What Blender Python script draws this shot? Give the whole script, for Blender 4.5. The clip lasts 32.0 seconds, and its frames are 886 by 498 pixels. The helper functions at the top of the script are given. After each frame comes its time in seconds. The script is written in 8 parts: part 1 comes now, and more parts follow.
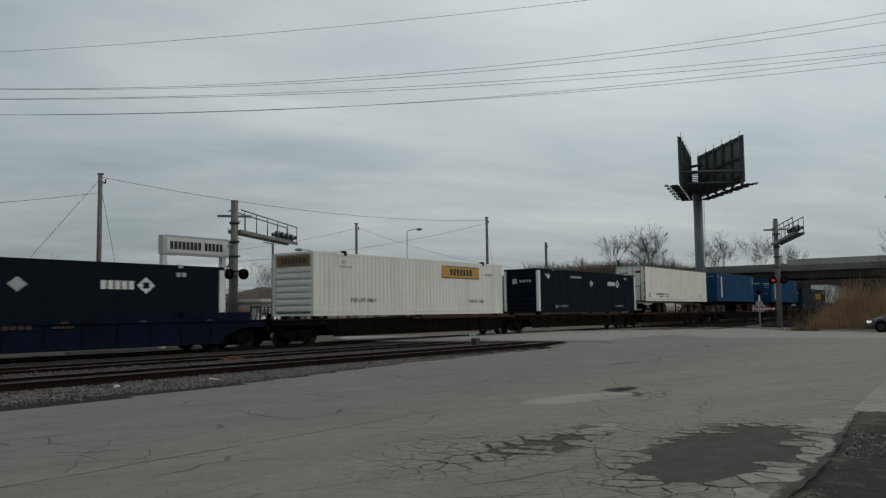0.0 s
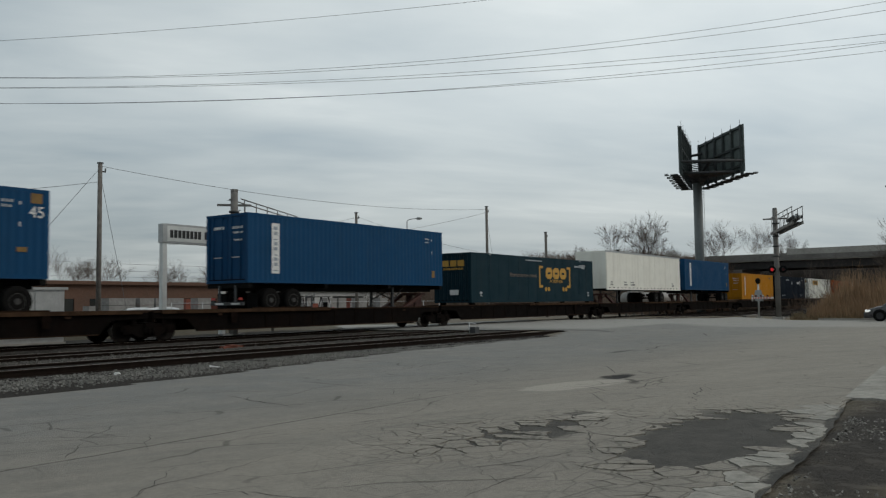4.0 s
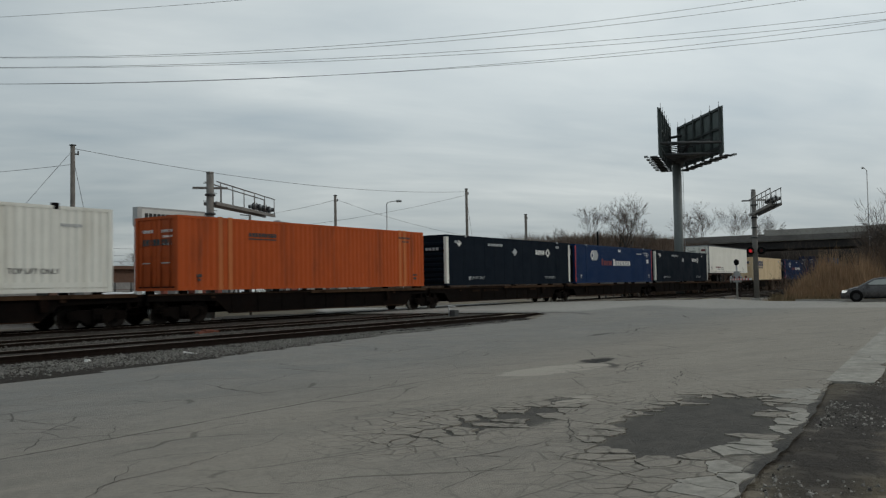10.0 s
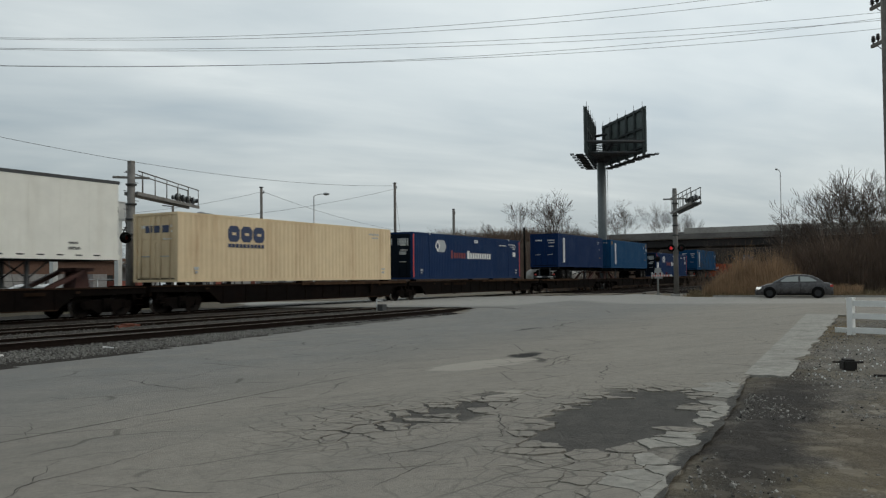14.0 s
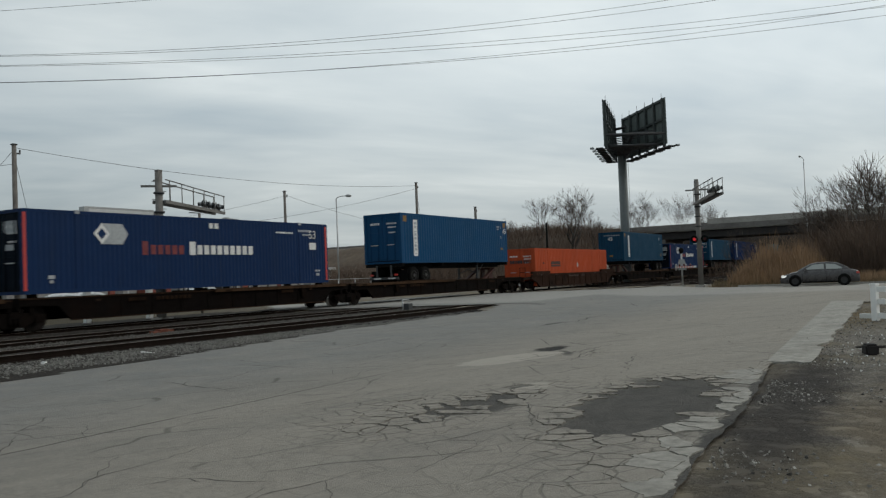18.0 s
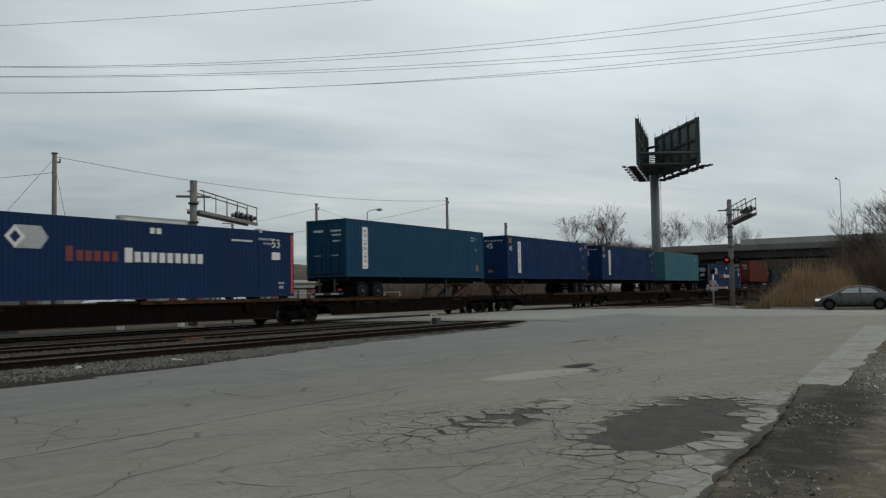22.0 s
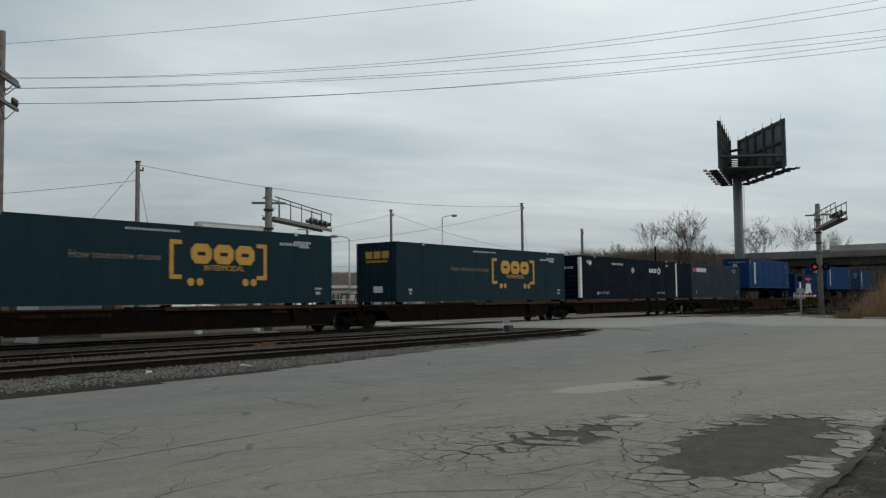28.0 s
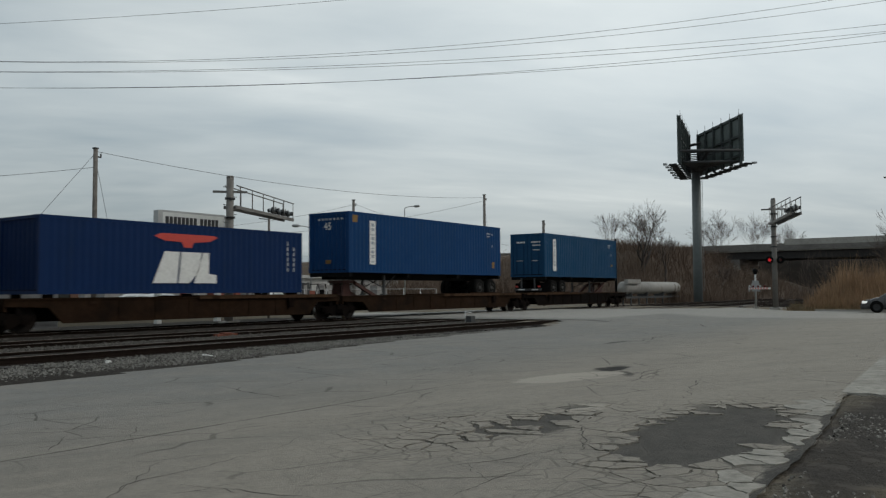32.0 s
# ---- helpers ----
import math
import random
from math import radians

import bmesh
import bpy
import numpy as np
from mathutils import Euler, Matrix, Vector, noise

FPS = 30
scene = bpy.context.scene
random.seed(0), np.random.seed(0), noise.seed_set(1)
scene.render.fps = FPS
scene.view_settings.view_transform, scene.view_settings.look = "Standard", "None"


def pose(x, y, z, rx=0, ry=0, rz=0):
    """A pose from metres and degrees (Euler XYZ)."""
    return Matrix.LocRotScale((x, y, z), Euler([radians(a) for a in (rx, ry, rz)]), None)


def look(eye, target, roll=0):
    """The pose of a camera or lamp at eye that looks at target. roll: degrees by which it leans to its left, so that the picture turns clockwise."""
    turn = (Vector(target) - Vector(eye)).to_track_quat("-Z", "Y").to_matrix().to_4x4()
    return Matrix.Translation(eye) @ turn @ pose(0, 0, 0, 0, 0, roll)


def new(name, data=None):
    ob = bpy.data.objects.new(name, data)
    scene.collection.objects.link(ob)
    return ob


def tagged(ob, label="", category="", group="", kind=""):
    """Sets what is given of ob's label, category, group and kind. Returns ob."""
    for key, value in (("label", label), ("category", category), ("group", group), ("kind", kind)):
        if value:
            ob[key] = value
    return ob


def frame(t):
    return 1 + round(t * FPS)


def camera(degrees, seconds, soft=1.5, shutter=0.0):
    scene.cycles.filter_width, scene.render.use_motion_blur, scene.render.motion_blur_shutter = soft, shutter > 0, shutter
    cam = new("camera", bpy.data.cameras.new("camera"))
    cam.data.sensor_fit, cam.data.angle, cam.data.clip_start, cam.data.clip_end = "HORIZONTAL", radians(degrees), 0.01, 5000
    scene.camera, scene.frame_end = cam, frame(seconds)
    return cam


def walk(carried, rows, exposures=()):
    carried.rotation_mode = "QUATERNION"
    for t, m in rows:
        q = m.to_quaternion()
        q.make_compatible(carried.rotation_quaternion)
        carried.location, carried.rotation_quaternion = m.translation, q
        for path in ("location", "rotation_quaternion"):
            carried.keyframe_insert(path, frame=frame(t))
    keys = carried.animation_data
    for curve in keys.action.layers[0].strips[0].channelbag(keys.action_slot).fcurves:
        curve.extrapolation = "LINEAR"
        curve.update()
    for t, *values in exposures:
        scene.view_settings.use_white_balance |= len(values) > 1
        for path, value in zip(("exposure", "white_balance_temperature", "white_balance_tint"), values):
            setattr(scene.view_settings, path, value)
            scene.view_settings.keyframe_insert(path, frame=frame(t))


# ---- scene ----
import functools

# ---------------------------------------------------------------- camera
cam = camera(56.1, 32.0, soft=1.25, shutter=0.15)
ROWS = [
    (0.0, -0.029, 0.031, 1.285, -54.87, 4.46, 0.77),
    (0.5, -0.026, 0.002, 1.278, -54.80, 4.48, 0.81),
    (1.0, -0.026, -0.029, 1.278, -54.77, 4.48, 0.77),
    (1.5, -0.024, -0.059, 1.276, -54.70, 4.51, 0.81),
    (2.0, -0.049, -0.056, 1.274, -54.82, 4.32, 0.81),
    (2.5, -0.056, -0.066, 1.266, -54.87, 4.16, 0.80),
    (3.0, -0.063, -0.063, 1.259, -54.96, 3.99, 0.82),
    (3.5, -0.070, -0.061, 1.256, -54.98, 3.85, 0.77),
    (4.0, -0.074, -0.057, 1.258, -54.85, 3.73, 0.75),
    (4.5, -0.056, -0.061, 1.265, -54.53, 3.60, 0.73),
    (6.5, 0.199, 0.099, 1.294, -52.06, 3.36, 0.71),
    (7.0, 0.219, 0.098, 1.293, -51.24, 3.38, 0.82),
    (7.5, 0.239, 0.089, 1.298, -50.56, 3.38, 0.82),
    (8.0, 0.247, 0.078, 1.300, -50.46, 3.25, 0.85),
    (8.5, 0.257, 0.059, 1.293, -51.52, 3.14, 1.01),
    (9.0, 0.254, 0.027, 1.281, -53.20, 2.99, 0.97),
    (9.5, 0.226, 0.045, 1.286, -54.83, 2.78, 1.06),
    (10.0, 0.196, 0.061, 1.287, -56.18, 2.50, 1.04),
    (10.5, 0.164, 0.084, 1.303, -57.37, 2.18, 1.01),
    (11.0, 0.134, 0.103, 1.306, -58.29, 1.95, 1.00),
    (11.5, 0.107, 0.124, 1.308, -59.08, 1.82, 0.94),
    (12.0, 0.094, 0.137, 1.309, -59.74, 1.80, 0.76),
    (12.5, 0.096, 0.142, 1.307, -60.27, 1.79, 0.67),
    (13.0, 0.113, 0.140, 1.306, -60.71, 1.79, 0.50),
    (13.5, 0.139, 0.145, 1.307, -61.01, 1.83, 0.49),
    (14.0, 0.181, 0.129, 1.296, -61.22, 2.03, 0.63),
    (14.5, 0.198, 0.107, 1.288, -61.14, 2.17, 0.74),
    (16.5, -0.120, 0.036, 1.302, -60.23, 2.00, 1.94),
    (17.0, -0.145, 0.026, 1.295, -59.99, 1.93, 2.18),
    (17.5, -0.171, -0.002, 1.299, -59.75, 1.91, 2.34),
    (18.0, -0.196, -0.018, 1.297, -59.62, 1.94, 2.29),
    (18.5, -0.218, -0.022, 1.298, -59.57, 2.03, 2.08),
    (19.0, -0.231, -0.034, 1.293, -59.56, 2.18, 1.82),
    (19.5, -0.228, -0.050, 1.292, -59.44, 2.33, 1.55),
    (20.0, -0.215, -0.070, 1.291, -59.05, 2.58, 1.31),
    (20.5, -0.207, -0.076, 1.287, -58.64, 2.79, 1.06),
    (21.0, -0.223, -0.080, 1.281, -58.23, 2.96, 0.97),
    (21.5, -0.250, -0.086, 1.272, -57.87, 3.08, 1.03),
    (22.0, -0.282, -0.090, 1.273, -57.62, 3.06, 1.02),
    (22.5, -0.315, -0.099, 1.274, -57.47, 2.97, 1.00),
    (23.0, -0.335, -0.101, 1.270, -57.39, 2.85, 0.96),
    (23.5, -0.339, -0.117, 1.262, -57.27, 2.74, 1.02),
    (24.0, -0.351, -0.133, 1.257, -57.17, 2.61, 1.07),
    (24.5, -0.354, -0.136, 1.255, -57.02, 2.48, 1.16),
    (26.5, 0.039, -0.036, 1.279, -55.12, 2.57, 1.26),
    (27.0, 0.101, -0.023, 1.294, -54.07, 2.92, 0.98),
    (27.5, 0.157, -0.008, 1.304, -53.08, 3.26, 0.64),
    (28.0, 0.201, 0.019, 1.300, -52.37, 3.55, 0.66),
    (28.5, 0.191, 0.050, 1.303, -52.18, 3.57, 0.27),
    (29.0, 0.184, 0.048, 1.301, -52.20, 3.61, 0.14),
    (29.5, 0.172, 0.020, 1.304, -52.43, 3.55, 0.14),
    (30.0, 0.152, -0.033, 1.305, -52.69, 3.51, 0.05),
    (30.5, 0.132, -0.048, 1.305, -52.97, 3.46, 0.12),
    (31.0, 0.117, -0.047, 1.302, -53.24, 3.40, 0.17),
    (31.5, 0.109, -0.044, 1.301, -53.61, 3.29, 0.21),
    (32.0, 0.097, -0.018, 1.310, -55.01, 2.87, 0.35),
]
walk(cam, [(t, pose(x, y, z, 90 + pitch, roll, yaw)) for t, x, y, z, yaw, pitch, roll in ROWS],
     exposures=[(0.0, -0.31), (1.0, -0.27), (2.0, -0.20), (4.0, -0.06), (7.5, -0.08), (10.0, -0.12), (13.0, 0.07), (14.5, 0.03), (17.0, 0.05), (21.0, -0.02), (24.4, 0.05), (28.5, 0.01), (30.0, -0.03), (32.0, -0.03)])

# ---------------------------------------------------------------- sky and light
SUN_EL, SUN_AZ = 38.0, 150.0      # a veiled sun, high on the far right


def make_world():
    w = bpy.data.worlds.new("overcast_sky")
    scene.world = w
    w.use_nodes = True
    nt = w.node_tree
    nt.nodes.clear()
    N, L = nt.nodes.new, nt.links.new
    out, bg = N("ShaderNodeOutputWorld"), N("ShaderNodeBackground")
    sky = N("ShaderNodeTexSky")
    sky.sky_type, sky.sun_disc = "NISHITA", False
    sky.sun_elevation, sky.sun_rotation = radians(SUN_EL), radians(SUN_AZ)
    sky.air_density, sky.dust_density = 1.0, 3.0
    skym = N("ShaderNodeMix")
    skym.data_type, skym.blend_type = "RGBA", "MULTIPLY"
    skym.inputs[0].default_value = 1.0
    skym.inputs[7].default_value = (0.09, 0.09, 0.09, 1)
    L(sky.outputs[0], skym.inputs[6])
    tc = N("ShaderNodeTexCoord")
    sep = N("ShaderNodeSeparateXYZ")
    L(tc.outputs["Generated"], sep.inputs[0])
    # project the direction on a flat cloud ceiling: streets of cloud crowd together towards the horizon
    up = N("ShaderNodeMath"); up.operation = "MAXIMUM"; up.inputs[1].default_value = 0.0
    L(sep.outputs[2], up.inputs[0])
    add = N("ShaderNodeMath"); add.operation = "ADD"; add.inputs[1].default_value = 0.16
    L(up.outputs[0], add.inputs[0])
    dx, dy = N("ShaderNodeMath"), N("ShaderNodeMath")
    dx.operation = dy.operation = "DIVIDE"
    L(sep.outputs[0], dx.inputs[0]); L(add.outputs[0], dx.inputs[1])
    L(sep.outputs[1], dy.inputs[0]); L(add.outputs[0], dy.inputs[1])
    com = N("ShaderNodeCombineXYZ")
    L(dx.outputs[0], com.inputs[0]); L(dy.outputs[0], com.inputs[1])
    mp = N("ShaderNodeMapping")
    mp.vector_type = "TEXTURE"
    mp.inputs["Location"].default_value = (0.4, -0.3, 0)
    mp.inputs["Rotation"].default_value = (0, 0, radians(-42))
    mp.inputs["Scale"].default_value = (1.9, 0.9, 1.0)
    L(com.outputs[0], mp.inputs[0])
    n1, n2 = N("ShaderNodeTexNoise"), N("ShaderNodeTexNoise")
    for n, s, d, r in ((n1, 0.75, 5.0, 0.52), (n2, 2.6, 6.0, 0.55)):
        n.inputs["Scale"].default_value, n.inputs["Detail"].default_value, n.inputs["Roughness"].default_value = s, d, r
        n.inputs["Distortion"].default_value = 0.35
        L(mp.outputs[0], n.inputs["Vector"])
    mixn = N("ShaderNodeMix")
    mixn.inputs[0].default_value = 0.24
    L(n1.outputs[0], mixn.inputs[2]); L(n2.outputs[0], mixn.inputs[3])
    ramp = N("ShaderNodeValToRGB")
    el = ramp.color_ramp.elements
    el[0].position, el[0].color = 0.34, (0.222, 0.282, 0.320, 1)
    el[1].position, el[1].color = 0.68, (0.610, 0.645, 0.632, 1)
    for pos, col in ((0.45, (0.315, 0.366, 0.386, 1)), (0.55, (0.410, 0.455, 0.462, 1))):
        e = el.new(pos); e.color = col
    L(mixn.outputs[0], ramp.inputs[0])
    # the cloud thins towards the zenith on the right, and the ground below is dim
    dot = N("ShaderNodeVectorMath"); dot.operation = "DOT_PRODUCT"
    dot.inputs[1].default_value = (0.80, -0.05, 0.60)
    L(tc.outputs["Generated"], dot.inputs[0])
    glow = N("ShaderNodeMapRange")
    for i, v in ((1, 0.45), (2, 1.0), (3, 0.0), (4, 0.58)):
        glow.inputs[i].default_value = v
    L(dot.outputs["Value"], glow.inputs[0])
    br = N("ShaderNodeMix"); br.data_type, br.blend_type = "RGBA", "ADD"
    br.inputs[7].default_value = (0.42, 0.43, 0.42, 1)
    L(glow.outputs[0], br.inputs[0]); L(ramp.outputs[0], br.inputs[6])
    sm = N("ShaderNodeMix"); sm.data_type = "RGBA"
    sm.inputs[0].default_value = 0.88
    L(skym.outputs[2], sm.inputs[6]); L(br.outputs[2], sm.inputs[7])
    # the cloud is thicker low over the land
    low = N("ShaderNodeMapRange")
    low.interpolation_type = "SMOOTHSTEP"
    for i, v in ((1, 0.02), (2, 0.26), (3, 0.80), (4, 1.03)):
        low.inputs[i].default_value = v
    L(up.outputs[0], low.inputs[0])
    lc = N("ShaderNodeCombineColor")
    for i in range(3):
        L(low.outputs[0], lc.inputs[i])
    dim = N("ShaderNodeMix"); dim.data_type, dim.blend_type = "RGBA", "MULTIPLY"
    dim.inputs[0].default_value = 1.0
    L(sm.outputs[2], dim.inputs[6]); L(lc.outputs[0], dim.inputs[7])
    L(dim.outputs[2], bg.inputs[0])
    bg.inputs[1].default_value = 1.3
    L(bg.outputs[0], out.inputs[0])


make_world()
sun = new("sun", bpy.data.lights.new("sun", "SUN"))
sun.data.energy, sun.data.angle, sun.data.color = 0.6, radians(25), (1.0, 0.93, 0.82)
sun.matrix_world = look((0, 0, 50), (-60 * math.sin(radians(SUN_AZ)), -60 * math.cos(radians(SUN_AZ)), 50 - 60 * math.tan(radians(SUN_EL))))

# ---------------------------------------------------------------- materials
MATS = {}


def mat(name, base, rough=0.6, metal=0.0, grain=0.0, gscale=8.0, dirt=None, dirt_amt=0.0, dscale=0.7, bump=0.0, bscale=60.0,
        streak=False, vary=0.0, spec=0.5, emit=None, emit_s=0.0, pore=0.0):
    """A painted, rusted or mineral surface: base colour, grain, broad stains (run down when streak), bump."""
    if name in MATS:
        return MATS[name]
    m = MATS[name] = bpy.data.materials.new(name)
    m.use_nodes = True
    nt = m.node_tree
    N, L = nt.nodes.new, nt.links.new
    b = nt.nodes["Principled BSDF"]
    b.inputs["Metallic"].default_value = metal
    b.inputs["Roughness"].default_value = rough
    b.inputs["Specular IOR Level"].default_value = spec
    tc = N("ShaderNodeTexCoord")
    col = N("ShaderNodeRGB")
    col.outputs[0].default_value = (*base, 1)
    cur = col.outputs[0]

    def noise(scale, detail=6.0, rough_=0.6, vec=None):
        n = N("ShaderNodeTexNoise")
        n.inputs["Scale"].default_value, n.inputs["Detail"].default_value, n.inputs["Roughness"].default_value = scale, detail, rough_
        L(vec or tc.outputs["Object"], n.inputs["Vector"])
        return n.outputs[0]

    def ranged(v, a, b_, c, d):
        r = N("ShaderNodeMapRange")
        for i, q in ((1, a), (2, b_), (3, c), (4, d)):
            r.inputs[i].default_value = q
        L(v, r.inputs[0])
        return r.outputs[0]

    def mixc(fac, a, b_, mode="MIX"):
        x = N("ShaderNodeMix")
        x.data_type, x.blend_type = "RGBA", mode
        if isinstance(fac, float):
            x.inputs[0].default_value = fac
        else:
            L(fac, x.inputs[0])
        L(a, x.inputs[6])
        if isinstance(b_, tuple):
            x.inputs[7].default_value = (*b_, 1)
        else:
            L(b_, x.inputs[7])
        return x.outputs[2]

    if grain:
        g = ranged(noise(gscale, 8.0, 0.65), 0.3, 0.7, 1 - grain, 1 + grain)
        gc = N("ShaderNodeCombineColor")
        for i in range(3):
            L(g, gc.inputs[i])
        cur = mixc(1.0, cur, gc.outputs[0], "MULTIPLY")
    if vary:
        oi = N("ShaderNodeObjectInfo")
        g = ranged(oi.outputs["Random"], 0, 1, 1 - vary, 1 + vary)
        gc = N("ShaderNodeCombineColor")
        for i in range(3):
            L(g, gc.inputs[i])
        cur = mixc(1.0, cur, gc.outputs[0], "MULTIPLY")
    if dirt:
        if streak:
            mp = N("ShaderNodeMapping")
            mp.inputs["Scale"].default_value = (1.0, 1.0, 0.12)
            L(tc.outputs["Object"], mp.inputs[0])
            d = noise(dscale * 3, 7.0, 0.7, mp.outputs[0])
        else:
            d = noise(dscale, 7.0, 0.65)
        cur = mixc(ranged(d, 0.5, 0.75, 0.0, dirt_amt), cur, dirt)
    L(cur, b.inputs["Base Color"])
    if bump:
        bp = N("ShaderNodeBump")
        bp.inputs["Strength"].default_value, bp.inputs["Distance"].default_value = bump, 0.02
        L(noise(bscale, 5.0, 0.7), bp.inputs["Height"])
        L(bp.outputs[0], b.inputs["Normal"])
    if emit:
        b.inputs["Emission Color"].default_value, b.inputs["Emission Strength"].default_value = (*emit, 1), emit_s
    if grain or dirt:
        L(ranged(noise(gscale * 0.6), 0.3, 0.7, max(0.05, rough - 0.12), min(1, rough + 0.12)), b.inputs["Roughness"])
    return m


RUST = (0.07, 0.032, 0.017)
GRIME = (0.045, 0.04, 0.036)


def paint(name, c, dirt=GRIME, amt=0.45, rough=0.55, spec=0.09):
    return mat(name, c, rough, 0, 0.06, 1.2, dirt, amt, 0.5, 0.03, 5.0, streak=True, spec=spec)


M_NAVY = paint("navy_paint", (0.0062, 0.0106, 0.0175), (0.010, 0.012, 0.016), 0.2, 0.65, 0.04)
M_WHITE = paint("white_container_paint", (0.70, 0.70, 0.645), (0.36, 0.31, 0.23), 0.36)
M_TRAILER = paint("white_trailer_paint", (0.80, 0.79, 0.72), (0.45, 0.41, 0.33), 0.25)
M_BLUE = paint("sea_blue_paint", (0.008, 0.054, 0.130), (0.012, 0.04, 0.075), 0.35)
M_BLUE2 = paint("royal_blue_paint", (0.0048, 0.0215, 0.078), (0.008, 0.02, 0.045), 0.35)
M_FADEBLUE = paint("faded_blue_paint", (0.010, 0.050, 0.112), (0.012, 0.035, 0.06), 0.35)
M_BLUE3 = paint("mid_blue_paint", (0.0055, 0.040, 0.125), (0.008, 0.03, 0.065), 0.35)
M_TEAL = paint("faded_teal_paint", (0.008, 0.046, 0.090), (0.018, 0.045, 0.06), 0.35)
M_SKYTEAL = paint("pale_teal_paint", (0.042, 0.128, 0.165), (0.07, 0.10, 0.11), 0.35)
M_DEEP = paint("deep_blue_paint", (0.008, 0.026, 0.080), (0.016, 0.025, 0.045), 0.35)
M_GREEN = paint("dark_green_blue_paint", (0.006, 0.024, 0.034), (0.02, 0.025, 0.025), 0.3)
M_BEIGE = paint("beige_paint", (0.68, 0.54, 0.35), (0.30, 0.14, 0.06), 0.45)
M_YELLOW = paint("amber_yellow_paint", (0.43, 0.175, 0.009), (0.18, 0.08, 0.02), 0.40)
M_ORANGE = paint("orange_paint", (0.40, 0.078, 0.020), (0.13, 0.042, 0.022), 0.75)
M_ORANGEPALE = paint("scraped_orange_paint", (0.46, 0.150, 0.055), (0.20, 0.07, 0.035), 0.6)
M_ORANGE2 = paint("red_orange_paint", (0.41, 0.070, 0.025), (0.17, 0.045, 0.025), 0.45)
M_BROWN = paint("red_brown_paint", (0.108, 0.026, 0.017), (0.10, 0.035, 0.02), 0.45)
M_SLATE = paint("slate_blue_paint", (0.019, 0.033, 0.048), (0.03, 0.035, 0.04), 0.4)
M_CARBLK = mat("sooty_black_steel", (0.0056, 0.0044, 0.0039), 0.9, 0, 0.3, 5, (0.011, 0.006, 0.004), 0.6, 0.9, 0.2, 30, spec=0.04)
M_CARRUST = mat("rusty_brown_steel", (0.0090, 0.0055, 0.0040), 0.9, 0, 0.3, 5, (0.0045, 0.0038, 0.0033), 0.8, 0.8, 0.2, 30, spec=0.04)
M_WELL = mat("brown_well_steel", (0.030, 0.016, 0.011), 0.9, 0, 0.3, 4, (0.008, 0.006, 0.005), 0.9, 0.6, 0.2, 30, spec=0.05)
M_CARYEL = mat("faded_yellow_brown_steel", (0.021, 0.0115, 0.0065), 0.85, 0, 0.3, 4, (0.007, 0.005, 0.004), 1.0, 0.7, 0.2, 30, spec=0.05)
M_CARBLUE = mat("dull_blue_steel", (0.0055, 0.009, 0.022), 0.8, 0, 0.25, 4, (0.005, 0.0045, 0.004), 0.8, 0.8, 0.15, 30, spec=0.05)
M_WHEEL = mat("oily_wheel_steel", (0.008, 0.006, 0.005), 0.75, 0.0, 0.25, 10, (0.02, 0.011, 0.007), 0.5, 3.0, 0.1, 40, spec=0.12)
M_TREAD = mat("bright_wheel_tread", (0.42, 0.41, 0.39), 0.3, 1.0, 0.1, 10)
M_TYRE = mat("dusty_tyre_rubber", (0.0075, 0.0073, 0.007), 0.9, 0, 0.2, 12, (0.018, 0.017, 0.016), 0.4, 3, spec=0.08)
M_RIM = mat("dull_wheel_rim", (0.042, 0.041, 0.039), 0.6, 0.3, 0.2, 10, GRIME, 0.7, 3)
M_HITCH = mat("rusty_red_hitch_paint", (0.052, 0.014, 0.009), 0.7, 0, 0.3, 6, (0.05, 0.03, 0.02), 0.7, 1.5, 0.1, 30)
M_FLANGE = mat("rubbed_rusty_edge", (0.030, 0.018, 0.012), 0.9, 0, 0.3, 5, (0.007, 0.005, 0.004), 1.0, 0.5, 0.1, 30, spec=0.05)
M_RUNWAY = mat("rusty_runway_plate", (0.050, 0.029, 0.017), 0.9, 0, 0.35, 3, (0.012, 0.009, 0.007), 0.9, 0.6, 0.2, 30, spec=0.06)
M_FADED = mat("worn_off_marking", (0.060, 0.042, 0.030), 0.9, 0, 0.35, 4, (0.02, 0.014, 0.010), 0.9, 1.5)
M_DARKMARK = mat("dark_brown_marking", (0.040, 0.016, 0.011), 0.7, 0, 0.25, 6, (0.09, 0.03, 0.018), 0.5, 2)
M_STRIPMARK = mat("faded_grey_marking", (0.27, 0.30, 0.34), 0.6, 0, 0.25, 9, (0.5, 0.5, 0.49), 0.6, 4)
M_RUSTSTAIN = mat("rust_stain", (0.30, 0.17, 0.09), 0.8, 0, 0.3, 5, (0.5, 0.42, 0.31), 0.8, 3)
M_SLOGAN = mat("faded_brown_lettering", (0.17, 0.125, 0.095), 0.6, 0, 0.25, 9, (0.08, 0.06, 0.05), 0.4, 2)
M_FADERED = mat("faded_red_marking", (0.17, 0.022, 0.022), 0.6, 0, 0.35, 3, (0.02, 0.03, 0.08), 0.6, 1.4)
M_BLACK = mat("black_trim", (0.0055, 0.0055, 0.0055), 0.75, 0, 0.15, 8, spec=0.08)
M_MARKW = mat("white_marking", (0.68, 0.68, 0.66), 0.5, 0, 0.12, 9, GRIME, 0.3, 2)
M_MARKG = mat("grey_marking", (0.36, 0.38, 0.39), 0.5, 0, 0.2, 9, GRIME, 0.4, 2)
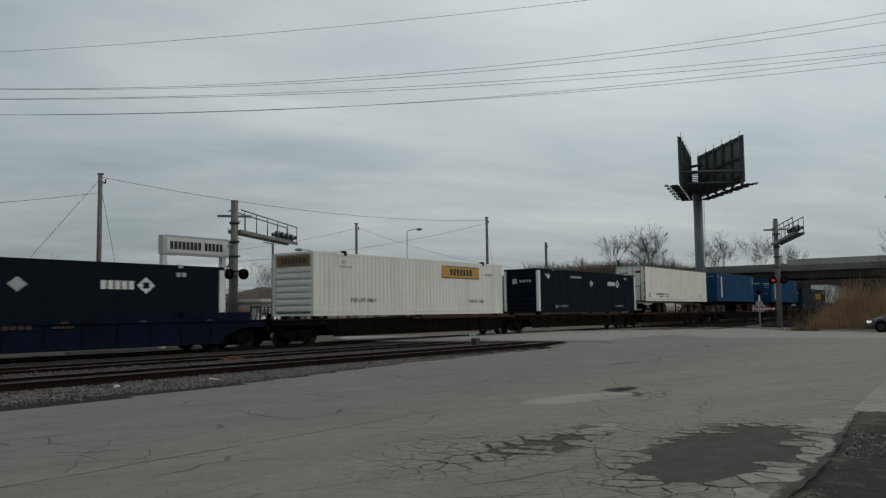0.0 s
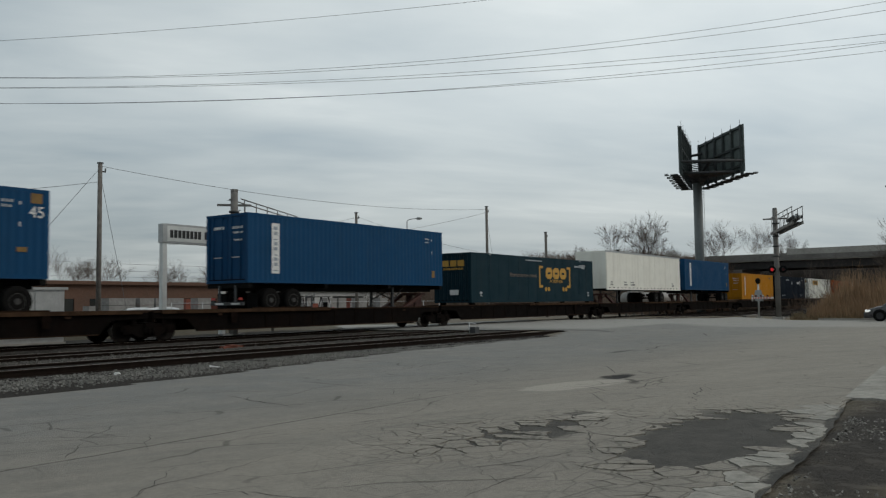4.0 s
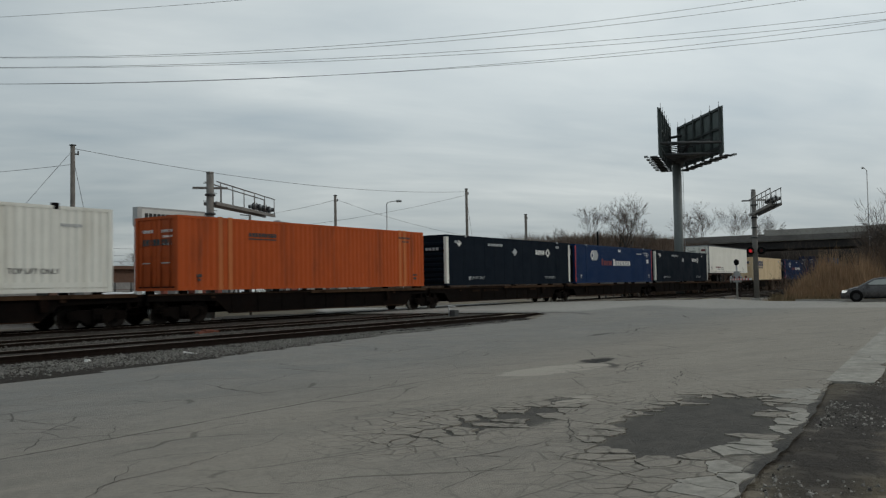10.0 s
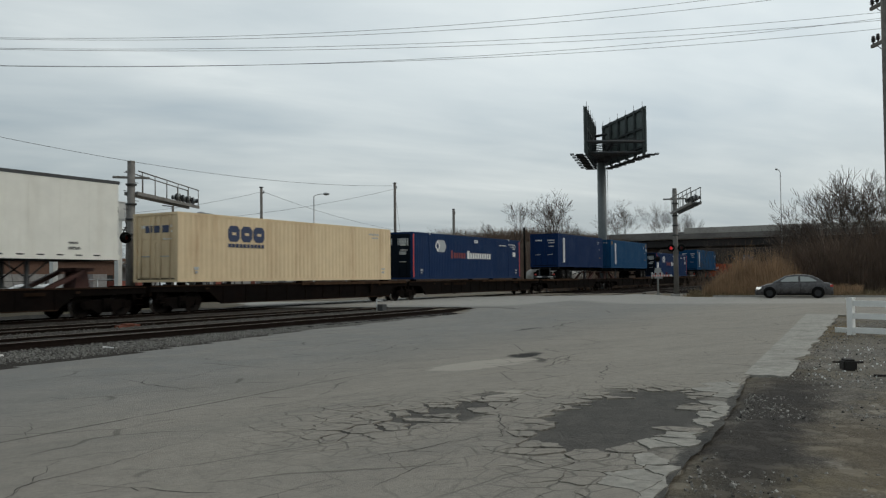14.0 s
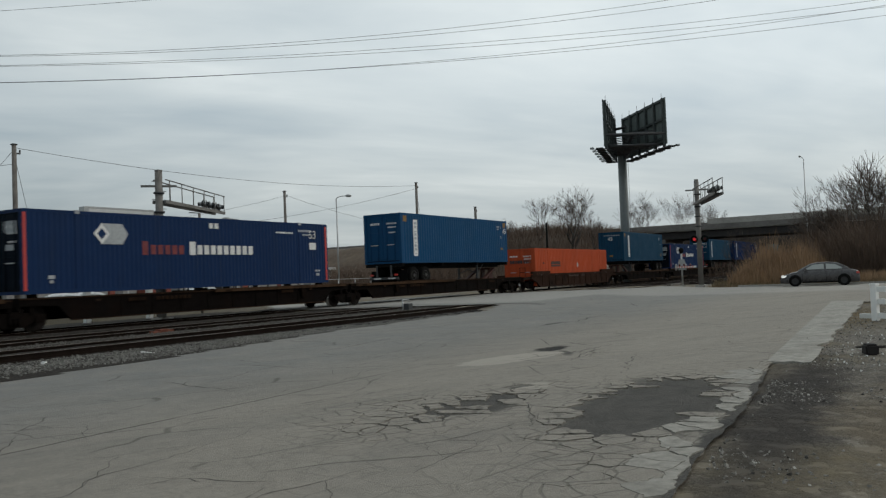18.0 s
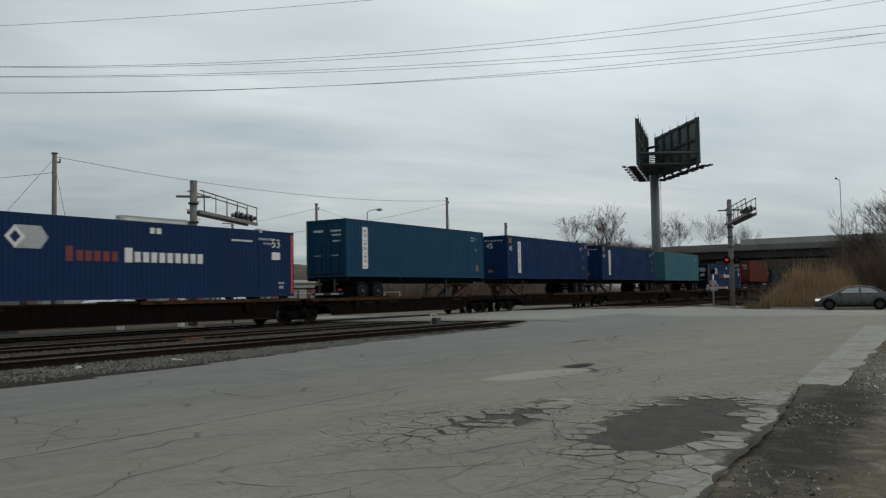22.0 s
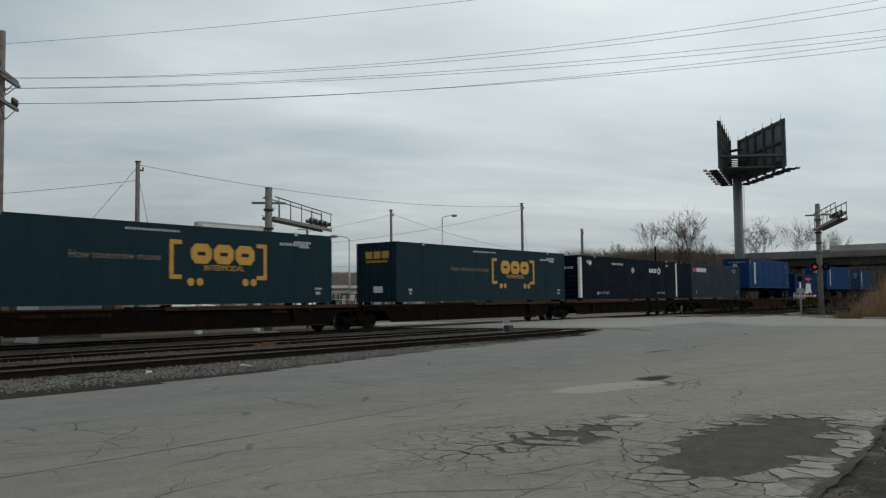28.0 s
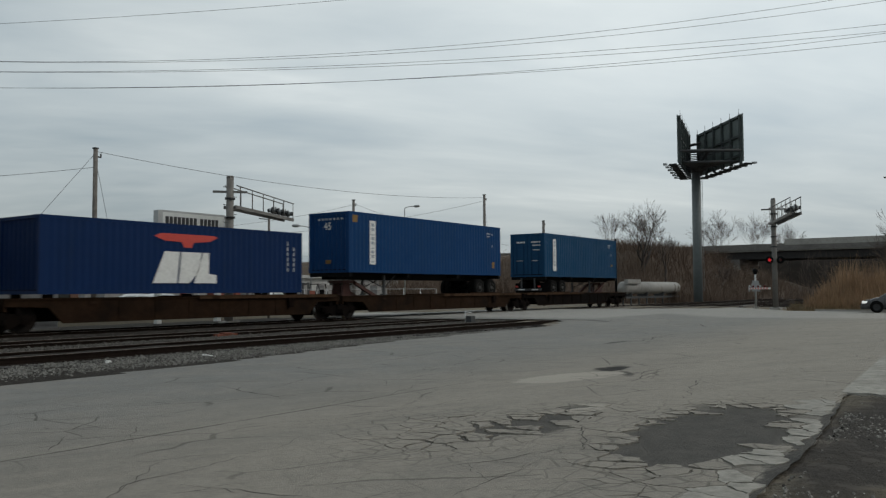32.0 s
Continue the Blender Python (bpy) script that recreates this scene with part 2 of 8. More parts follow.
M_MARKY = mat("yellow_marking", (0.48, 0.26, 0.030), 0.5, 0, 0.15, 9, GRIME, 0.35, 2)
M_PANEL = mat("dull_yellow_panel", (0.19, 0.105, 0.022), 0.6, 0, 0.2, 9, GRIME, 0.5, 3)
M_MARKR = mat("red_marking", (0.50, 0.045, 0.03), 0.5, 0, 0.12, 9)
M_MARKK = mat("black_marking", (0.02, 0.02, 0.022), 0.5, 0, 0.1, 9)
M_MARKB = mat("navy_marking", (0.02, 0.035, 0.09), 0.5, 0, 0.1, 9)
M_STEEL = mat("galvanised_steel", (0.40, 0.41, 0.41), 0.45, 0.6, 0.15, 6, (0.15, 0.14, 0.13), 0.4, 1.5, 0.05, 40)
M_MAST = mat("weathered_grey_mast", (0.165, 0.157, 0.145), 0.7, 0.1, 0.2, 5, (0.06, 0.05, 0.042), 0.7, 1.2, 0.05, 40)
M_DKSTEEL = mat("dark_grey_steel", (0.050, 0.053, 0.055), 0.6, 0.2, 0.2, 5, RUST, 0.35, 1.2, 0.05, 40)
M_RAIL = mat("rusty_rail_side", (0.013, 0.0085, 0.0065), 0.9, 0.0, 0.25, 9, (0.012, 0.009, 0.007), 0.7, 2, 0.1, 50, spec=0.1)
M_RAILTOP = mat("worn_rail_head", (0.20, 0.165, 0.14), 0.45, 0.6, 0.2, 12, RUST, 0.5, 2)
M_TIE = mat("weathered_sleeper", (0.017, 0.013, 0.011), 0.9, 0, 0.3, 7, (0.036, 0.030, 0.025), 0.6, 2, 0.3, 25, vary=0.25)
M_BALLAST = mat("ballast_bed", (0.032, 0.028, 0.024), 0.95, 0, 0.5, 22, (0.015, 0.012, 0.010), 0.8, 0.9, 1.0, 26, spec=0.1)
M_STONE = mat("ballast_stone", (0.150, 0.145, 0.132), 0.9, 0, 0.35, 14, (0.055, 0.048, 0.042), 0.95, 3.5, 0.3, 40)
M_STONE2 = mat("sooty_ballast_stone", (0.092, 0.085, 0.075), 0.9, 0, 0.35, 15, (0.05, 0.045, 0.038), 0.8, 0.8, 0.3, 40)
M_WOOD = mat("weathered_pole_wood", (0.150, 0.136, 0.122), 0.9, 0, 0.3, 5, (0.07, 0.062, 0.055), 0.7, 1.2, 0.3, 30, streak=True)
M_CABLE = mat("grey_weathered_cable", (0.10, 0.102, 0.105), 0.6)
# car glass painted pale in place of the sky seen in it
M_CARGLASS = mat("sky_pale_car_glass", (0.30, 0.32, 0.305), 0.06, 0, spec=0.8)
M_CARRIM = mat("dark_alloy_rim", (0.016, 0.016, 0.017), 0.5, 0.2)
M_GLASS = mat("dark_opening_pane", (0.03, 0.032, 0.03), 0.06, 0, spec=0.8)

# ---------------------------------------------------------------- mesh helpers
def bx(bm, x0, x1, y0, y1, z0, z1, m=None):
    """A box between two corners."""
    v = [bm.verts.new(p) for p in ((x0, y0, z0), (x1, y0, z0), (x1, y1, z0), (x0, y1, z0), (x0, y0, z1), (x1, y0, z1), (x1, y1, z1), (x0, y1, z1))]
    if m is not None:
        for q in v:
            q.co = m @ q.co
    for f in ((0, 3, 2, 1), (4, 5, 6, 7), (0, 1, 5, 4), (1, 2, 6, 5), (2, 3, 7, 6), (3, 0, 4, 7)):
        bm.faces.new([v[i] for i in f])
    return v


def prism(bm, pts, y0, y1, axis="y", m=None):
    """A polygon (x, z) drawn out from y0 to y1; axis 'x' takes (y, z) and draws out along x."""
    def p3(a, b, c):
        return (a, c, b) if axis == "y" else (c, a, b)
    A = [bm.verts.new(p3(a, b, y0)) for a, b in pts]
    B = [bm.verts.new(p3(a, b, y1)) for a, b in pts]
    if m is not None:
        for q in A + B:
            q.co = m @ q.co
    n = len(pts)
    bm.faces.new(A)
    bm.faces.new(B[::-1])
    for i in range(n):
        bm.faces.new((A[i], B[i], B[(i + 1) % n], A[(i + 1) % n]))


def tube(bm, p0, p1, r0, r1=None, seg=8, caps=True):
    """A round bar from p0 to p1."""
    p0, p1 = Vector(p0), Vector(p1)
    r1 = r0 if r1 is None else r1
    d = (p1 - p0).normalized()
    a = d.cross(Vector((0, 0, 1)) if abs(d.z) < 0.9 else Vector((1, 0, 0))).normalized()
    b = d.cross(a)
    A, B = [], []
    for i in range(seg):
        t = 2 * math.pi * i / seg
        o = a * math.cos(t) + b * math.sin(t)
        A.append(bm.verts.new(p0 + o * r0))
        B.append(bm.verts.new(p1 + o * r1))
    for i in range(seg):
        f = bm.faces.new((A[i], A[(i + 1) % seg], B[(i + 1) % seg], B[i]))
        f.smooth = True
    if caps:
        bm.faces.new(A[::-1])
        bm.faces.new(B)


def lathe(bm, prof, c, axis, seg=20):
    """A turned body: profile of (radius, along), round the axis 'x', 'y' or 'z' through c."""
    rings = []
    for r, h in prof:
        ring = []
        for i in range(seg):
            t = 2 * math.pi * i / seg
            u, v = r * math.cos(t), r * math.sin(t)
            q = {"x": (h, u, v), "y": (u, h, v), "z": (u, v, h)}[axis]
            ring.append(bm.verts.new((c[0] + q[0], c[1] + q[1], c[2] + q[2])))
        rings.append(ring)
    for A, B in zip(rings, rings[1:]):
        for i in range(seg):
            f = bm.faces.new((A[i], A[(i + 1) % seg], B[(i + 1) % seg], B[i]))
            f.smooth = True
    bm.faces.new(rings[0][::-1])
    bm.faces.new(rings[-1])


def mesh_of(name, bm, material):
    bmesh.ops.recalc_face_normals(bm, faces=bm.faces)
    me = bpy.data.meshes.new(name)
    bm.to_mesh(me)
    bm.free()
    for k in (material if isinstance(material, (list, tuple)) else [material]):
        me.materials.append(k)
    return me


def thing(name, label="", category="", group="", kind="", at=None):
    """An Empty at the thing's base that carries its parts."""
    ob = tagged(new(name), label, category, group, kind)
    ob.empty_display_size = 0.2
    if at is not None:
        ob.matrix_basis = at
    return ob


def part(name, bm, material, parent=None, label="", kind=""):
    me = bm if isinstance(bm, bpy.types.Mesh) else mesh_of(name, bm, material)
    ob = new(name, me)
    if parent is not None:
        ob.parent = parent
    return tagged(ob, label, kind=kind)


def solo(name, bm, material, label, category, group="", kind="", at=None):
    ob = tagged(new(name, mesh_of(name, bm, material)), label, category, group, kind)
    if at is not None:
        ob.matrix_basis = at
    return ob


def boxes(*bs):
    bm = bmesh.new()
    for b in bs:
        bx(bm, *b)
    return bm


def rnd(a, b):
    return random.uniform(a, b)


# ---------------------------------------------------------------- plan
TRACK1, TRACK2, TRACK3 = 17.75, 21.85, 27.15     # centre lines; rail heads at z = 0
GAUGE = 1.5
ROAD_Z = -0.2
X_IN, X_OUT = 33.0, 57.0                          # the road crosses the tracks between these


def smooth(a, b, x):
    t = min(1, max(0, (x - a) / (b - a)))
    return t * t * (3 - 2 * t)


def pave_left(y):
    """Where the crossing's pavement begins along the tracks."""
    return 33.5 - 0.25 * (y - 17) if y < 28 else 30.75 + 1.1 * (y - 28)


def pave_right(y):
    return 59.5 - 0.55 * max(0, y - 12) if y > 12 else 59.5


def ground_z(x, y):
    z = ROAD_Z
    rise = smooth(12.5, 16.8, y) * (1 - smooth(29.5, 34, y))
    on = smooth(-2, 3, x - pave_left(y) + 2)
    z += (0.19 * on + 0.02) * rise * (1 if x < 64 else 1 - smooth(64, 74, x) * 0.6)
    if y > 34:
        z -= 0.04 * smooth(34, 60, y)
    if x > 64:
        z -= 0.2 * smooth(64, 90, x)
    return z


def shader(name):
    m = MATS[name] = bpy.data.materials.new(name)
    m.use_nodes = True
    return m, m.node_tree, m.node_tree.nodes["Principled BSDF"]


def road_hollow(x, y):
    """How far the top course has gone: 0 whole, 1 bare."""
    d = 0.0
    for hx, hy, rx, ry, a, top in DAMAGE:
        c, s = math.cos(radians(a)), math.sin(radians(a))
        u, v = (x - hx) * c + (y - hy) * s, -(x - hx) * s + (y - hy) * c
        q = math.sqrt((u / rx) ** 2 + (v / ry) ** 2)
        d = max(d, top * (1 - smooth(0.35, 1.0, q)))
    return d


# worn places in the asphalt: centre, half axes, turn, depth of wear
DAMAGE = ((9.1, 2.76, 3.2, 1.10, 3, 1.95), (6.7, 2.05, 2.2, 0.75, 4, 0.50), (8.35, 4.70, 2.6, 0.70, -8, 1.02), (8.8, 4.58, 1.15, 0.32, -14, 1.35), (7.55, 5.15, 1.7, 0.9, 20, 0.50), (7.3, 4.72, 0.7, 0.20, 5, 0.95), (12.4, 2.05, 1.6, 0.5, 5, 0.45))


def asphalt(name, bare):
    """Old sun-bleached asphalt: bound aggregate, hair cracks, joints; bare shows the dark course under worn places."""
    m, nt, b = shader(name)
    N, L = nt.nodes.new, nt.links.new
    tc = N("ShaderNodeTexCoord")
    P = tc.outputs["Object"]

    def noise(s, d=6.0, r=0.6, dist=0.0, vec=None):
        n = N("ShaderNodeTexNoise")
        n.inputs["Scale"].default_value, n.inputs["Detail"].default_value, n.inputs["Roughness"].default_value = s, d, r
        n.inputs["Distortion"].default_value = dist
        L(vec or P, n.inputs["Vector"])
        return n

    def rng(v, a, c, d=0.0, e=1.0):
        r = N("ShaderNodeMapRange")
        r.interpolation_type = "SMOOTHSTEP"
        for i, q in ((1, a), (2, c), (3, d), (4, e)):
            r.inputs[i].default_value = q
        L(v, r.inputs[0])
        return r.outputs[0]

    def math2(op, a, c):
        q = N("ShaderNodeMath")
        q.operation = op
        for i, k in ((0, a), (1, c)):
            if isinstance(k, (int, float)):
                q.inputs[i].default_value = k
            else:
                L(k, q.inputs[i])
        return q.outputs[0]

    def warp(scale, amt, seed, detail=5):
        w = noise(scale, detail, 0.5 if detail < 5 else 0.65)
        w.inputs["Distortion"].default_value = seed
        k, o = N("ShaderNodeVectorMath"), N("ShaderNodeVectorMath")
        k.operation, o.operation = "MULTIPLY_ADD", "ADD"
        k.inputs[1].default_value = (amt, amt, 0)
        o.inputs[1].default_value = (-amt / 2, -amt / 2, 0)
        L(P, o.inputs[0])
        L(w.outputs[1], k.inputs[0]); L(o.outputs[0], k.inputs[2])
        return k.outputs[0]

    warped, ragged = warp(1.3, 0.40, 0.0, 1), warp(2.6, 0.45, 0.3)
    jag = N("ShaderNodeVectorMath")
    jag.operation = "MULTIPLY_ADD"
    jag.inputs[1].default_value = (0.035, 0.035, 0)
    L(noise(7.0, 1, 0.5).outputs[1], jag.inputs[0]); L(warped, jag.inputs[2])

    def spot(x, y, rx, ry, soft=0.35, turn=0.0):
        """1 inside an oval, 0 outside, with a ragged edge."""
        mp = N("ShaderNodeMapping")
        mp.vector_type = "TEXTURE"
        mp.inputs["Location"].default_value = (x, y, 0)
        mp.inputs["Rotation"].default_value = (0, 0, radians(turn))
        mp.inputs["Scale"].default_value = (rx, ry, 1000)
        L(ragged, mp.inputs[0])
        ln = N("ShaderNodeVectorMath")
        ln.operation = "LENGTH"
        L(mp.outputs[0], ln.inputs[0])
        return rng(ln.outputs["Value"], 1.0 - soft, 1.0 + soft, 1.0, 0.0)

    def cracks(scale, width, along=1.0):
        v = N("ShaderNodeTexVoronoi")
        v.voronoi_dimensions, v.feature = "2D", "DISTANCE_TO_EDGE"
        v.inputs["Scale"].default_value = scale
        mp = N("ShaderNodeMapping")
        mp.vector_type = "TEXTURE"
        mp.inputs["Rotation"].default_value = (0, 0, radians(-25))
        mp.inputs["Scale"].default_value = (along, 1, 1)
        L(jag.outputs[0], mp.inputs[0])
        L(mp.outputs[0], v.inputs["Vector"])
        return rng(v.outputs["Distance"], width * 0.3, width, 1.0, 0.0)

    def mx(op, *k):
        a = k[0]
        for c in k[1:]:
            a = math2(op, a, c)
        return a

    def colmix(fac, a, c):
        x = N("ShaderNodeMix")
        x.data_type = "RGBA"
        L(fac, x.inputs[0])
        for i, k in ((6, a), (7, c)):
            if isinstance(k, tuple):
                x.inputs[i].default_value = (*k, 1)
            else:
                L(k, x.inputs[i])
        return x.outputs[2]

    zone_n = rng(noise(0.28, 3).outputs[0], 0.44, 0.60)
    zone_m = rng(noise(0.5, 4, 0.6, 0.8).outputs[0], 0.46, 0.62)
    zone_c = mx("MAXIMUM", spot(5.0, 9.2, 2.6, 1.1, 0.5, 40), spot(13.2, 5.7, 2.0, 0.8, 0.5, 10), spot(24, 9, 4, 1.2, 0.6, 20))
    close = spot(6.6, 3.4, 4.2, 2.3, 0.5, 8)
    round_ = mx("MAXIMUM", *[spot(hx, hy, rx * 1.05, ry * 1.25, 0.35, a) for hx, hy, rx, ry, a, top in DAMAGE[:6]])
    hair = mx("MULTIPLY", cracks(2.3, 0.036, 1.2), mx("MAXIMUM", mx("MULTIPLY", zone_n, 0.35), mx("MULTIPLY", close, rng(noise(0.9, 3).outputs[0], 0.38, 0.55))), 0.24)
    web = mx("MAXIMUM", mx("MULTIPLY", cracks(3.6, 0.050, 1.3), mx("MULTIPLY", mx("MAXIMUM", mx("MULTIPLY", zone_m, 0.5), close), zone_m), 0.24), mx("MULTIPLY", cracks(4.2, 0.060, 1.5), round_, 0.55))
    long_ = mx("MULTIPLY", cracks(0.75, 0.016, 2.2), rng(noise(0.6).outputs[0], 0.47, 0.57), 0.6)
    broad = mx("MULTIPLY", cracks(1.25, 0.016, 1.6), zone_c, 0.7)
    sep = N("ShaderNodeSeparateXYZ")
    L(ragged, sep.inputs[0])
    sj = N("ShaderNodeSeparateXYZ")
    L(P, sj.inputs[0])
    jo = math2("ABSOLUTE", math2("SUBTRACT", math2("ADD", sj.outputs[1], math2("MULTIPLY", noise(2.0, 3).outputs[0], 0.10)), 7.6), 0.0)
    joint = mx("MULTIPLY", rng(jo, 0.008, 0.035, 1.0, 0.0), rng(sep.outputs[0], 9.0, 13.0, 1.0, 0.0), rng(noise(1.5).outputs[0], 0.30, 0.5, 0.3, 0.95))
    crack = mx("MAXIMUM", hair, web, long_, broad, joint)
    pale = mx("MAXIMUM", spot(13.2, 6.45, 1.30, 0.46, 0.07, -14), mx("MULTIPLY", spot(9.9, 4.62, 0.42, 0.20, 0.2, 0), 0.9))
    hole = mx("MAXIMUM", spot(15.1, 6.52, 0.62, 0.22, 0.30, 0), mx("MULTIPLY", spot(22.5, 9.6, 0.8, 0.12, 0.4, 0), 0.7), mx("MULTIPLY", spot(14.3, 5.9, 0.5, 0.1, 0.5, 30), 0.7))
    big = rng(noise(0.10, 4, 0.55, 0.5).outputs[0], 0.35, 0.65)
    mid = rng(noise(0.9, 8, 0.68, 0.5).outputs[0], 0.3, 0.72)
    blot = rng(noise(3.6, 8, 0.72, 0.4).outputs[0], 0.36, 0.70)
    mp = N("ShaderNodeMapping")
    mp.vector_type = "TEXTURE"
    mp.inputs["Rotation"].default_value = (0, 0, radians(-20))
    mp.inputs["Scale"].default_value = (5.0, 0.8, 1)
    L(P, mp.inputs[0])
    sweep = rng(noise(0.8, 7, 0.65, 0.6, mp.outputs[0]).outputs[0], 0.40, 0.72)
    agg = rng(noise(60, 4, 0.85).outputs[0], 0.30, 0.70)
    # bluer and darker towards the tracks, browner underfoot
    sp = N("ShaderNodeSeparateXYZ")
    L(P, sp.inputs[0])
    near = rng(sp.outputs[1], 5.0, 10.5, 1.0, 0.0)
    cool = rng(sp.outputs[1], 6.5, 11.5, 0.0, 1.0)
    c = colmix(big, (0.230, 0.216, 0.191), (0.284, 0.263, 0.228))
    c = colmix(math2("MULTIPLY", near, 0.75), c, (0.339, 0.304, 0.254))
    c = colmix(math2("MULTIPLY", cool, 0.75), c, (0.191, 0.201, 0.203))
    c = colmix(math2("MULTIPLY", mid, 0.45), c, (0.337, 0.308, 0.262))
    c = colmix(math2("MULTIPLY", sweep, 0.42), c, (0.172, 0.166, 0.153))
    c = colmix(math2("MULTIPLY", blot, 0.30), c, (0.163, 0.150, 0.132))
    c = colmix(math2("MULTIPLY", rng(noise(17, 8, 0.8).outputs[0], 0.40, 0.66), 0.30), c, (0.135, 0.130, 0.117))
    c = colmix(math2("MULTIPLY", agg, 0.30), c, (0.120, 0.111, 0.098))
    c = colmix(math2("MULTIPLY", pale, 0.75), c, (0.364, 0.335, 0.288))
    # paler concrete of the crossing street beyond the yard's asphalt
    rise = math2("SUBTRACT", math2("ADD", sep.outputs[0], math2("MULTIPLY", sep.outputs[1], 0.22)), 48.0)
    panel = mx("MULTIPLY", rng(sep.outputs[1], 15.7, 16.5), rng(sep.outputs[0], 33.2, 36.5))
    street = mx("MAXIMUM", rng(rise, -2.2, 1.6), panel)
    c = colmix(math2("MULTIPLY", street, 0.52), c, colmix(blot, (0.396, 0.383, 0.351), (0.315, 0.302, 0.275)))
    c = colmix(math2("MULTIPLY", crack, 0.85), c, (0.048, 0.043, 0.037))
    c = colmix(math2("MULTIPLY", hole, 0.97), c, (0.018, 0.017, 0.016))
    if bare:
        under = None
        for hx, hy, rx, ry, a, top in DAMAGE:
            if top < 0.8:
                continue
            k = 0.80 if top > 1 else 0.72
            s_ = spot(hx, hy, rx * k, ry * k, 0.30 if rx > 3 else 0.22, a)
            under = s_ if under is None else math2("MAXIMUM", under, s_)
        under = math2("MAXIMUM", under, spot(9.0, 1.74, 4.8, 0.17, 0.25, 3.5))
        dark = colmix(blot, (0.080, 0.074, 0.065), (0.046, 0.043, 0.039))
        dark = colmix(math2("MULTIPLY", agg, 0.35), dark, (0.100, 0.094, 0.084))
        c = colmix(under, c, dark)
    L(c, b.inputs["Base Color"])
    b.inputs["Specular IOR Level"].default_value = 0.25
    b.inputs["Roughness"].default_value = 0.9
    h = math2("ADD", math2("MULTIPLY", agg, 0.25), math2("MULTIPLY", mx("MAXIMUM", crack, hole), -0.9))
    bp = N("ShaderNodeBump")
    bp.inputs["Strength"].default_value, bp.inputs["Distance"].default_value = 0.6, 0.03
    L(h, bp.inputs["Height"])
    L(bp.outputs[0], b.inputs["Normal"])
    return m


def earth():
    """Trodden dirt with cinders, gravel and dead grass."""
    m, nt, b = shader("trodden_dirt")
    N, L = nt.nodes.new, nt.links.new
    tc = N("ShaderNodeTexCoord")
    facs = []
    for s, d, lo, hi in ((0.8, 8, 0.42, 0.60), (3.0, 8, 0.42, 0.62), (26, 6, 0.48, 0.66), (0.25, 6, 0.47, 0.6)):
        n = N("ShaderNodeTexNoise")
        n.inputs["Scale"].default_value, n.inputs["Detail"].default_value, n.inputs["Roughness"].default_value = s, d, 0.66
        L(tc.outputs["Object"], n.inputs["Vector"])
        r = N("ShaderNodeMapRange")
        r.inputs[1].default_value, r.inputs[2].default_value = lo, hi
        L(n.outputs[0], r.inputs[0])
        facs.append(r.outputs[0])
    cur = None
    base = (0.142, 0.127, 0.110)
    for f, c in zip(facs, ((0.220, 0.195, 0.160), (0.086, 0.077, 0.067), (0.26, 0.24, 0.205), (0.190, 0.160, 0.112))):
        x = N("ShaderNodeMix")
        x.data_type = "RGBA"
        L(f, x.inputs[0])
        if cur is None:
            x.inputs[6].default_value = (*base, 1)
        else:
            L(cur, x.inputs[6])
        x.inputs[7].default_value = (*c, 1)
        cur = x.outputs[2]
    # oily dark band by the asphalt, brown trodden patches, a pale gravelly part
    wn = N("ShaderNodeTexNoise")
    wn.inputs["Scale"].default_value, wn.inputs["Detail"].default_value = 1.6, 6
    L(tc.outputs["Object"], wn.inputs["Vector"])
    wv = N("ShaderNodeVectorMath")
    wv.operation = "MULTIPLY_ADD"
    wv.inputs[1].default_value = (1.0, 1.0, 0)
    L(wn.outputs[1], wv.inputs[0]); L(tc.outputs["Object"], wv.inputs[2])
    for x, y, rx, ry, turn, amt, c in ((9.4, 1.72, 5.2, 0.50, 3, 0.90, (0.058, 0.053, 0.049)), (8.4, 0.7, 1.6, 0.5, 10, 0.7, (0.155, 0.128, 0.094)), (12.3, 1.9, 1.8, 0.6, 0, 0.5, (0.055, 0.050, 0.046)), (17.5, 1.1, 5.0, 0.8, 2, 0.55, (0.215, 0.200, 0.175)), (25.5, 2.1, 4.0, 0.6, 2, 0.8, (0.16, 0.115, 0.055)), (12.0, 46.0, 34.0, 21.0, 0, 0.85, (0.064, 0.055, 0.037))):
        mp = N("ShaderNodeMapping")
        mp.vector_type = "TEXTURE"
        mp.inputs["Location"].default_value = (x + 0.5, y + 0.5 - 0.35, 0)
        mp.inputs["Rotation"].default_value = (0, 0, radians(turn))
        mp.inputs["Scale"].default_value = (rx, ry, 1000)
        L(wv.outputs[0], mp.inputs[0])
        ln = N("ShaderNodeVectorMath")
        ln.operation = "LENGTH"
        L(mp.outputs[0], ln.inputs[0])
        r = N("ShaderNodeMapRange")
        for k, q in ((1, 0.5), (2, 1.3), (3, amt), (4, 0.0)):
            r.inputs[k].default_value = q
        L(ln.outputs["Value"], r.inputs[0])
        x_ = N("ShaderNodeMix")
        x_.data_type = "RGBA"
        L(r.outputs[0], x_.inputs[0]); L(cur, x_.inputs[6])
        x_.inputs[7].default_value = (*c, 1)
        cur = x_.outputs[2]
    L(cur, b.inputs["Base Color"])
    b.inputs["Roughness"].default_value = 0.95
    b.inputs["Specular IOR Level"].default_value = 0.05
    bp = N("ShaderNodeBump")
    bp.inputs["Strength"].default_value, bp.inputs["Distance"].default_value = 0.9, 0.05
    L(facs[1], bp.inputs["Height"])
    L(bp.outputs[0], b.inputs["Normal"])
    return m


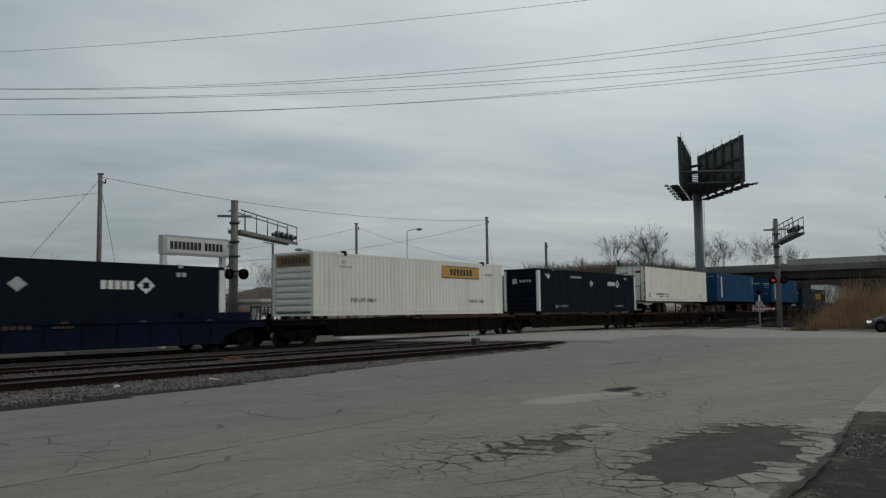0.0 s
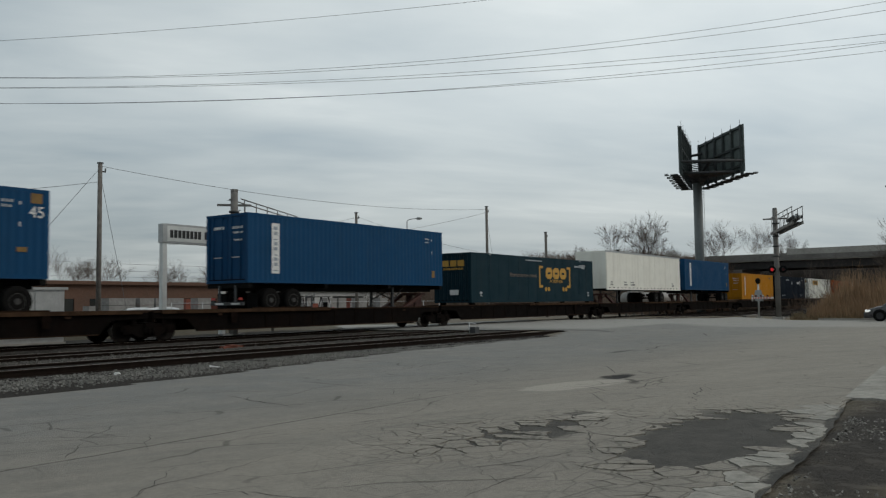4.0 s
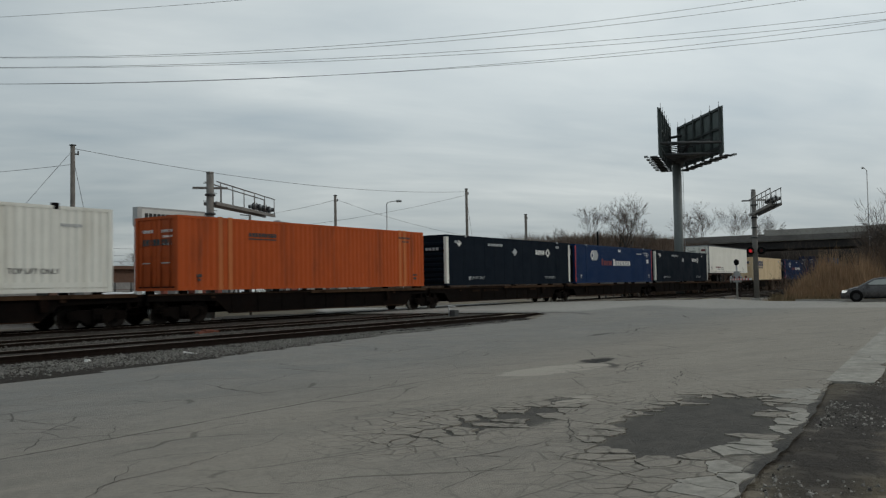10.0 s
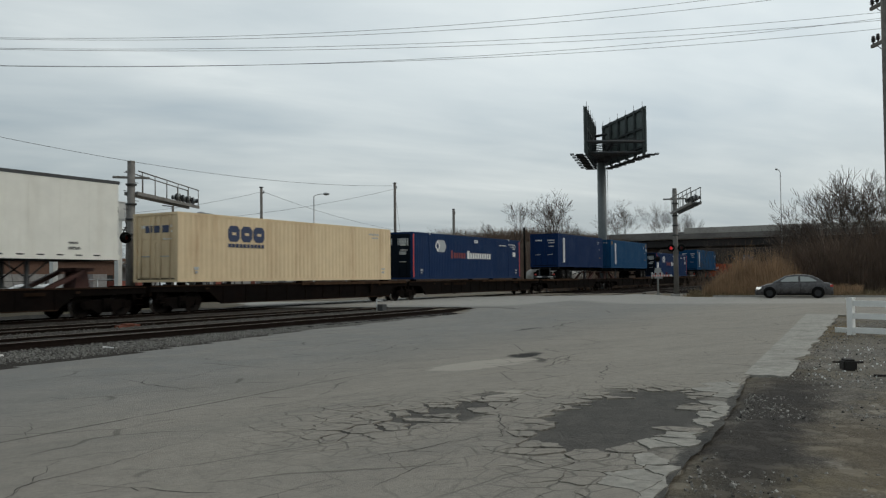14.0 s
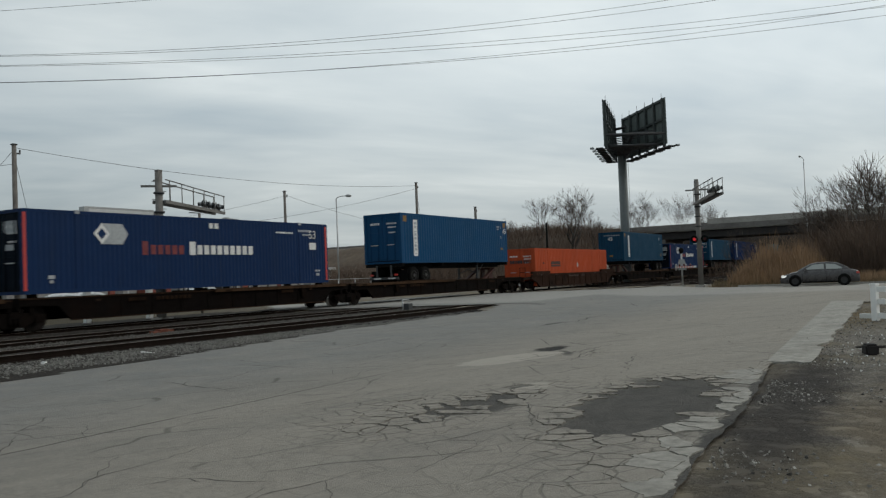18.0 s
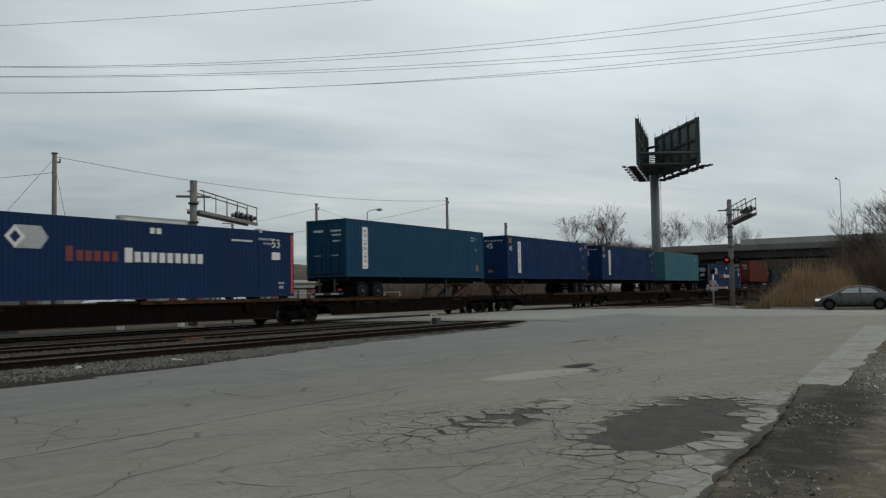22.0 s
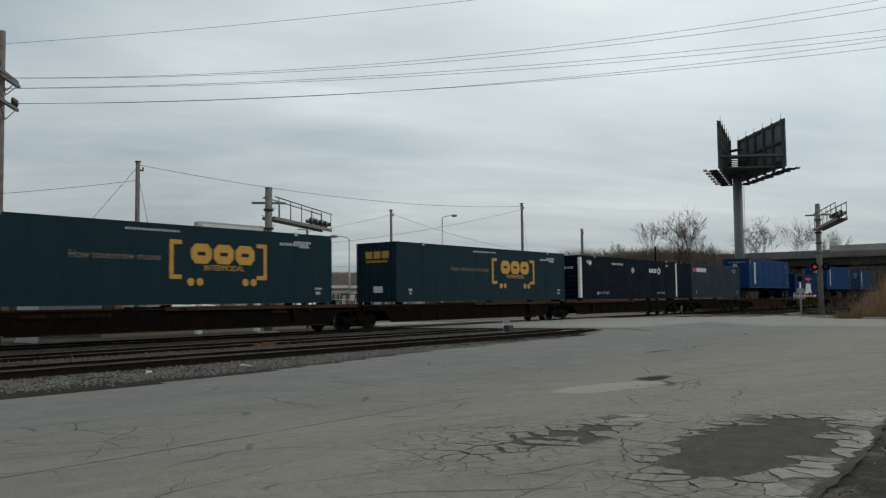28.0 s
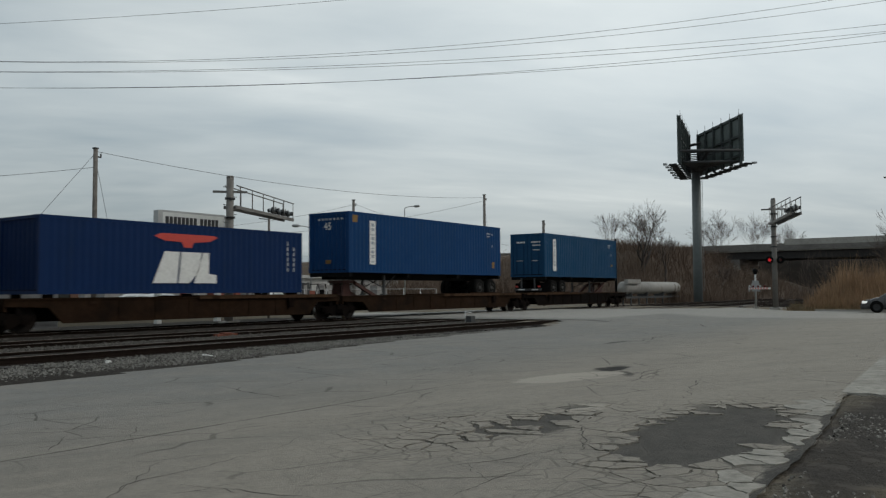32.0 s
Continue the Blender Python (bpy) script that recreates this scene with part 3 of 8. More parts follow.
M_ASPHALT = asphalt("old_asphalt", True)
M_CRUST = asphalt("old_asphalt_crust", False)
M_EARTH = earth()
M_EDGE = mat("pale_broken_edge", (0.250, 0.236, 0.206), 0.9, 0, 0.34, 9, (0.17, 0.16, 0.138), 0.9, 1.3, 0.4, 70)
M_SLAB = mat("pale_concrete_slab", (0.275, 0.261, 0.228), 0.9, 0, 0.30, 5, (0.145, 0.136, 0.117), 1.0, 0.8, 0.4, 70)


def grid_mesh(name, xs, ys, zf, keep=None):
    """A sheet over the lines xs, ys."""
    V, F, idx = [], [], {}
    for i, x in enumerate(xs):
        for j, y in enumerate(ys):
            idx[i, j] = len(V)
            V.append((x, y, zf(x, y)))
    for i in range(len(xs) - 1):
        for j in range(len(ys) - 1):
            if keep is None or keep((xs[i] + xs[i + 1]) / 2, (ys[j] + ys[j + 1]) / 2):
                F.append((idx[i, j], idx[i + 1, j], idx[i + 1, j + 1], idx[i, j + 1]))
    me = bpy.data.meshes.new(name)
    me.from_pydata(V, [], F)
    me.polygons.foreach_set("use_smooth", [True] * len(F))
    return me


def lines(a, b, n):
    return [a + (b - a) * i / n for i in range(n + 1)]


EDGE = ((-2, 1.45), (4.5, 1.48), (5.8, 1.56), (6.6, 1.66), (7.6, 1.68), (9.0, 1.73), (10.9, 1.90), (12.9, 2.12), (20, 2.2), (34, 2.3))


def shoulder_y(x):
    """The broken edge between asphalt and dirt beside the camera."""
    y = EDGE[0][1]
    for (a, ya), (b, yb) in zip(EDGE, EDGE[1:]):
        if x >= a:
            y = ya + (yb - ya) * min(1, (x - a) / (b - a))
    return y + 0.05 * noise.noise((x * 2.3, 0, 0)) + 0.03 * noise.noise((x * 7, 4, 0))


BANK = ((-60, 13.6), (9, 13.9), (11.4, 14.1), (16.4, 15.0), (21, 15.7), (27, 15.95), (31, 16.3), (35, 17.0))


def shoulder_ballast(x):
    """The foot of the ballast beside the asphalt; it runs out at the crossing."""
    y = BANK[0][1]
    for (a, ya), (b, yb) in zip(BANK, BANK[1:]):
        if x >= a:
            y = ya + (yb - ya) * min(1, (x - a) / (b - a))
    return y + 0.08 * math.sin(x * 0.8) + 0.12 * noise.noise((x * 0.7, 5, 0))


def dirt_z(x, y):
    """The dirt lies almost flush with the asphalt along its broken edge, and dips under it."""
    z = ground_z(x, y) - 0.05
    if -3 < x < 33.4:
        z += 0.034 * smooth(0.12, -0.14, y - shoulder_y(x)) + 0.012 * noise.noise((x * 0.9, y * 0.9, 4)) * smooth(-0.3, -1.0, y - shoulder_y(x))
    return z


def build_ground():
    far = [-1200, -700, -400, -250, -150, -100]
    xs = far + lines(-60, 100, 160) + [110, 125, 150, 180, 230, 300, 450, 700, 1200]
    ys = [-900, -400, -200, -100, -60, -40, -25] + lines(-15, 0, 15) + lines(0.25, 3, 11) + lines(4, 45, 41) + [50, 60, 75, 100, 150, 250, 450, 900]
    me = grid_mesh("ground", xs, ys, dirt_z)
    me.materials.append(M_EARTH)
    tagged(new("ground", me), "flat brown ground of dirt and gravel round the crossing", "ground", kind="structure")
    # asphalt: the yard before the camera and the street over the tracks
    def on_road(x, y):
        if y < (shoulder_ballast(x) - 0.12 if x < 33 else 17):
            return (y > shoulder_y(x) or x > 33.5 and y > -40 or x < -1.5 and y > -8) and x < 59.5
        return pave_left(y) < x < pave_right(y)
    xs = lines(-40, 0, 40) + lines(0.25, 34, 135) + lines(34.5, 62, 55)
    ys = lines(-40, -2, 38) + lines(-1.8, 4, 29) + lines(4.25, 20, 63) + lines(20.5, 80, 80)
    def road_z(x, y):
        z = ground_z(x, y)
        z -= 0.014 * min(1, road_hollow(x, y) * 1.5)
        q = ((x - 15.1) / 0.5) ** 2 + ((y - 6.52) / 0.16) ** 2
        if q < 1:
            z -= 0.06 * (1 - q)
        return z + 0.012 * noise.noise((x * 0.35, y * 0.35, 0)) + 0.004
    me = grid_mesh("road", xs, ys, road_z, on_road)
    for v in me.vertices:
        x, y, z = v.co
        s = shoulder_y(x)
        if -1.3 < x < 33.4 and s - 0.21 < y < s + 0.13:
            v.co.y = s
        e = pave_left(y)
        if y > 14.6 and abs(x - e) < 0.26:
            v.co.x = e
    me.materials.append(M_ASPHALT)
    road = tagged(new("road", me), "bleached cracked grey asphalt of the yard and crossing street", "road", kind="structure")
    return road


ROAD = build_ground()


def rail_bm(x0, x1):
    bm = bmesh.new()
    prof = [(-0.07, -0.17), (0.07, -0.17), (0.07, -0.155), (0.012, -0.135), (0.012, -0.045), (0.035, -0.035), (0.035, -0.004), (-0.035, -0.004), (-0.035, -0.035), (-0.012, -0.045), (-0.012, -0.135), (-0.07, -0.155)]
    prism(bm, prof, x0, x1, "x")
    return bm


def build_tracks():
    tie = mesh_of("sleeper", boxes((-0.115, 0.115, -1.3, 1.3, -0.34, -0.165)), M_TIE)
    for k, yc in enumerate((TRACK1, TRACK2, TRACK3)):
        tr = thing("railway_track", "rusty steel railway track on dark wooden sleepers in ballast", "track", "parallel railway tracks", at=pose(0, yc, 0))
        spans = ((-750, 33.2 - 0.25 * (yc - 17.5)), (58.0, 130 if k < 2 else 800))
        full = ((-750, 130 if k < 1 else 800),)
        for s in (-1, 1):
            for x0, x1 in full:
                r = part("rail", rail_bm(x0, x1), M_RAIL, tr)
                r.location.y = s * GAUGE / 2
                part("rail_head", boxes((x0, x1, -0.03, 0.03, -0.0035, 0.0)), M_RAILTOP, r, "worn bright running surface")
        n = 0
        for x0, x1 in ((-8.0, spans[0][1]), (58.5, 80.0)):
            x = x0
            while x < x1:
                t = part("sleeper", tie, None, tr)
                t.location = (x + rnd(-0.03, 0.03), rnd(-0.06, 0.06), rnd(-0.012, 0.012))
                t.rotation_euler.z = rnd(-0.02, 0.02)
                x += 0.54
        bed = bmesh.new()
        prism(bed, [(-1.0, -0.36), (1.0, -0.36), (0.9, -0.20), (-0.9, -0.20)], -700, -8, "x")
        part("far_ballast_bed", bed, M_BALLAST, tr, kind="stuff")
    # ballast bed as one broad shoulder under the three tracks
    xs = lines(-60, 34, 188)
    ys = lines(13.4, 37.0, 190)
    def bz(x, y):
        edge = min(y - shoulder_ballast(x), 35.3 + 1.1 * noise.noise((x * 0.35, 4, 0)) + 0.5 * noise.noise((x * 1.3, y * 0.8, 9)) - y)
        z = -0.17
        for yc in (TRACK1, TRACK2, TRACK3):
            z = max(z, -0.06 - 0.12 * smooth(0.50, 0.72, abs(y - yc)))
        for lo, hi in ((TRACK1 + 1.0, TRACK2 - 1.0), (TRACK2 + 1.0, TRACK3 - 1.0)):
            if lo < y < hi:
                z = max(z, -0.17 + 0.11 * smooth(lo, lo + 0.4, y) * smooth(hi, hi - 0.4, y))
        z += 0.025 * noise.noise((x * 1.5, y * 1.5, 0))
        z = min(z, -0.235 + 0.05 * edge) - (0.3 if edge < -0.2 else 0)
        # the dark bed runs on behind the last track, just over the ground
        return max(z, ground_z(x, y) + 0.012) if y > 28.5 and edge > 0 else z
    me = grid_mesh("ballast", xs, ys, bz, lambda x, y: x < pave_left(y) + 0.4 and y > shoulder_ballast(x) - 0.1)
    me.materials.append(M_BALLAST)
    tagged(new("ballast", me), "grey crushed-stone ballast bed under the tracks", "ballast", kind="structure")
    me = grid_mesh("ballast", lines(57, 130, 73), lines(15.5, 31.4, 32), lambda x, y: -0.215 + 0.02 * noise.noise((x * 1.5, y * 1.5, 0)), lambda x, y: x > pave_right(y) - 0.5)
    me.materials.append(M_BALLAST)
    tagged(new("ballast", me), "dark crushed-stone ballast bed beyond the crossing", "ballast", kind="structure")


build_tracks()


def stones(name, n, area, size, material, label, category, zoff=0.0, seed=3):
    """Loose broken stones strewn over an area: real lumps in one mesh."""
    r = random.Random(seed)
    V, F = [], []
    cube = ((-1, -1, -1), (1, -1, -1), (1, 1, -1), (-1, 1, -1), (-1, -1, 1), (1, -1, 1), (1, 1, 1), (-1, 1, 1))
    for _ in range(n):
        x, y, z = area(r)
        s = size[0] + (size[1] - size[0]) * r.random() ** 2.2
        q = Euler((r.uniform(0, 6), r.uniform(0, 6), r.uniform(0, 6))).to_matrix()
        k = (s * r.uniform(0.7, 1.2), s * r.uniform(0.6, 1.0), s * r.uniform(0.45, 0.8))
        o = len(V)
        for c in cube:
            p = q @ Vector((c[0] * k[0] * r.uniform(0.55, 1), c[1] * k[1] * r.uniform(0.55, 1), c[2] * k[2] * r.uniform(0.55, 1)))
            V.append((x + p.x, y + p.y, z + zoff + p.z))
        F += [tuple(o + i for i in f) for f in ((0, 3, 2, 1), (4, 5, 6, 7), (0, 1, 5, 4), (1, 2, 6, 5), (2, 3, 7, 6), (3, 0, 4, 7))]
    me = bpy.data.meshes.new(name)
    me.from_pydata(V, [], F)
    me.materials.append(material)
    return tagged(new(name, me), label, category, kind="stuff")


def ballast_near(r):
    x = -2 + 36 * r.random() ** 1.1
    y0 = shoulder_ballast(x)
    y = y0 + 0.14 + 0.26 * smooth(26, 18, x) + 0.45 * smooth(16, 6, x) + (16.75 - y0 - 0.2 * smooth(26, 18, x) - 0.5 * smooth(16, 6, x)) * r.random() + 0.14 * r.gauss(0, 1)
    return x, y, -0.225 + 0.05 * min(1.2, max(0, y - y0)) - 0.012


stones("ballast_stones", 26000, ballast_near, (0.013, 0.040), M_STONE, "loose grey crushed stones along the near track's shoulder", "stones")


def ballast_mid(r):
    x = 0 + 34 * r.random()
    y = r.uniform(23.6, 25.2) if r.random() < 0.15 else r.gauss(19.9, 0.36)
    return x, y, -0.065


stones("ballast_stones", 9000, ballast_mid, (0.015, 0.036), M_STONE2, "crushed stones heaped between the tracks", "stones", seed=4)

# ---------------------------------------------------------------- the train
SPEED = 21.07                # metres a second towards -x, steady
FACE_Y = 25.87               # near faces of the load
BOX_Z, HIGH_Z, WELL_Z = 1.27, 2.20, 0.34
BOX_W, BOX_H = 2.59, 2.88
MOVERS = []                  # (thing, x at the clip's start, y, z)


def text_mesh(body, size, material):
    cu = bpy.data.curves.new("lettering", "FONT")
    cu.body, cu.size, cu.extrude, cu.align_x, cu.align_y = body, size, 0.002, "CENTER", "CENTER"
    tmp = new("lettering", cu)
    me = bpy.data.meshes.new_from_object(tmp)
    bpy.data.objects.remove(tmp)
    me.materials.clear()
    me.materials.append(material)
    return me


@functools.lru_cache(None)
def cached_text(body, size, mname):
    return text_mesh(body, size, MATS[mname])


def words(parent, body, size, x, z, material, y=-0.008, name="lettering"):
    o = part(name, cached_text(body, size, material.name), None, parent)
    o.location, o.rotation_euler = (x, y, z), (radians(90), 0, 0)
    return o


def end_words(parent, body, size, y, z, material, x=-0.01):
    """Lettering on the end that faces -x."""
    o = part("lettering", cached_text(body, size, material.name), None, parent)
    o.location, o.rotation_euler = (x, y, z), (radians(90), 0, radians(-90))
    return o


def decal(parent, name, material, rects, label="", y=-0.008, end=False):
    """Thin painted shapes: rectangles (a0, a1, z0, z1) on the side, or on the end that faces -x."""
    bm = bmesh.new()
    for a0, a1, z0, z1 in rects:
        if end:
            bx(bm, y, y + 0.005, a0, a1, z0, z1)
        else:
            bx(bm, a0, a1, y, y + 0.005, z0, z1)
    return part(name, bm, material, parent, label, "stuff" if len(rects) > 1 else "")


def bars(x0, x1, z, h, n, gap=0.3):
    """A row of plain blocks in place of letters."""
    w = (x1 - x0) / n
    return [(x0 + i * w, x0 + (i + 1 - gap) * w, z, z + h) for i in range(n)]


def polydecal(parent, name, material, polys, y=-0.008, label=""):
    bm = bmesh.new()
    for p in polys:
        prism(bm, p, y, y + 0.005)
    return part(name, bm, material, parent, label, "stuff" if len(polys) > 1 else "")


def diamond(x, z, r, q=1.0):
    return [(x - r * q, z), (x, z - r), (x + r * q, z), (x, z + r)]


def wave(x0, x1, pitch, depth):
    """Points (x, depth) of a trapezoid corrugation between x0 and x1."""
    if not pitch:
        return [(x0, 0.008), (x1, 0.008)]
    n = max(1, round((x1 - x0) / pitch))
    p = (x1 - x0) / n
    out = []
    for i in range(n):
        a = x0 + i * p
        out += [(a, 0.004), (a + 0.28 * p, 0.004), (a + 0.5 * p, depth), (a + 0.78 * p, depth)]
    return out + [(x1, 0.004)]


def container(kind, name, L, paintm, label, group, pitch=0.28, depth=0.036, end="front", post=None, lift=False, W=BOX_W, H=BOX_H, category="container", doorm=None):
    """A shipping container: corrugated sides, posts, rails, roof, floor, castings, and doors or a blank end that faces -x."""
    ob = thing(name, label, category, group)
    rail = 0.13
    bm = bmesh.new()
    for face in (0, 1):
        pts = wave(0.16, L - 0.16, pitch, depth)
        lo, hi = [], []
        for x, d in pts:
            y = d if face == 0 else W - d
            lo.append(bm.verts.new((x, y, rail)))
            hi.append(bm.verts.new((x, y, H - 0.10)))
        for i in range(len(pts) - 1):
            bm.faces.new((lo[i], lo[i + 1], hi[i + 1], hi[i]))
    part("side_panel", bm, paintm, ob)
    part("roof", boxes((0.1, L - 0.1, 0.05, W - 0.05, H - 0.08, H - 0.03)), paintm, ob)
    part("floor", boxes((0.05, L - 0.05, 0.05, W - 0.05, 0.06, 0.16)), M_BLACK, ob)
    pm = post or paintm
    pw = 0.24 if post else 0.17
    for x0 in (0.0, L - pw):
        for y0 in (0.0, W - 0.17):
            part("corner_post", boxes((x0, x0 + pw, y0, y0 + 0.17, 0.11, H - 0.11)), pm, ob, "worn white corner post" if post else "")
    for y0, y1 in ((0.0, 0.07), (W - 0.07, W)):
        part("top_rail", boxes((0.16, L - 0.16, y0 + 0.002, y1, H - 0.11, H)), paintm, ob)
        part("bottom_rail", boxes((0.16, L - 0.16, y0 + 0.002, y1, 0, rail + 0.005)), paintm, ob)
    for x0 in (0, L - 0.18):
        for y0 in (-0.003, W - 0.16):
            for z0 in (0, H - 0.12):
                part("corner_casting", boxes((x0 - 0.002, x0 + 0.18, y0, y0 + 0.165, z0, z0 + 0.12)), paintm, ob)
    if lift:
        for x0 in (1.98, L - 2.16):
            part("lift_post", boxes((x0, x0 + 0.18, -0.003, 0.05, 0.0, H + 0.02)), paintm, ob)
            part("lift_casting", boxes((x0, x0 + 0.18, -0.006, 0.16, H - 0.10, H + 0.03)), M_MARKG, ob)
    # the far end: plain
    part("end_wall", boxes((L - 0.05, L - 0.02, 0.17, W - 0.17, 0.1, H - 0.1)), paintm, ob)
    for z0 in (0, H - 0.11):
        part("end_rail", boxes((0.01, 0.13, 0.16, W - 0.16, z0, z0 + 0.11)), paintm, ob)
        part("end_rail", boxes((L - 0.13, L - 0.01, 0.16, W - 0.16, z0, z0 + 0.11)), paintm, ob)
    if end == "doors":
        for k in (0, 1):
            y0, y1 = (0.17, W / 2 - 0.01) if k == 0 else (W / 2 + 0.01, W - 0.17)
            d = bmesh.new()
            n = 5
            hh = (H - 0.22) / n
            bx(d, 0.055, 0.10, y0, y1, 0.11, H - 0.11)
            for i in range(n):
                bx(d, 0.035, 0.056, y0 + 0.06, y1 - 0.06, 0.11 + i * hh + 0.10, 0.11 + (i + 1) * hh - 0.06)
            door = part("door", d, doorm or paintm, ob)
            for f in (0.27, 0.75):
                y = y0 + (y1 - y0) * f
                b = bmesh.new()
                tube(b, (0.012, y, 0.12), (0.012, y, H - 0.12), 0.022, seg=6)
                part("lock_rod", b, doorm or paintm, door, "painted lock rod")
            part("handle", boxes((0.0, 0.025, y0 + (y1 - y0) * 0.27, y0 + (y1 - y0) * 0.72, 1.05, 1.09)), M_STEEL, door)
            for z in (0.35, 1.0, 1.7, 2.4):
                yy = 0.15 if k == 0 else W - 0.21
                part("hinge", boxes((0.005, 0.05, yy, yy + 0.06, z, z + 0.14)), paintm, door)
        decal(ob, "door_marking", M_MARKW, bars(0.35, 1.05, 2.25, 0.10, 6) + bars(0.35, 0.95, 2.05, 0.08, 5) + bars(0.4, 0.9, 1.75, 0.07, 5) + bars(1.5, 2.2, 2.25, 0.12, 5), "small white painted marks", 0.022, True)
    elif end == "louvre":
        d = bmesh.new()
        bx(d, 0.09, 0.12, 0.17, W - 0.17, 0.11, H - 0.11)
        n = 8
        hh = (H - 0.5) / n
        wall = part("end_wall", d, paintm, ob)
        rib = bmesh.new()
        prism(rib, [(0.092, 0.0), (0.092, hh - 0.05), (0.02, 0.72 * hh), (0.02, 0.28 * hh)], 0.2, W - 0.2)
        rib = mesh_of("rib", rib, paintm)
        for i in range(n):
            part("rib", rib, None, wall).location.z = 0.15 + i * hh
    else:
        d = bmesh.new()
        pts = wave(0.17, W - 0.17, 0.28, 0.055)
        lo = [d.verts.new((0.03 + q, a, 0.11)) for a, q in pts]
        hi = [d.verts.new((0.03 + q, a, H - 0.11)) for a, q in pts]
        for i in range(len(pts) - 1):
            d.faces.new((lo[i], lo[i + 1], hi[i + 1], hi[i]))
        part("end_wall", d, paintm, ob)
    return ob


def small_marks(ob, L, material, H=BOX_H):
    """The small stencilled lines that every box carries."""
    decal(ob, "stencil", material, bars(L - 2.2, L - 1.2, H - 0.42, 0.10, 7) + bars(L - 1.9, L - 1.3, H - 0.60, 0.08, 4), "", -0.006)
    decal(ob, "stencil", material, bars(L - 1.0, L - 0.6, 0.55, 0.09, 3) + [(L - 0.95, L - 0.7, 0.35, 0.47)], "", -0.006)
    decal(ob, "stencil", material, [(0.9, 1.15, 0.5, 0.62), (0.95, 1.1, 0.35, 0.45)], "", -0.006)


# --- the kinds of load -------------------------------------------------------
def navy_box(L=16.15):
    ob = container("navy", "shipping_container", L, M_NAVY, "dark navy container with white corner posts and diamond emblem", "containers on the train", 0, 0, "louvre", M_WHITE, True)
    bm = bmesh.new()
    for i in range(13):
        bx(bm, 0.6 + i * 1.2, 0.64 + i * 1.2, 0.0, 0.01, 0.14, BOX_H - 0.11)
    part("side_seam", bm, M_NAVY, ob, kind="stuff")
    polydecal(ob, "diamond_mark", M_MARKG, [diamond(7.95, 2.06, 0.24, 1.35)])
    decal(ob, "logo", M_MARKW, [(10.82 + 0.27 * k, 11.02 + 0.27 * k, 1.95, 2.25) for k in range(5)], "pale block emblem")
    r = []
    for a in range(4):
        t = a * math.pi / 2
        cx, cz = 12.6 + 0.19 * math.cos(t) * 1.2, 2.10 + 0.19 * math.sin(t)
        r.append(diamond(cx, cz, 0.11, 1.2))
    for a in range(4):
        t = a * math.pi / 2 + math.pi / 4
        r.append(diamond(12.6 + 0.18 * math.cos(t) * 1.2, 2.10 + 0.18 * math.sin(t), 0.065, 1.2))
    polydecal(ob, "logo", M_MARKW, r, label="pale four-part diamond emblem")
    words(ob, "TOP LIFT ONLY", 0.24, 3.3, 0.42, M_MARKG)
    words(ob, "TOP LIFT ONLY", 0.22, 12.9, 0.42, M_MARKG)
    decal(ob, "stencil", M_MARKG, bars(4.6, 6.4, 2.36, 0.15, 10) + bars(0.9 + 0.0, 1.5, 2.42, 0.16, 2), "")
    decal(ob, "stencil", M_MARKG, bars(13.9, 14.4, 2.45, 0.16, 2) + bars(2.35, 2.6, 0.3, 0.2, 1), "")
    polydecal(ob, "diamond_mark", M_MARKW, [diamond(1.35, 2.42, 0.19, 1.4)])
    decal(ob, "end_emblem", M_MARKG, bars(0.55, 1.5, 2.0, 0.16, 4) + [(1.6, 1.95, 1.9, 2.25)], "", 0.012, True)
    return ob


def white_box(L=16.15, plaque=2.85):
    ob = container("white", "shipping_container", L, M_WHITE, "white ribbed container with a yellow name plate", "containers on the train", 0.30, 0.030, "louvre")
    decal(ob, "name_plate", M_MARKY, [(plaque, plaque + 3.67, 1.98, 2.60)], "yellow name plate")
    decal(ob, "plate_edge", M_MARKK, [(plaque, plaque + 3.67, 2.58, 2.62), (plaque, plaque + 3.67, 1.96, 2.0)], "", -0.010)
    decal(ob, "name_mark", M_MARKK, bars(plaque + 0.75, plaque + 3.0, 2.11, 0.36, 7, 0.28), "black block marks", -0.012)
    words(ob, "TOP LIFT ONLY", 0.27, 3.4, 0.70, M_MARKK)
    words(ob, "TOP LIFT ONLY", 0.25, 13.3, 0.70, M_MARKK)
    decal(ob, "stencil", M_MARKG, bars(1.7, 2.6, 2.2, 0.1, 6) + bars(14.2, 15.0, 2.2, 0.1, 6) + bars(1.9, 2.2, 2.4, 0.14, 2), "")
    decal(ob, "end_plate", M_PANEL, [(0.24, BOX_W - 0.24, BOX_H - 0.62, BOX_H - 0.16)], "yellow name plate", 0.012, True)
    decal(ob, "end_mark", M_MARKK, bars(0.5, BOX_W - 0.5, BOX_H - 0.52, 0.26, 7), "", 0.006, True)
    for x in (2.0, L - 2.2):
        part("lift_casting", boxes((x, x + 0.2, -0.004, 0.18, BOX_H - 0.12, BOX_H + 0.10)), M_BLACK, ob)
        part("lift_post", boxes((x, x + 0.2, -0.003, 0.05, 0.0, BOX_H)), M_WHITE, ob)
    decal(ob, "sill_band", M_WHITE, [(0.2, L - 0.2, 0.16, 0.34)])
    return ob


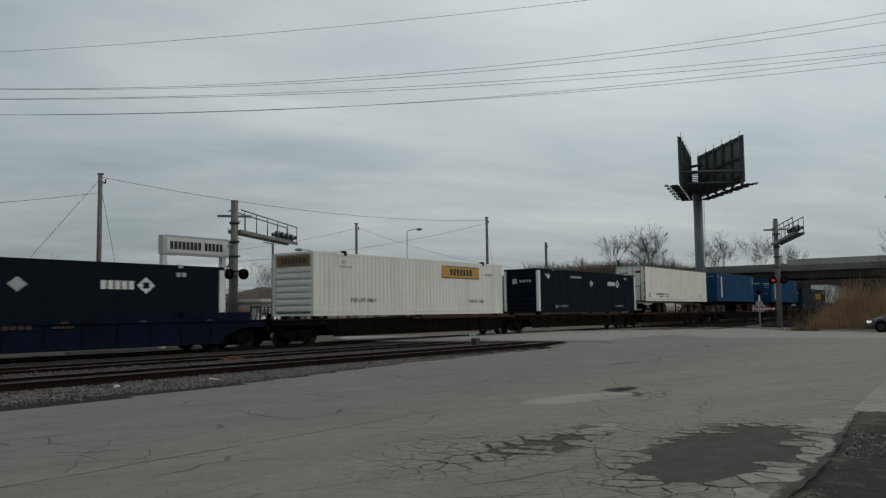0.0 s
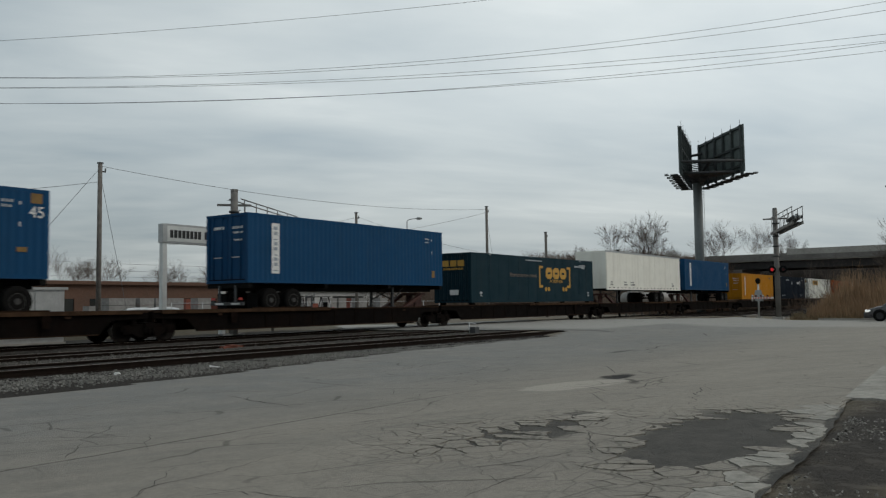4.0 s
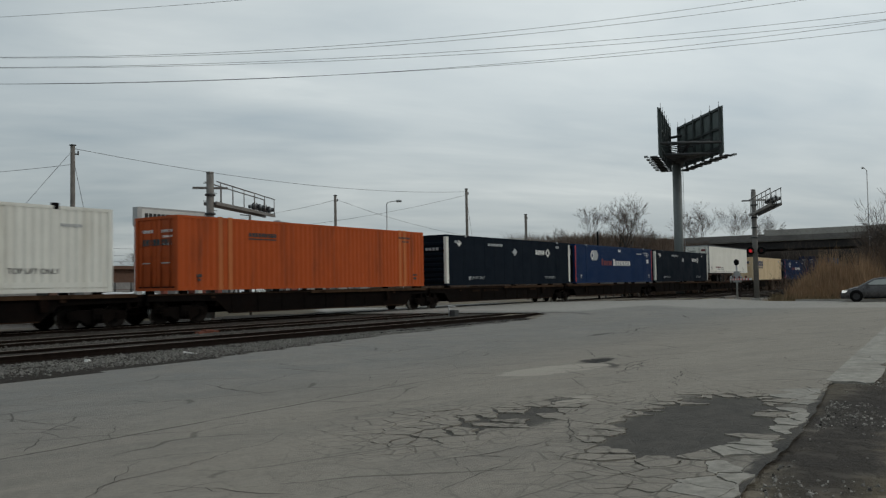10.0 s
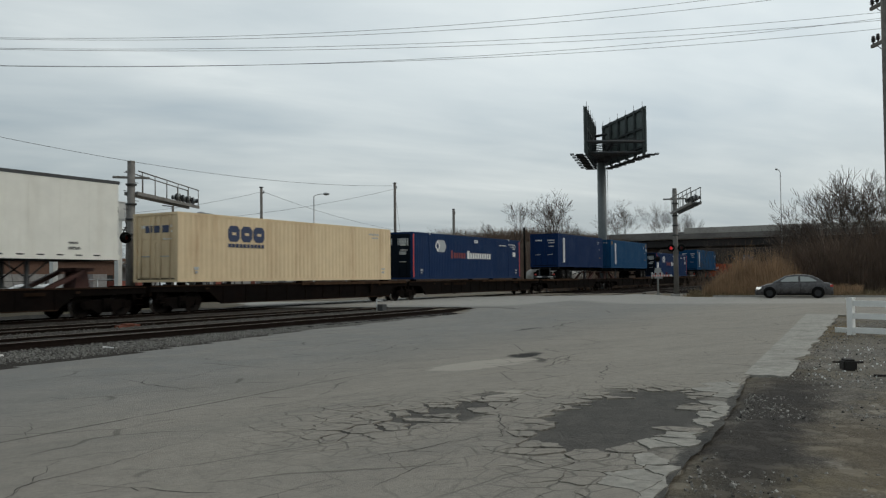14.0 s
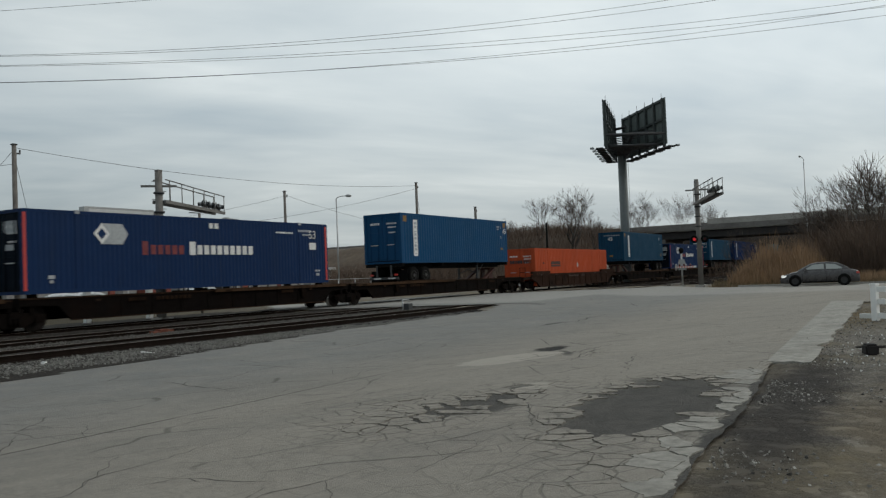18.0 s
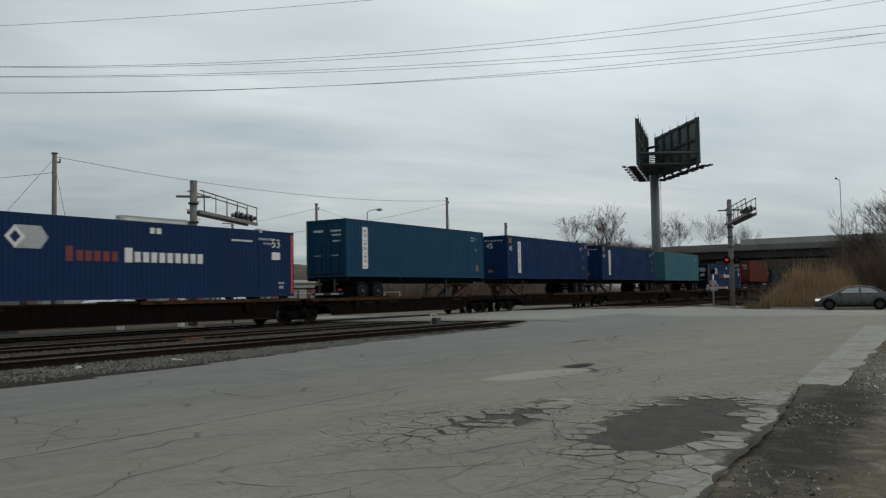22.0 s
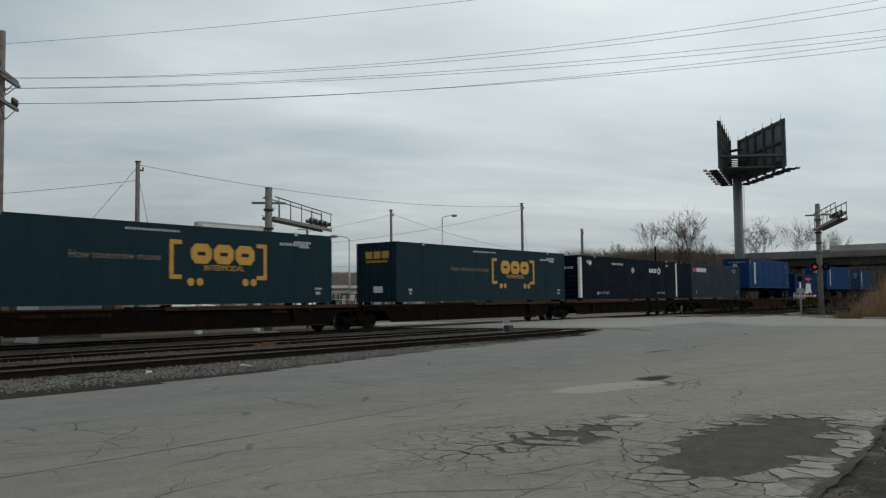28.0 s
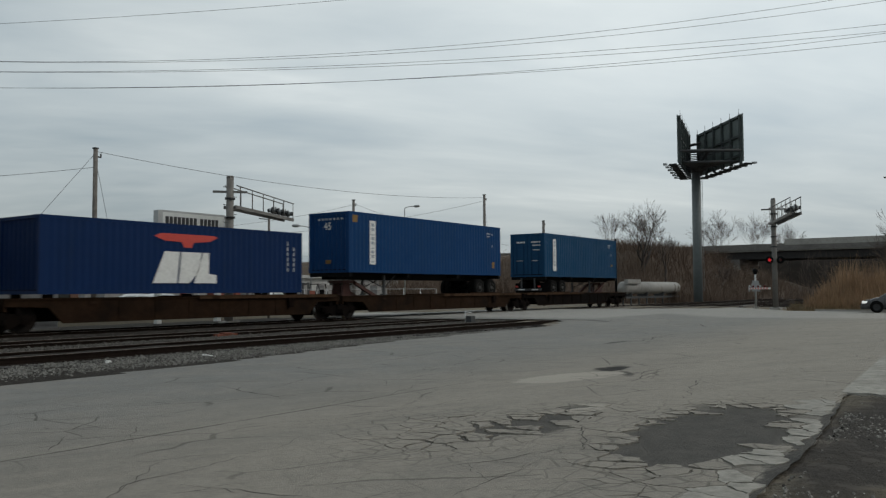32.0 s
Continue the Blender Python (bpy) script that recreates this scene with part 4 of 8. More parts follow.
def green_box(L=16.15):
    ob = container("green", "shipping_container", L, M_GREEN, "dark green-blue container with yellow bracketed emblem", "containers on the train", 0, 0, "front", None, True)
    bm = bmesh.new()
    for i in range(13):
        bx(bm, 0.6 + i * 1.2, 0.64 + i * 1.2, 0.0, 0.01, 0.14, BOX_H - 0.11)
    part("side_seam", bm, M_GREEN, ob, kind="stuff")
    y0 = 8.05
    decal(ob, "bracket", M_MARKY, [(y0, y0 + 0.16, 0.92, 2.34), (y0 + 0.16, y0 + 0.5, 2.18, 2.34), (y0 + 0.16, y0 + 0.5, 0.92, 1.08)], "yellow bracket")
    decal(ob, "bracket", M_MARKY, [(12.35, 12.51, 0.92, 2.34), (12.0, 12.35, 2.18, 2.34), (12.0, 12.35, 0.92, 1.08)], "yellow bracket")
    z0, z1 = 1.50, 2.24
    polydecal(ob, "logo", M_MARKY, [[(x + 0.2, z0), (x + 0.72, z0), (x + 0.92, z0 + 0.2), (x + 0.92, z1 - 0.2), (x + 0.72, z1), (x + 0.2, z1), (x, z1 - 0.2), (x, z0 + 0.2)] for x in (8.95, 9.96, 10.97)], label="yellow block emblem")
    decal(ob, "logo_core", M_GREEN, [(x + 0.28, x + 0.64, 1.80, 1.94) for x in (8.95, 9.96, 10.97)], "", -0.012)
    words(ob, "INTERMODAL", 0.30, 10.45, 1.34, M_MARKY)
    words(ob, "How tomorrow moves", 0.36, 6.0, 1.68, M_SLOGAN)
    bm = bmesh.new()
    for x in (8.95, 9.35, 11.45, 11.85):
        lathe(bm, [(0.15, -0.012), (0.15, -0.004)], (x, 0, 0.82), "y", 10)
    part("dot_mark", bm, M_MARKY, ob, kind="stuff")
    decal(ob, "end_emblem", M_MARKY, bars(0.5, 2.1, 2.1, 0.35, 3, 0.18) + bars(0.6, 2.0, 1.9, 0.12, 8), "", 0.02, True)
    decal(ob, "end_plate", M_MARKW, [(0.9, 1.5, 0.45, 0.75)], "", 0.02, True)
    small_marks(ob, L, M_MARKG)
    decal(ob, "stencil", M_MARKG, bars(6.3, 8.5, 2.60, 0.08, 14) + bars(13.2, 14.8, 2.35, 0.12, 9))
    return ob


def blue53_box(L=16.15, n53=True):
    # the door end is coloured darker than the sides
    ob = container("blue53", "shipping_container", L, M_DEEP, "blue container with red and white lettering blocks", "containers on the train", 0.21, 0.022, "doors", None, True, doorm=M_NAVY)
    for x0 in (0.0, L - 0.2):
        decal(ob, "red_post", M_MARKR, [(x0 + 0.01, x0 + 0.12, 0.12, BOX_H - 0.12)], "red end stripe", -0.007)
    polydecal(ob, "emblem", M_MARKG, [[(3.02, 1.72), (3.95, 1.72), (4.22, 2.10), (3.95, 2.48), (3.02, 2.48)]], label="pale pointed emblem")
    polydecal(ob, "emblem", M_MARKW, [diamond(3.06, 2.1, 0.38, 0.9)], -0.012, "pale diamond emblem")
    polydecal(ob, "emblem_core", M_DEEP, [diamond(3.06, 2.1, 0.21, 0.9)], -0.016)
    decal(ob, "red_block", M_FADERED, bars(5.25, 7.0, 1.36, 0.36, 5, 0.30) + [(4.85, 5.12, 1.34, 1.86)], "faded red lettering blocks")
    decal(ob, "white_block", M_MARKW, bars(7.62, 10.95, 1.36, 0.38, 9, 0.30) + [(7.2, 7.52, 1.34, 1.88)], "white lettering blocks")
    words(ob, "53", 0.55, 15.0, 2.32, M_MARKW)
    decal(ob, "stencil", M_MARKW, [(14.75, 15.25, 1.62, 1.95)])
    decal(ob, "stencil", M_MARKW, bars(8.3, 8.9, 2.45, 0.22, 2) + bars(12.4, 13.6, 2.35, 0.08, 9))
    decal(ob, "end_emblem", M_MARKG, [(0.35, 1.1, 2.1, 2.5), (1.5, 2.25, 2.1, 2.5), (0.5, 1.0, 1.5, 1.7), (1.6, 2.1, 1.5, 1.7)], "", 0.022, True)
    small_marks(ob, L, M_MARKG)
    return ob


def beige_box(L=16.15):
    ob = container("beige", "shipping_container", L, M_BEIGE, "rust-stained beige corrugated container with navy emblem", "containers on the train", 0.30, 0.024, "doors")
    z0, z1 = 1.75, 2.45
    polydecal(ob, "logo", M_MARKB, [[(x + 0.15, z0), (x + 0.58, z0), (x + 0.72, z0 + 0.16), (x + 0.72, z1 - 0.16), (x + 0.58, z1), (x + 0.15, z1), (x, z1 - 0.16), (x, z0 + 0.16)] for x in (2.9, 3.72, 4.54)], label="navy block emblem")
    decal(ob, "logo_core", M_BEIGE, [(x + 0.24, x + 0.50, 2.04, 2.16) for x in (2.9, 3.72, 4.54)], "", -0.012)
    decal(ob, "logo_line", M_MARKB, bars(2.9, 5.3, 1.5, 0.16, 10, 0.25))
    decal(ob, "end_emblem", M_MARKB, bars(0.5, 2.0, 2.05, 0.3, 3, 0.2), "", 0.02, True)
    small_marks(ob, L, M_MARKG)
    for x in (2.0, L - 2.2):
        part("lift_post", boxes((x, x + 0.2, -0.003, 0.05, 0.0, BOX_H)), M_BEIGE, ob)
    return ob


H_STENCIL = 2.40


def plain_box(L, paintm, label, end="doors", stripe=None, pitch=0.28, num=None):
    ob = container("plain", "shipping_container", L, paintm, label, "containers on the train", pitch, 0.024, end)
    if stripe:
        decal(ob, "stripe", M_MARKW, [(stripe, stripe + 0.44, 0.40, 2.52)], "white name strip")
        decal(ob, "strip_mark", M_STRIPMARK, [(stripe + 0.10 + 0.03 * (i % 2), stripe + 0.32, 0.50 + i * 0.218, 0.50 + i * 0.218 + (0.14 if i % 3 else 0.05)) for i in range(9)], "", -0.012)
    if num:
        if num == 3:
            words(ob, "45", 0.52, L - 0.42, 2.12, M_MARKW)
        if num == 3 or end == "front" and paintm is not M_BLUE:
            decal(ob, "number_panel", M_PANEL, [(0.24, 0.60, 2.38, 2.72)], "yellow height panel")
        if num > 1:
            decal(ob, "number_panel", M_PANEL, [(L - 0.62, L - 0.25, 2.42, 2.74)], "yellow height panel")
        if end == "front":
            end_words(ob, "45", 0.5, 1.35, 2.2, M_MARKW)
            if num == 2:
                words(ob, "45", 0.44, 0.44, 2.0, M_MARKW, -0.012)
            decal(ob, "stencil", M_MARKG, bars(0.4, 2.1, 2.5, 0.10, 7, 0.5), "", 0.012, True)
            decal(ob, "end_plate", M_PANEL, [(1.15, 1.5, 0.42, 0.60)], "", 0.012, True)
    decal(ob, "stencil", M_MARKG, bars(L - 1.55, L - 1.15, H_STENCIL, 0.09, 3) + bars(L - 1.55, L - 1.2, H_STENCIL - 0.16, 0.08, 3) + [(L - 1.0, L - 0.93, H_STENCIL - 0.05, H_STENCIL + 0.05), (L - 1.0, L - 0.93, H_STENCIL - 0.75, H_STENCIL - 0.60)], "", -0.006)
    decal(ob, "panel_mark", M_PANEL, [(L - 1.05, L - 0.72, 0.85, 1.0)] if num != 1 else [(L - 0.98, L - 0.72, 0.42, 0.78)], "", -0.006)
    return ob


def orange_box(L=16.15, pm=None):
    pm = pm or M_ORANGE
    ob = container("orange" if pm is M_ORANGE else "redorange", "shipping_container", L, pm, "orange corrugated container with dark name bars", "containers on the train", 0.30, 0.03, "doors")
    if pm is M_ORANGE:
        decal(ob, "name_mark", M_MARKK, bars(3.6, 5.2, 2.18, 0.16, 9, 0.2) + [(3.6, 5.2, 2.06, 2.11)], "dark name marks")
    else:
        decal(ob, "name_mark", M_DARKMARK, bars(3.05, 5.0, 1.63, 0.24, 9, 0.10) + [(3.05, 5.0, 1.45, 1.58)], "dark brown name block")
        decal(ob, "stencil", M_DARKMARK, bars(1.45, 1.75, 1.66, 0.16, 3), "", -0.006)
    decal(ob, "end_mark", M_MARKK, bars(0.4, 2.2, 1.75, 0.25, 8, 0.2), "", 0.018, True)
    for x in (2.0, 2.5, L - 2.2, L - 1.8):
        part("lift_post", boxes((x, x + 0.2, -0.003, 0.05, 0.0, BOX_H + 0.03)), M_ORANGEPALE if pm is M_ORANGE else pm, ob, "paler scraped orange post" if pm is M_ORANGE else "")
    if pm is M_ORANGE:
        small_marks(ob, L, M_MARKK)
    else:
        polydecal(ob, "round_plate", M_MARKG, [[(8.75 + 0.17 * math.cos(a), 1.56 + 0.21 * math.sin(a)) for a in [i * math.pi / 8 for i in range(16)]]], label="grey round plate")
    return ob


def yellow_box(L=13.72):
    ob = container("yellow", "shipping_container", L, M_YELLOW, "amber-yellow corrugated container with closed doors", "containers on the train", 0.28, 0.024, "doors")
    decal(ob, "stripe", M_MARKW, bars(1.15, 1.5, 0.45, 2.05, 2, 0.3), "white edge strip")
    small_marks(ob, L, M_MARKK)
    return ob


def wing_box(L=12.19):
    ob = container("wing", "shipping_container", L, M_BLUE2, "blue corrugated container with red wing and white block emblem", "containers on the train", 0.28, 0.024, "front", H=2.59)
    for p in ([(4.25, 0.38), (5.30, 0.38), (5.42, 1.55), (4.75, 1.55)], [(5.38, 0.38), (5.85, 0.38), (6.30, 0.80), (6.42, 1.55), (5.50, 1.55)], [(6.08, 0.38), (7.15, 0.38), (7.15, 0.70), (6.78, 0.74), (6.78, 1.55), (6.50, 1.55)]):
        polydecal(ob, "logo", M_MARKW, [p], label="plain white block")
    polydecal(ob, "wing_mark", M_MARKR, [[(4.30, 2.10), (4.75, 1.95), (5.5, 1.92), (5.62, 1.72), (5.95, 1.72), (6.05, 1.92), (6.8, 1.98), (7.2, 2.16), (7.0, 2.22), (4.6, 2.22)]], label="red wing emblem")
    decal(ob, "stencil", M_STRIPMARK, [(L - 0.9 + 0.18 * k, L - 0.82 + 0.18 * k, 0.9 + 0.22 * i, 1.06 + 0.22 * i) for k in (0, 2) for i in range(6 if k == 0 else 5)])
    return ob


def slate_box(L=12.19):
    ob = container("slate", "shipping_container", L, M_SLATE, "slate-blue corrugated container with red and white block mark", "containers on the train", 0.28, 0.024, "front")
    decal(ob, "red_block", M_MARKR, bars(0.3, 1.05, 2.2, 0.32, 3, 0.2), "red block mark")
    decal(ob, "white_block", M_MARKW, bars(1.15, 3.4, 2.2, 0.34, 5, 0.2), "white block mark")
    small_marks(ob, L, M_MARKG)
    return ob


# --- road wheels, chassis, trailers -----------------------------------------
def road_wheel_mesh(r=0.50, w=0.26):
    bm = bmesh.new()
    lathe(bm, [(r * 0.55, -w / 2 + 0.03), (r * 0.62, -w / 2), (r * 0.93, -w / 2), (r, -w / 2 + 0.05), (r, w / 2 - 0.05), (r * 0.93, w / 2), (r * 0.62, w / 2), (r * 0.55, w / 2 - 0.03)], (0, 0, 0), "y", 20)
    return mesh_of("tyre", bm, M_TYRE)


def rim_mesh(r=0.27, w=0.20):
    bm = bmesh.new()
    lathe(bm, [(0.09, -w / 2 - 0.05), (0.11, -w / 2 + 0.02), (r * 0.75, -w / 2 + 0.05), (r, -w / 2 - 0.015), (r * 1.04, -w / 2 + 0.03), (r, w / 2)], (0, 0, 0), "y", 16)
    return mesh_of("rim", bm, M_RIM)


TYRE, RIM = road_wheel_mesh(), rim_mesh()


def running_gear(ob, xs, W, zc):
    """Tandem axles with twin tyres under a trailer or chassis."""
    for x in xs:
        b = bmesh.new()
        tube(b, (x, 0.3, zc), (x, W - 0.3, zc), 0.07, seg=8)
        ax = part("axle", b, M_BLACK, ob)
        for y in (0.18, 0.50, W - 0.50, W - 0.18):
            t = part("tyre", TYRE, None, ax)
            t.location = (x, y, zc)
            if y < 1:
                r = part("rim", RIM, None, ax)
                r.location = (x, y, zc)
    part("suspension", boxes((xs[0] - 0.5, xs[-1] + 0.5, 0.62, 0.80, zc + 0.12, zc + 0.34), (xs[0] - 0.5, xs[-1] + 0.5, W - 0.80, W - 0.62, zc + 0.12, zc + 0.34)), M_BLACK, ob)


def landing_gear(ob, x, W, ztop, zbot):
    for y in (0.55, W - 0.65):
        part("landing_leg", boxes((x - 0.06, x + 0.06, y, y + 0.11, zbot + 0.05, ztop), (x - 0.13, x + 0.13, y - 0.07, y + 0.18, zbot, zbot + 0.05)), M_DKSTEEL, ob)
    b = bmesh.new()
    tube(b, (x, 0.6, zbot + 0.35), (x, W - 0.6, ztop - 0.05), 0.03, seg=6)
    tube(b, (x, W - 0.6, zbot + 0.35), (x, 0.6, ztop - 0.05), 0.03, seg=6)
    tube(b, (x, 0.6, zbot + 0.3), (x + 0.9, 0.6, ztop), 0.03, seg=6)
    part("brace", b, M_DKSTEEL, ob)


DECK = 0.98


def chassis(L, rear_left):
    """A skeletal road chassis under a container, its base on the car's deck."""
    ob = thing("container_chassis", "black skeletal road chassis standing on the rail car", "chassis", "chassis on the train")
    top = HIGH_Z - DECK
    W = BOX_W
    for y in (0.75, W - 0.90):
        part("main_beam", boxes((0.1, L - 0.1, y, y + 0.15, top - 0.32, top - 0.02)), M_BLACK, ob)
    for x in (0.05, L * 0.33, L * 0.66, L - 0.25):
        part("cross_member", boxes((x, x + 0.2, 0.02, W - 0.02, top - 0.20, top - 0.004)), M_BLACK, ob)
    xs = (1.35, 2.65) if rear_left else (L - 2.25, L - 0.95)
    running_gear(ob, xs, W, 0.50)
    landing_gear(ob, L - 3.6 if rear_left else 3.3, W, top - 0.1, 0.14)
    if rear_left:
        part("rear_bumper", boxes((0.0, 0.10, 0.3, W - 0.3, 0.30, 0.44), (0.02, 0.08, 0.75, 0.85, 0.4, top - 0.1), (0.02, 0.08, W - 0.85, W - 0.75, 0.4, top - 0.1)), M_DKSTEEL, ob)
        part("bumper_stripe", boxes((-0.004, 0.0, 0.5, 1.0, 0.33, 0.40), (-0.004, 0.0, 1.5, 2.0, 0.33, 0.40)), M_MARKW, ob)
        for y in (0.35, W - 0.55):
            part("tail_lamp", boxes((-0.015, 0.03, y, y + 0.2, 0.52, 0.62)), M_MARKR, ob)
        part("mud_flap", boxes((0.55, 0.57, 0.05, 0.68, 0.12, 0.8)), M_BLACK, ob)
        part("mud_flap", boxes((0.55, 0.57, W - 0.68, W - 0.05, 0.12, 0.8)), M_BLACK, ob)
    return ob


def white_trailer(L, rear_left, skirt=True):
    """A box semi-trailer with panel seams, side rails, doors or nose, running gear."""
    ob = thing("semi_trailer", "white box semi-trailer with panelled sides standing on the rail car", "trailer", "trailers on the train")
    z0, z1, W = HIGH_Z - DECK + 0.02, 5.07 - DECK, BOX_W
    part("side_wall", boxes((0.06, L - 0.06, 0.012, 0.05, z0, z1 - 0.05)), M_TRAILER, ob)
    part("side_wall", boxes((0.06, L - 0.06, W - 0.05, W - 0.012, z0, z1 - 0.05)), M_TRAILER, ob)
    n = 13
    for i in range(1, n):
        x = 0.1 + (L - 0.2) * i / n
        part("panel_seam", boxes((x - 0.018, x + 0.018, 0.006, 0.03, z0 + 0.1, z1 - 0.1)), M_TRAILER, ob)
    part("roof", boxes((0.04, L - 0.04, 0.03, W - 0.03, z1 - 0.05, z1)), M_TRAILER, ob)
    for y0 in (0.0, W - 0.06):
        part("top_rail", boxes((0.0, L, y0, y0 + 0.06, z1 - 0.10, z1 + 0.02)), M_DKSTEEL if rear_left else M_STEEL, ob)
        part("bottom_rail", boxes((0.0, L, y0, y0 + 0.06, z0 - 0.10, z0 + 0.08)), M_TRAILER, ob)
    bm = bmesh.new()
    for i in range(20):
        x = 0.4 + i * (L - 0.8) / 20
        bx(bm, x, x + 0.28, -0.003, 0.004, z0 + 0.03, z0 + 0.075)
    part("reflector_tape", bm, M_BLACK, ob, "dark reflector dashes", kind="stuff")
    part("floor", boxes((0.05, L - 0.05, 0.06, W - 0.06, z0 - 0.12, z0)), M_BLACK, ob)
    if rear_left:
        for y0, y1 in ((0.10, W / 2 - 0.01), (W / 2 + 0.01, W - 0.10)):
            d = part("door", boxes((0.0, 0.05, y0, y1, z0, z1 - 0.12)), M_TRAILER, ob)
            for f in (0.25, 0.8):
                y = y0 + (y1 - y0) * f
                b = bmesh.new()
                tube(b, (-0.025, y, z0 - 0.02), (-0.025, y, z1 - 0.1), 0.02, seg=6)
                part("lock_rod", b, M_DKSTEEL, d, "dark steel lock rod")
                part("rust_streak", boxes((-0.004, 0.001, y + 0.03, y + 0.09, z0 + 0.1, z0 + 0.9 + f)), M_RUSTSTAIN, d)
            for k in range(5):
                yy = 0.06 if y0 < 1 else W - 0.14
                part("hinge", boxes((-0.02, 0.02, yy, yy + 0.08, z0 + 0.15 + k * 0.6, z0 + 0.27 + k * 0.6)), M_DKSTEEL, d)
        part("door_surround", boxes((0.0, 0.06, 0.0, 0.10, z0 - 0.1, z1), (0.0, 0.06, W - 0.10, W, z0 - 0.1, z1), (0.0, 0.06, 0.1, W - 0.1, z1 - 0.12, z1), (0.0, 0.06, 0.1, W - 0.1, z0 - 0.1, z0)), M_STEEL, ob)
        part("rear_bumper", boxes((0.0, 0.1, 0.4, W - 0.4, 0.38, 0.5), (0.02, 0.08, 0.8, 0.9, 0.5, z0 - 0.1), (0.02, 0.08, W - 0.9, W - 0.8, 0.5, z0 - 0.1)), M_MARKG, ob)
        decal(ob, "door_label", M_FADERED, [(0.35, 0.85, z1 - 0.62, z1 - 0.42)], "faded red label", -0.012, True)
        decal(ob, "stencil", M_MARKK, bars(1.45, 2.2, z1 - 0.65, 0.10, 5) + bars(1.5, 2.1, z1 - 0.85, 0.08, 4) + bars(0.4, 1.0, z0 + 1.1, 0.08, 4), "", -0.012, True)
        decal(ob, "side_label", M_FADERED, bars(2.5, 4.4, z0 + 0.42, 0.16, 7, 0.25), "faded red label", 0.004)
        for y in (0.3, W - 0.5):
            part("tail_lamp", boxes((-0.012, 0.02, y, y + 0.2, z0 - 0.09, z0 - 0.02)), M_MARKR, ob)
        part("end_wall", boxes((L - 0.06, L - 0.02, 0.06, W - 0.06, z0, z1 - 0.05)), M_TRAILER, ob)
        running_gear(ob, (3.1, 4.4), W, 0.50)
        landing_gear(ob, L - 3.4, W, z0 - 0.1, 0.14)
    else:
        part("nose_wall", boxes((0.0, 0.06, 0.06, W - 0.06, z0, z1 - 0.05)), M_TRAILER, ob)
        part("end_wall", boxes((L - 0.06, L - 0.02, 0.06, W - 0.06, z0, z1 - 0.05)), M_TRAILER, ob)
        running_gear(ob, (L - 5.9, L - 4.6), W, 0.50)
        landing_gear(ob, 3.2, W, z0 - 0.1, 0.14)
    for x, s in ((0.7, 0.5), (3.3, 0.7), (4.6, 0.9), (L - 2.2, 0.5)):
        decal(ob, "stencil", M_MARKK, bars(x, x + s, z0 + 0.25, 0.10, 5) + bars(x, x + s * 0.8, z0 + 0.45, 0.08, 4), "", 0.004)
    return ob


# --- rail cars ----------------------------------------------------------------
def wheelset_mesh():
    bm = bmesh.new()
    for s in (-1, 1):
        y = s * 0.755
        lathe(bm, [(0.10, y - 0.09 * s), (0.14, y - 0.06 * s), (0.30, y - 0.02 * s), (0.40, y - 0.065 * s), (0.487, y - 0.06 * s), (0.487, y - 0.035 * s), (0.465, y - 0.02 * s), (0.46, y + 0.065 * s), (0.39, y + 0.065 * s), (0.31, y + 0.02 * s), (0.14, y + 0.03 * s), (0.10, y + 0.10 * s)], (0, 0, 0), "y", 24)
    tube(bm, (0, -0.95, 0), (0, 0.95, 0), 0.09, seg=10)
    for i in range(4):
        a = i * math.pi / 2
        for s in (-1, 1):
            c = Vector((0.22 * math.cos(a), s * 0.79, 0.22 * math.sin(a)))
            tube(bm, c - Vector((0, 0.015, 0)), c + Vector((0, 0.015, 0)), 0.035, seg=6)
    me = mesh_of("wheelset", bm, [M_WHEEL, M_TREAD])
    for p in me.polygons:
        if all(math.hypot(me.vertices[i].co.x, me.vertices[i].co.z) > 0.455 for i in p.vertices):
            p.material_index = 1
    return me


WHEELSET = wheelset_mesh()


def side_frame_mesh():
    """Cast side frames, springs, bolster and bearing boxes of a truck, centred on the truck."""
    bm = bmesh.new()
    for s in (-1, 1):
        y0, y1 = sorted((s * 0.93, s * 1.07))
        prism(bm, [(-1.12, 0.58), (-1.12, 0.40), (-0.75, 0.36), (-0.42, 0.18), (0.42, 0.18), (0.75, 0.36), (1.12, 0.40), (1.12, 0.58), (0.6, 0.66), (-0.6, 0.66)], y0, y1)
        for x in (-0.89, 0.89):
            bx(bm, x - 0.15, x + 0.15, y0 - 0.03, y1 + 0.03, 0.30, 0.56)
            lathe(bm, [(0.10, -0.05), (0.10, 0.05)], (x, (y1 if s > 0 else y0), 0.46), "y", 10)
        for x in (-0.16, 0.0, 0.16):
            tube(bm, (x, s * 1.09, 0.24), (x, s * 1.09, 0.52), 0.065, seg=8)
    bx(bm, -0.20, 0.20, -1.15, 1.15, 0.48, 0.70)
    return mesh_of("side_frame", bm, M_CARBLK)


SIDE_FRAMES = side_frame_mesh()
WHEELS = []
WHEEL_R = 0.46


def truck(car, xc):
    yc = TRACK3 - FACE_Y
    t = part("truck", SIDE_FRAMES, None, car, "cast steel truck with coil springs")
    t.location = (xc, yc, 0)
    for dx in (-0.89, 0.89):
        w = part("wheelset", WHEELSET, None, t)
        w.location = (dx, 0, WHEEL_R)
        WHEELS.append((w, dx, car, xc + dx))
    return t


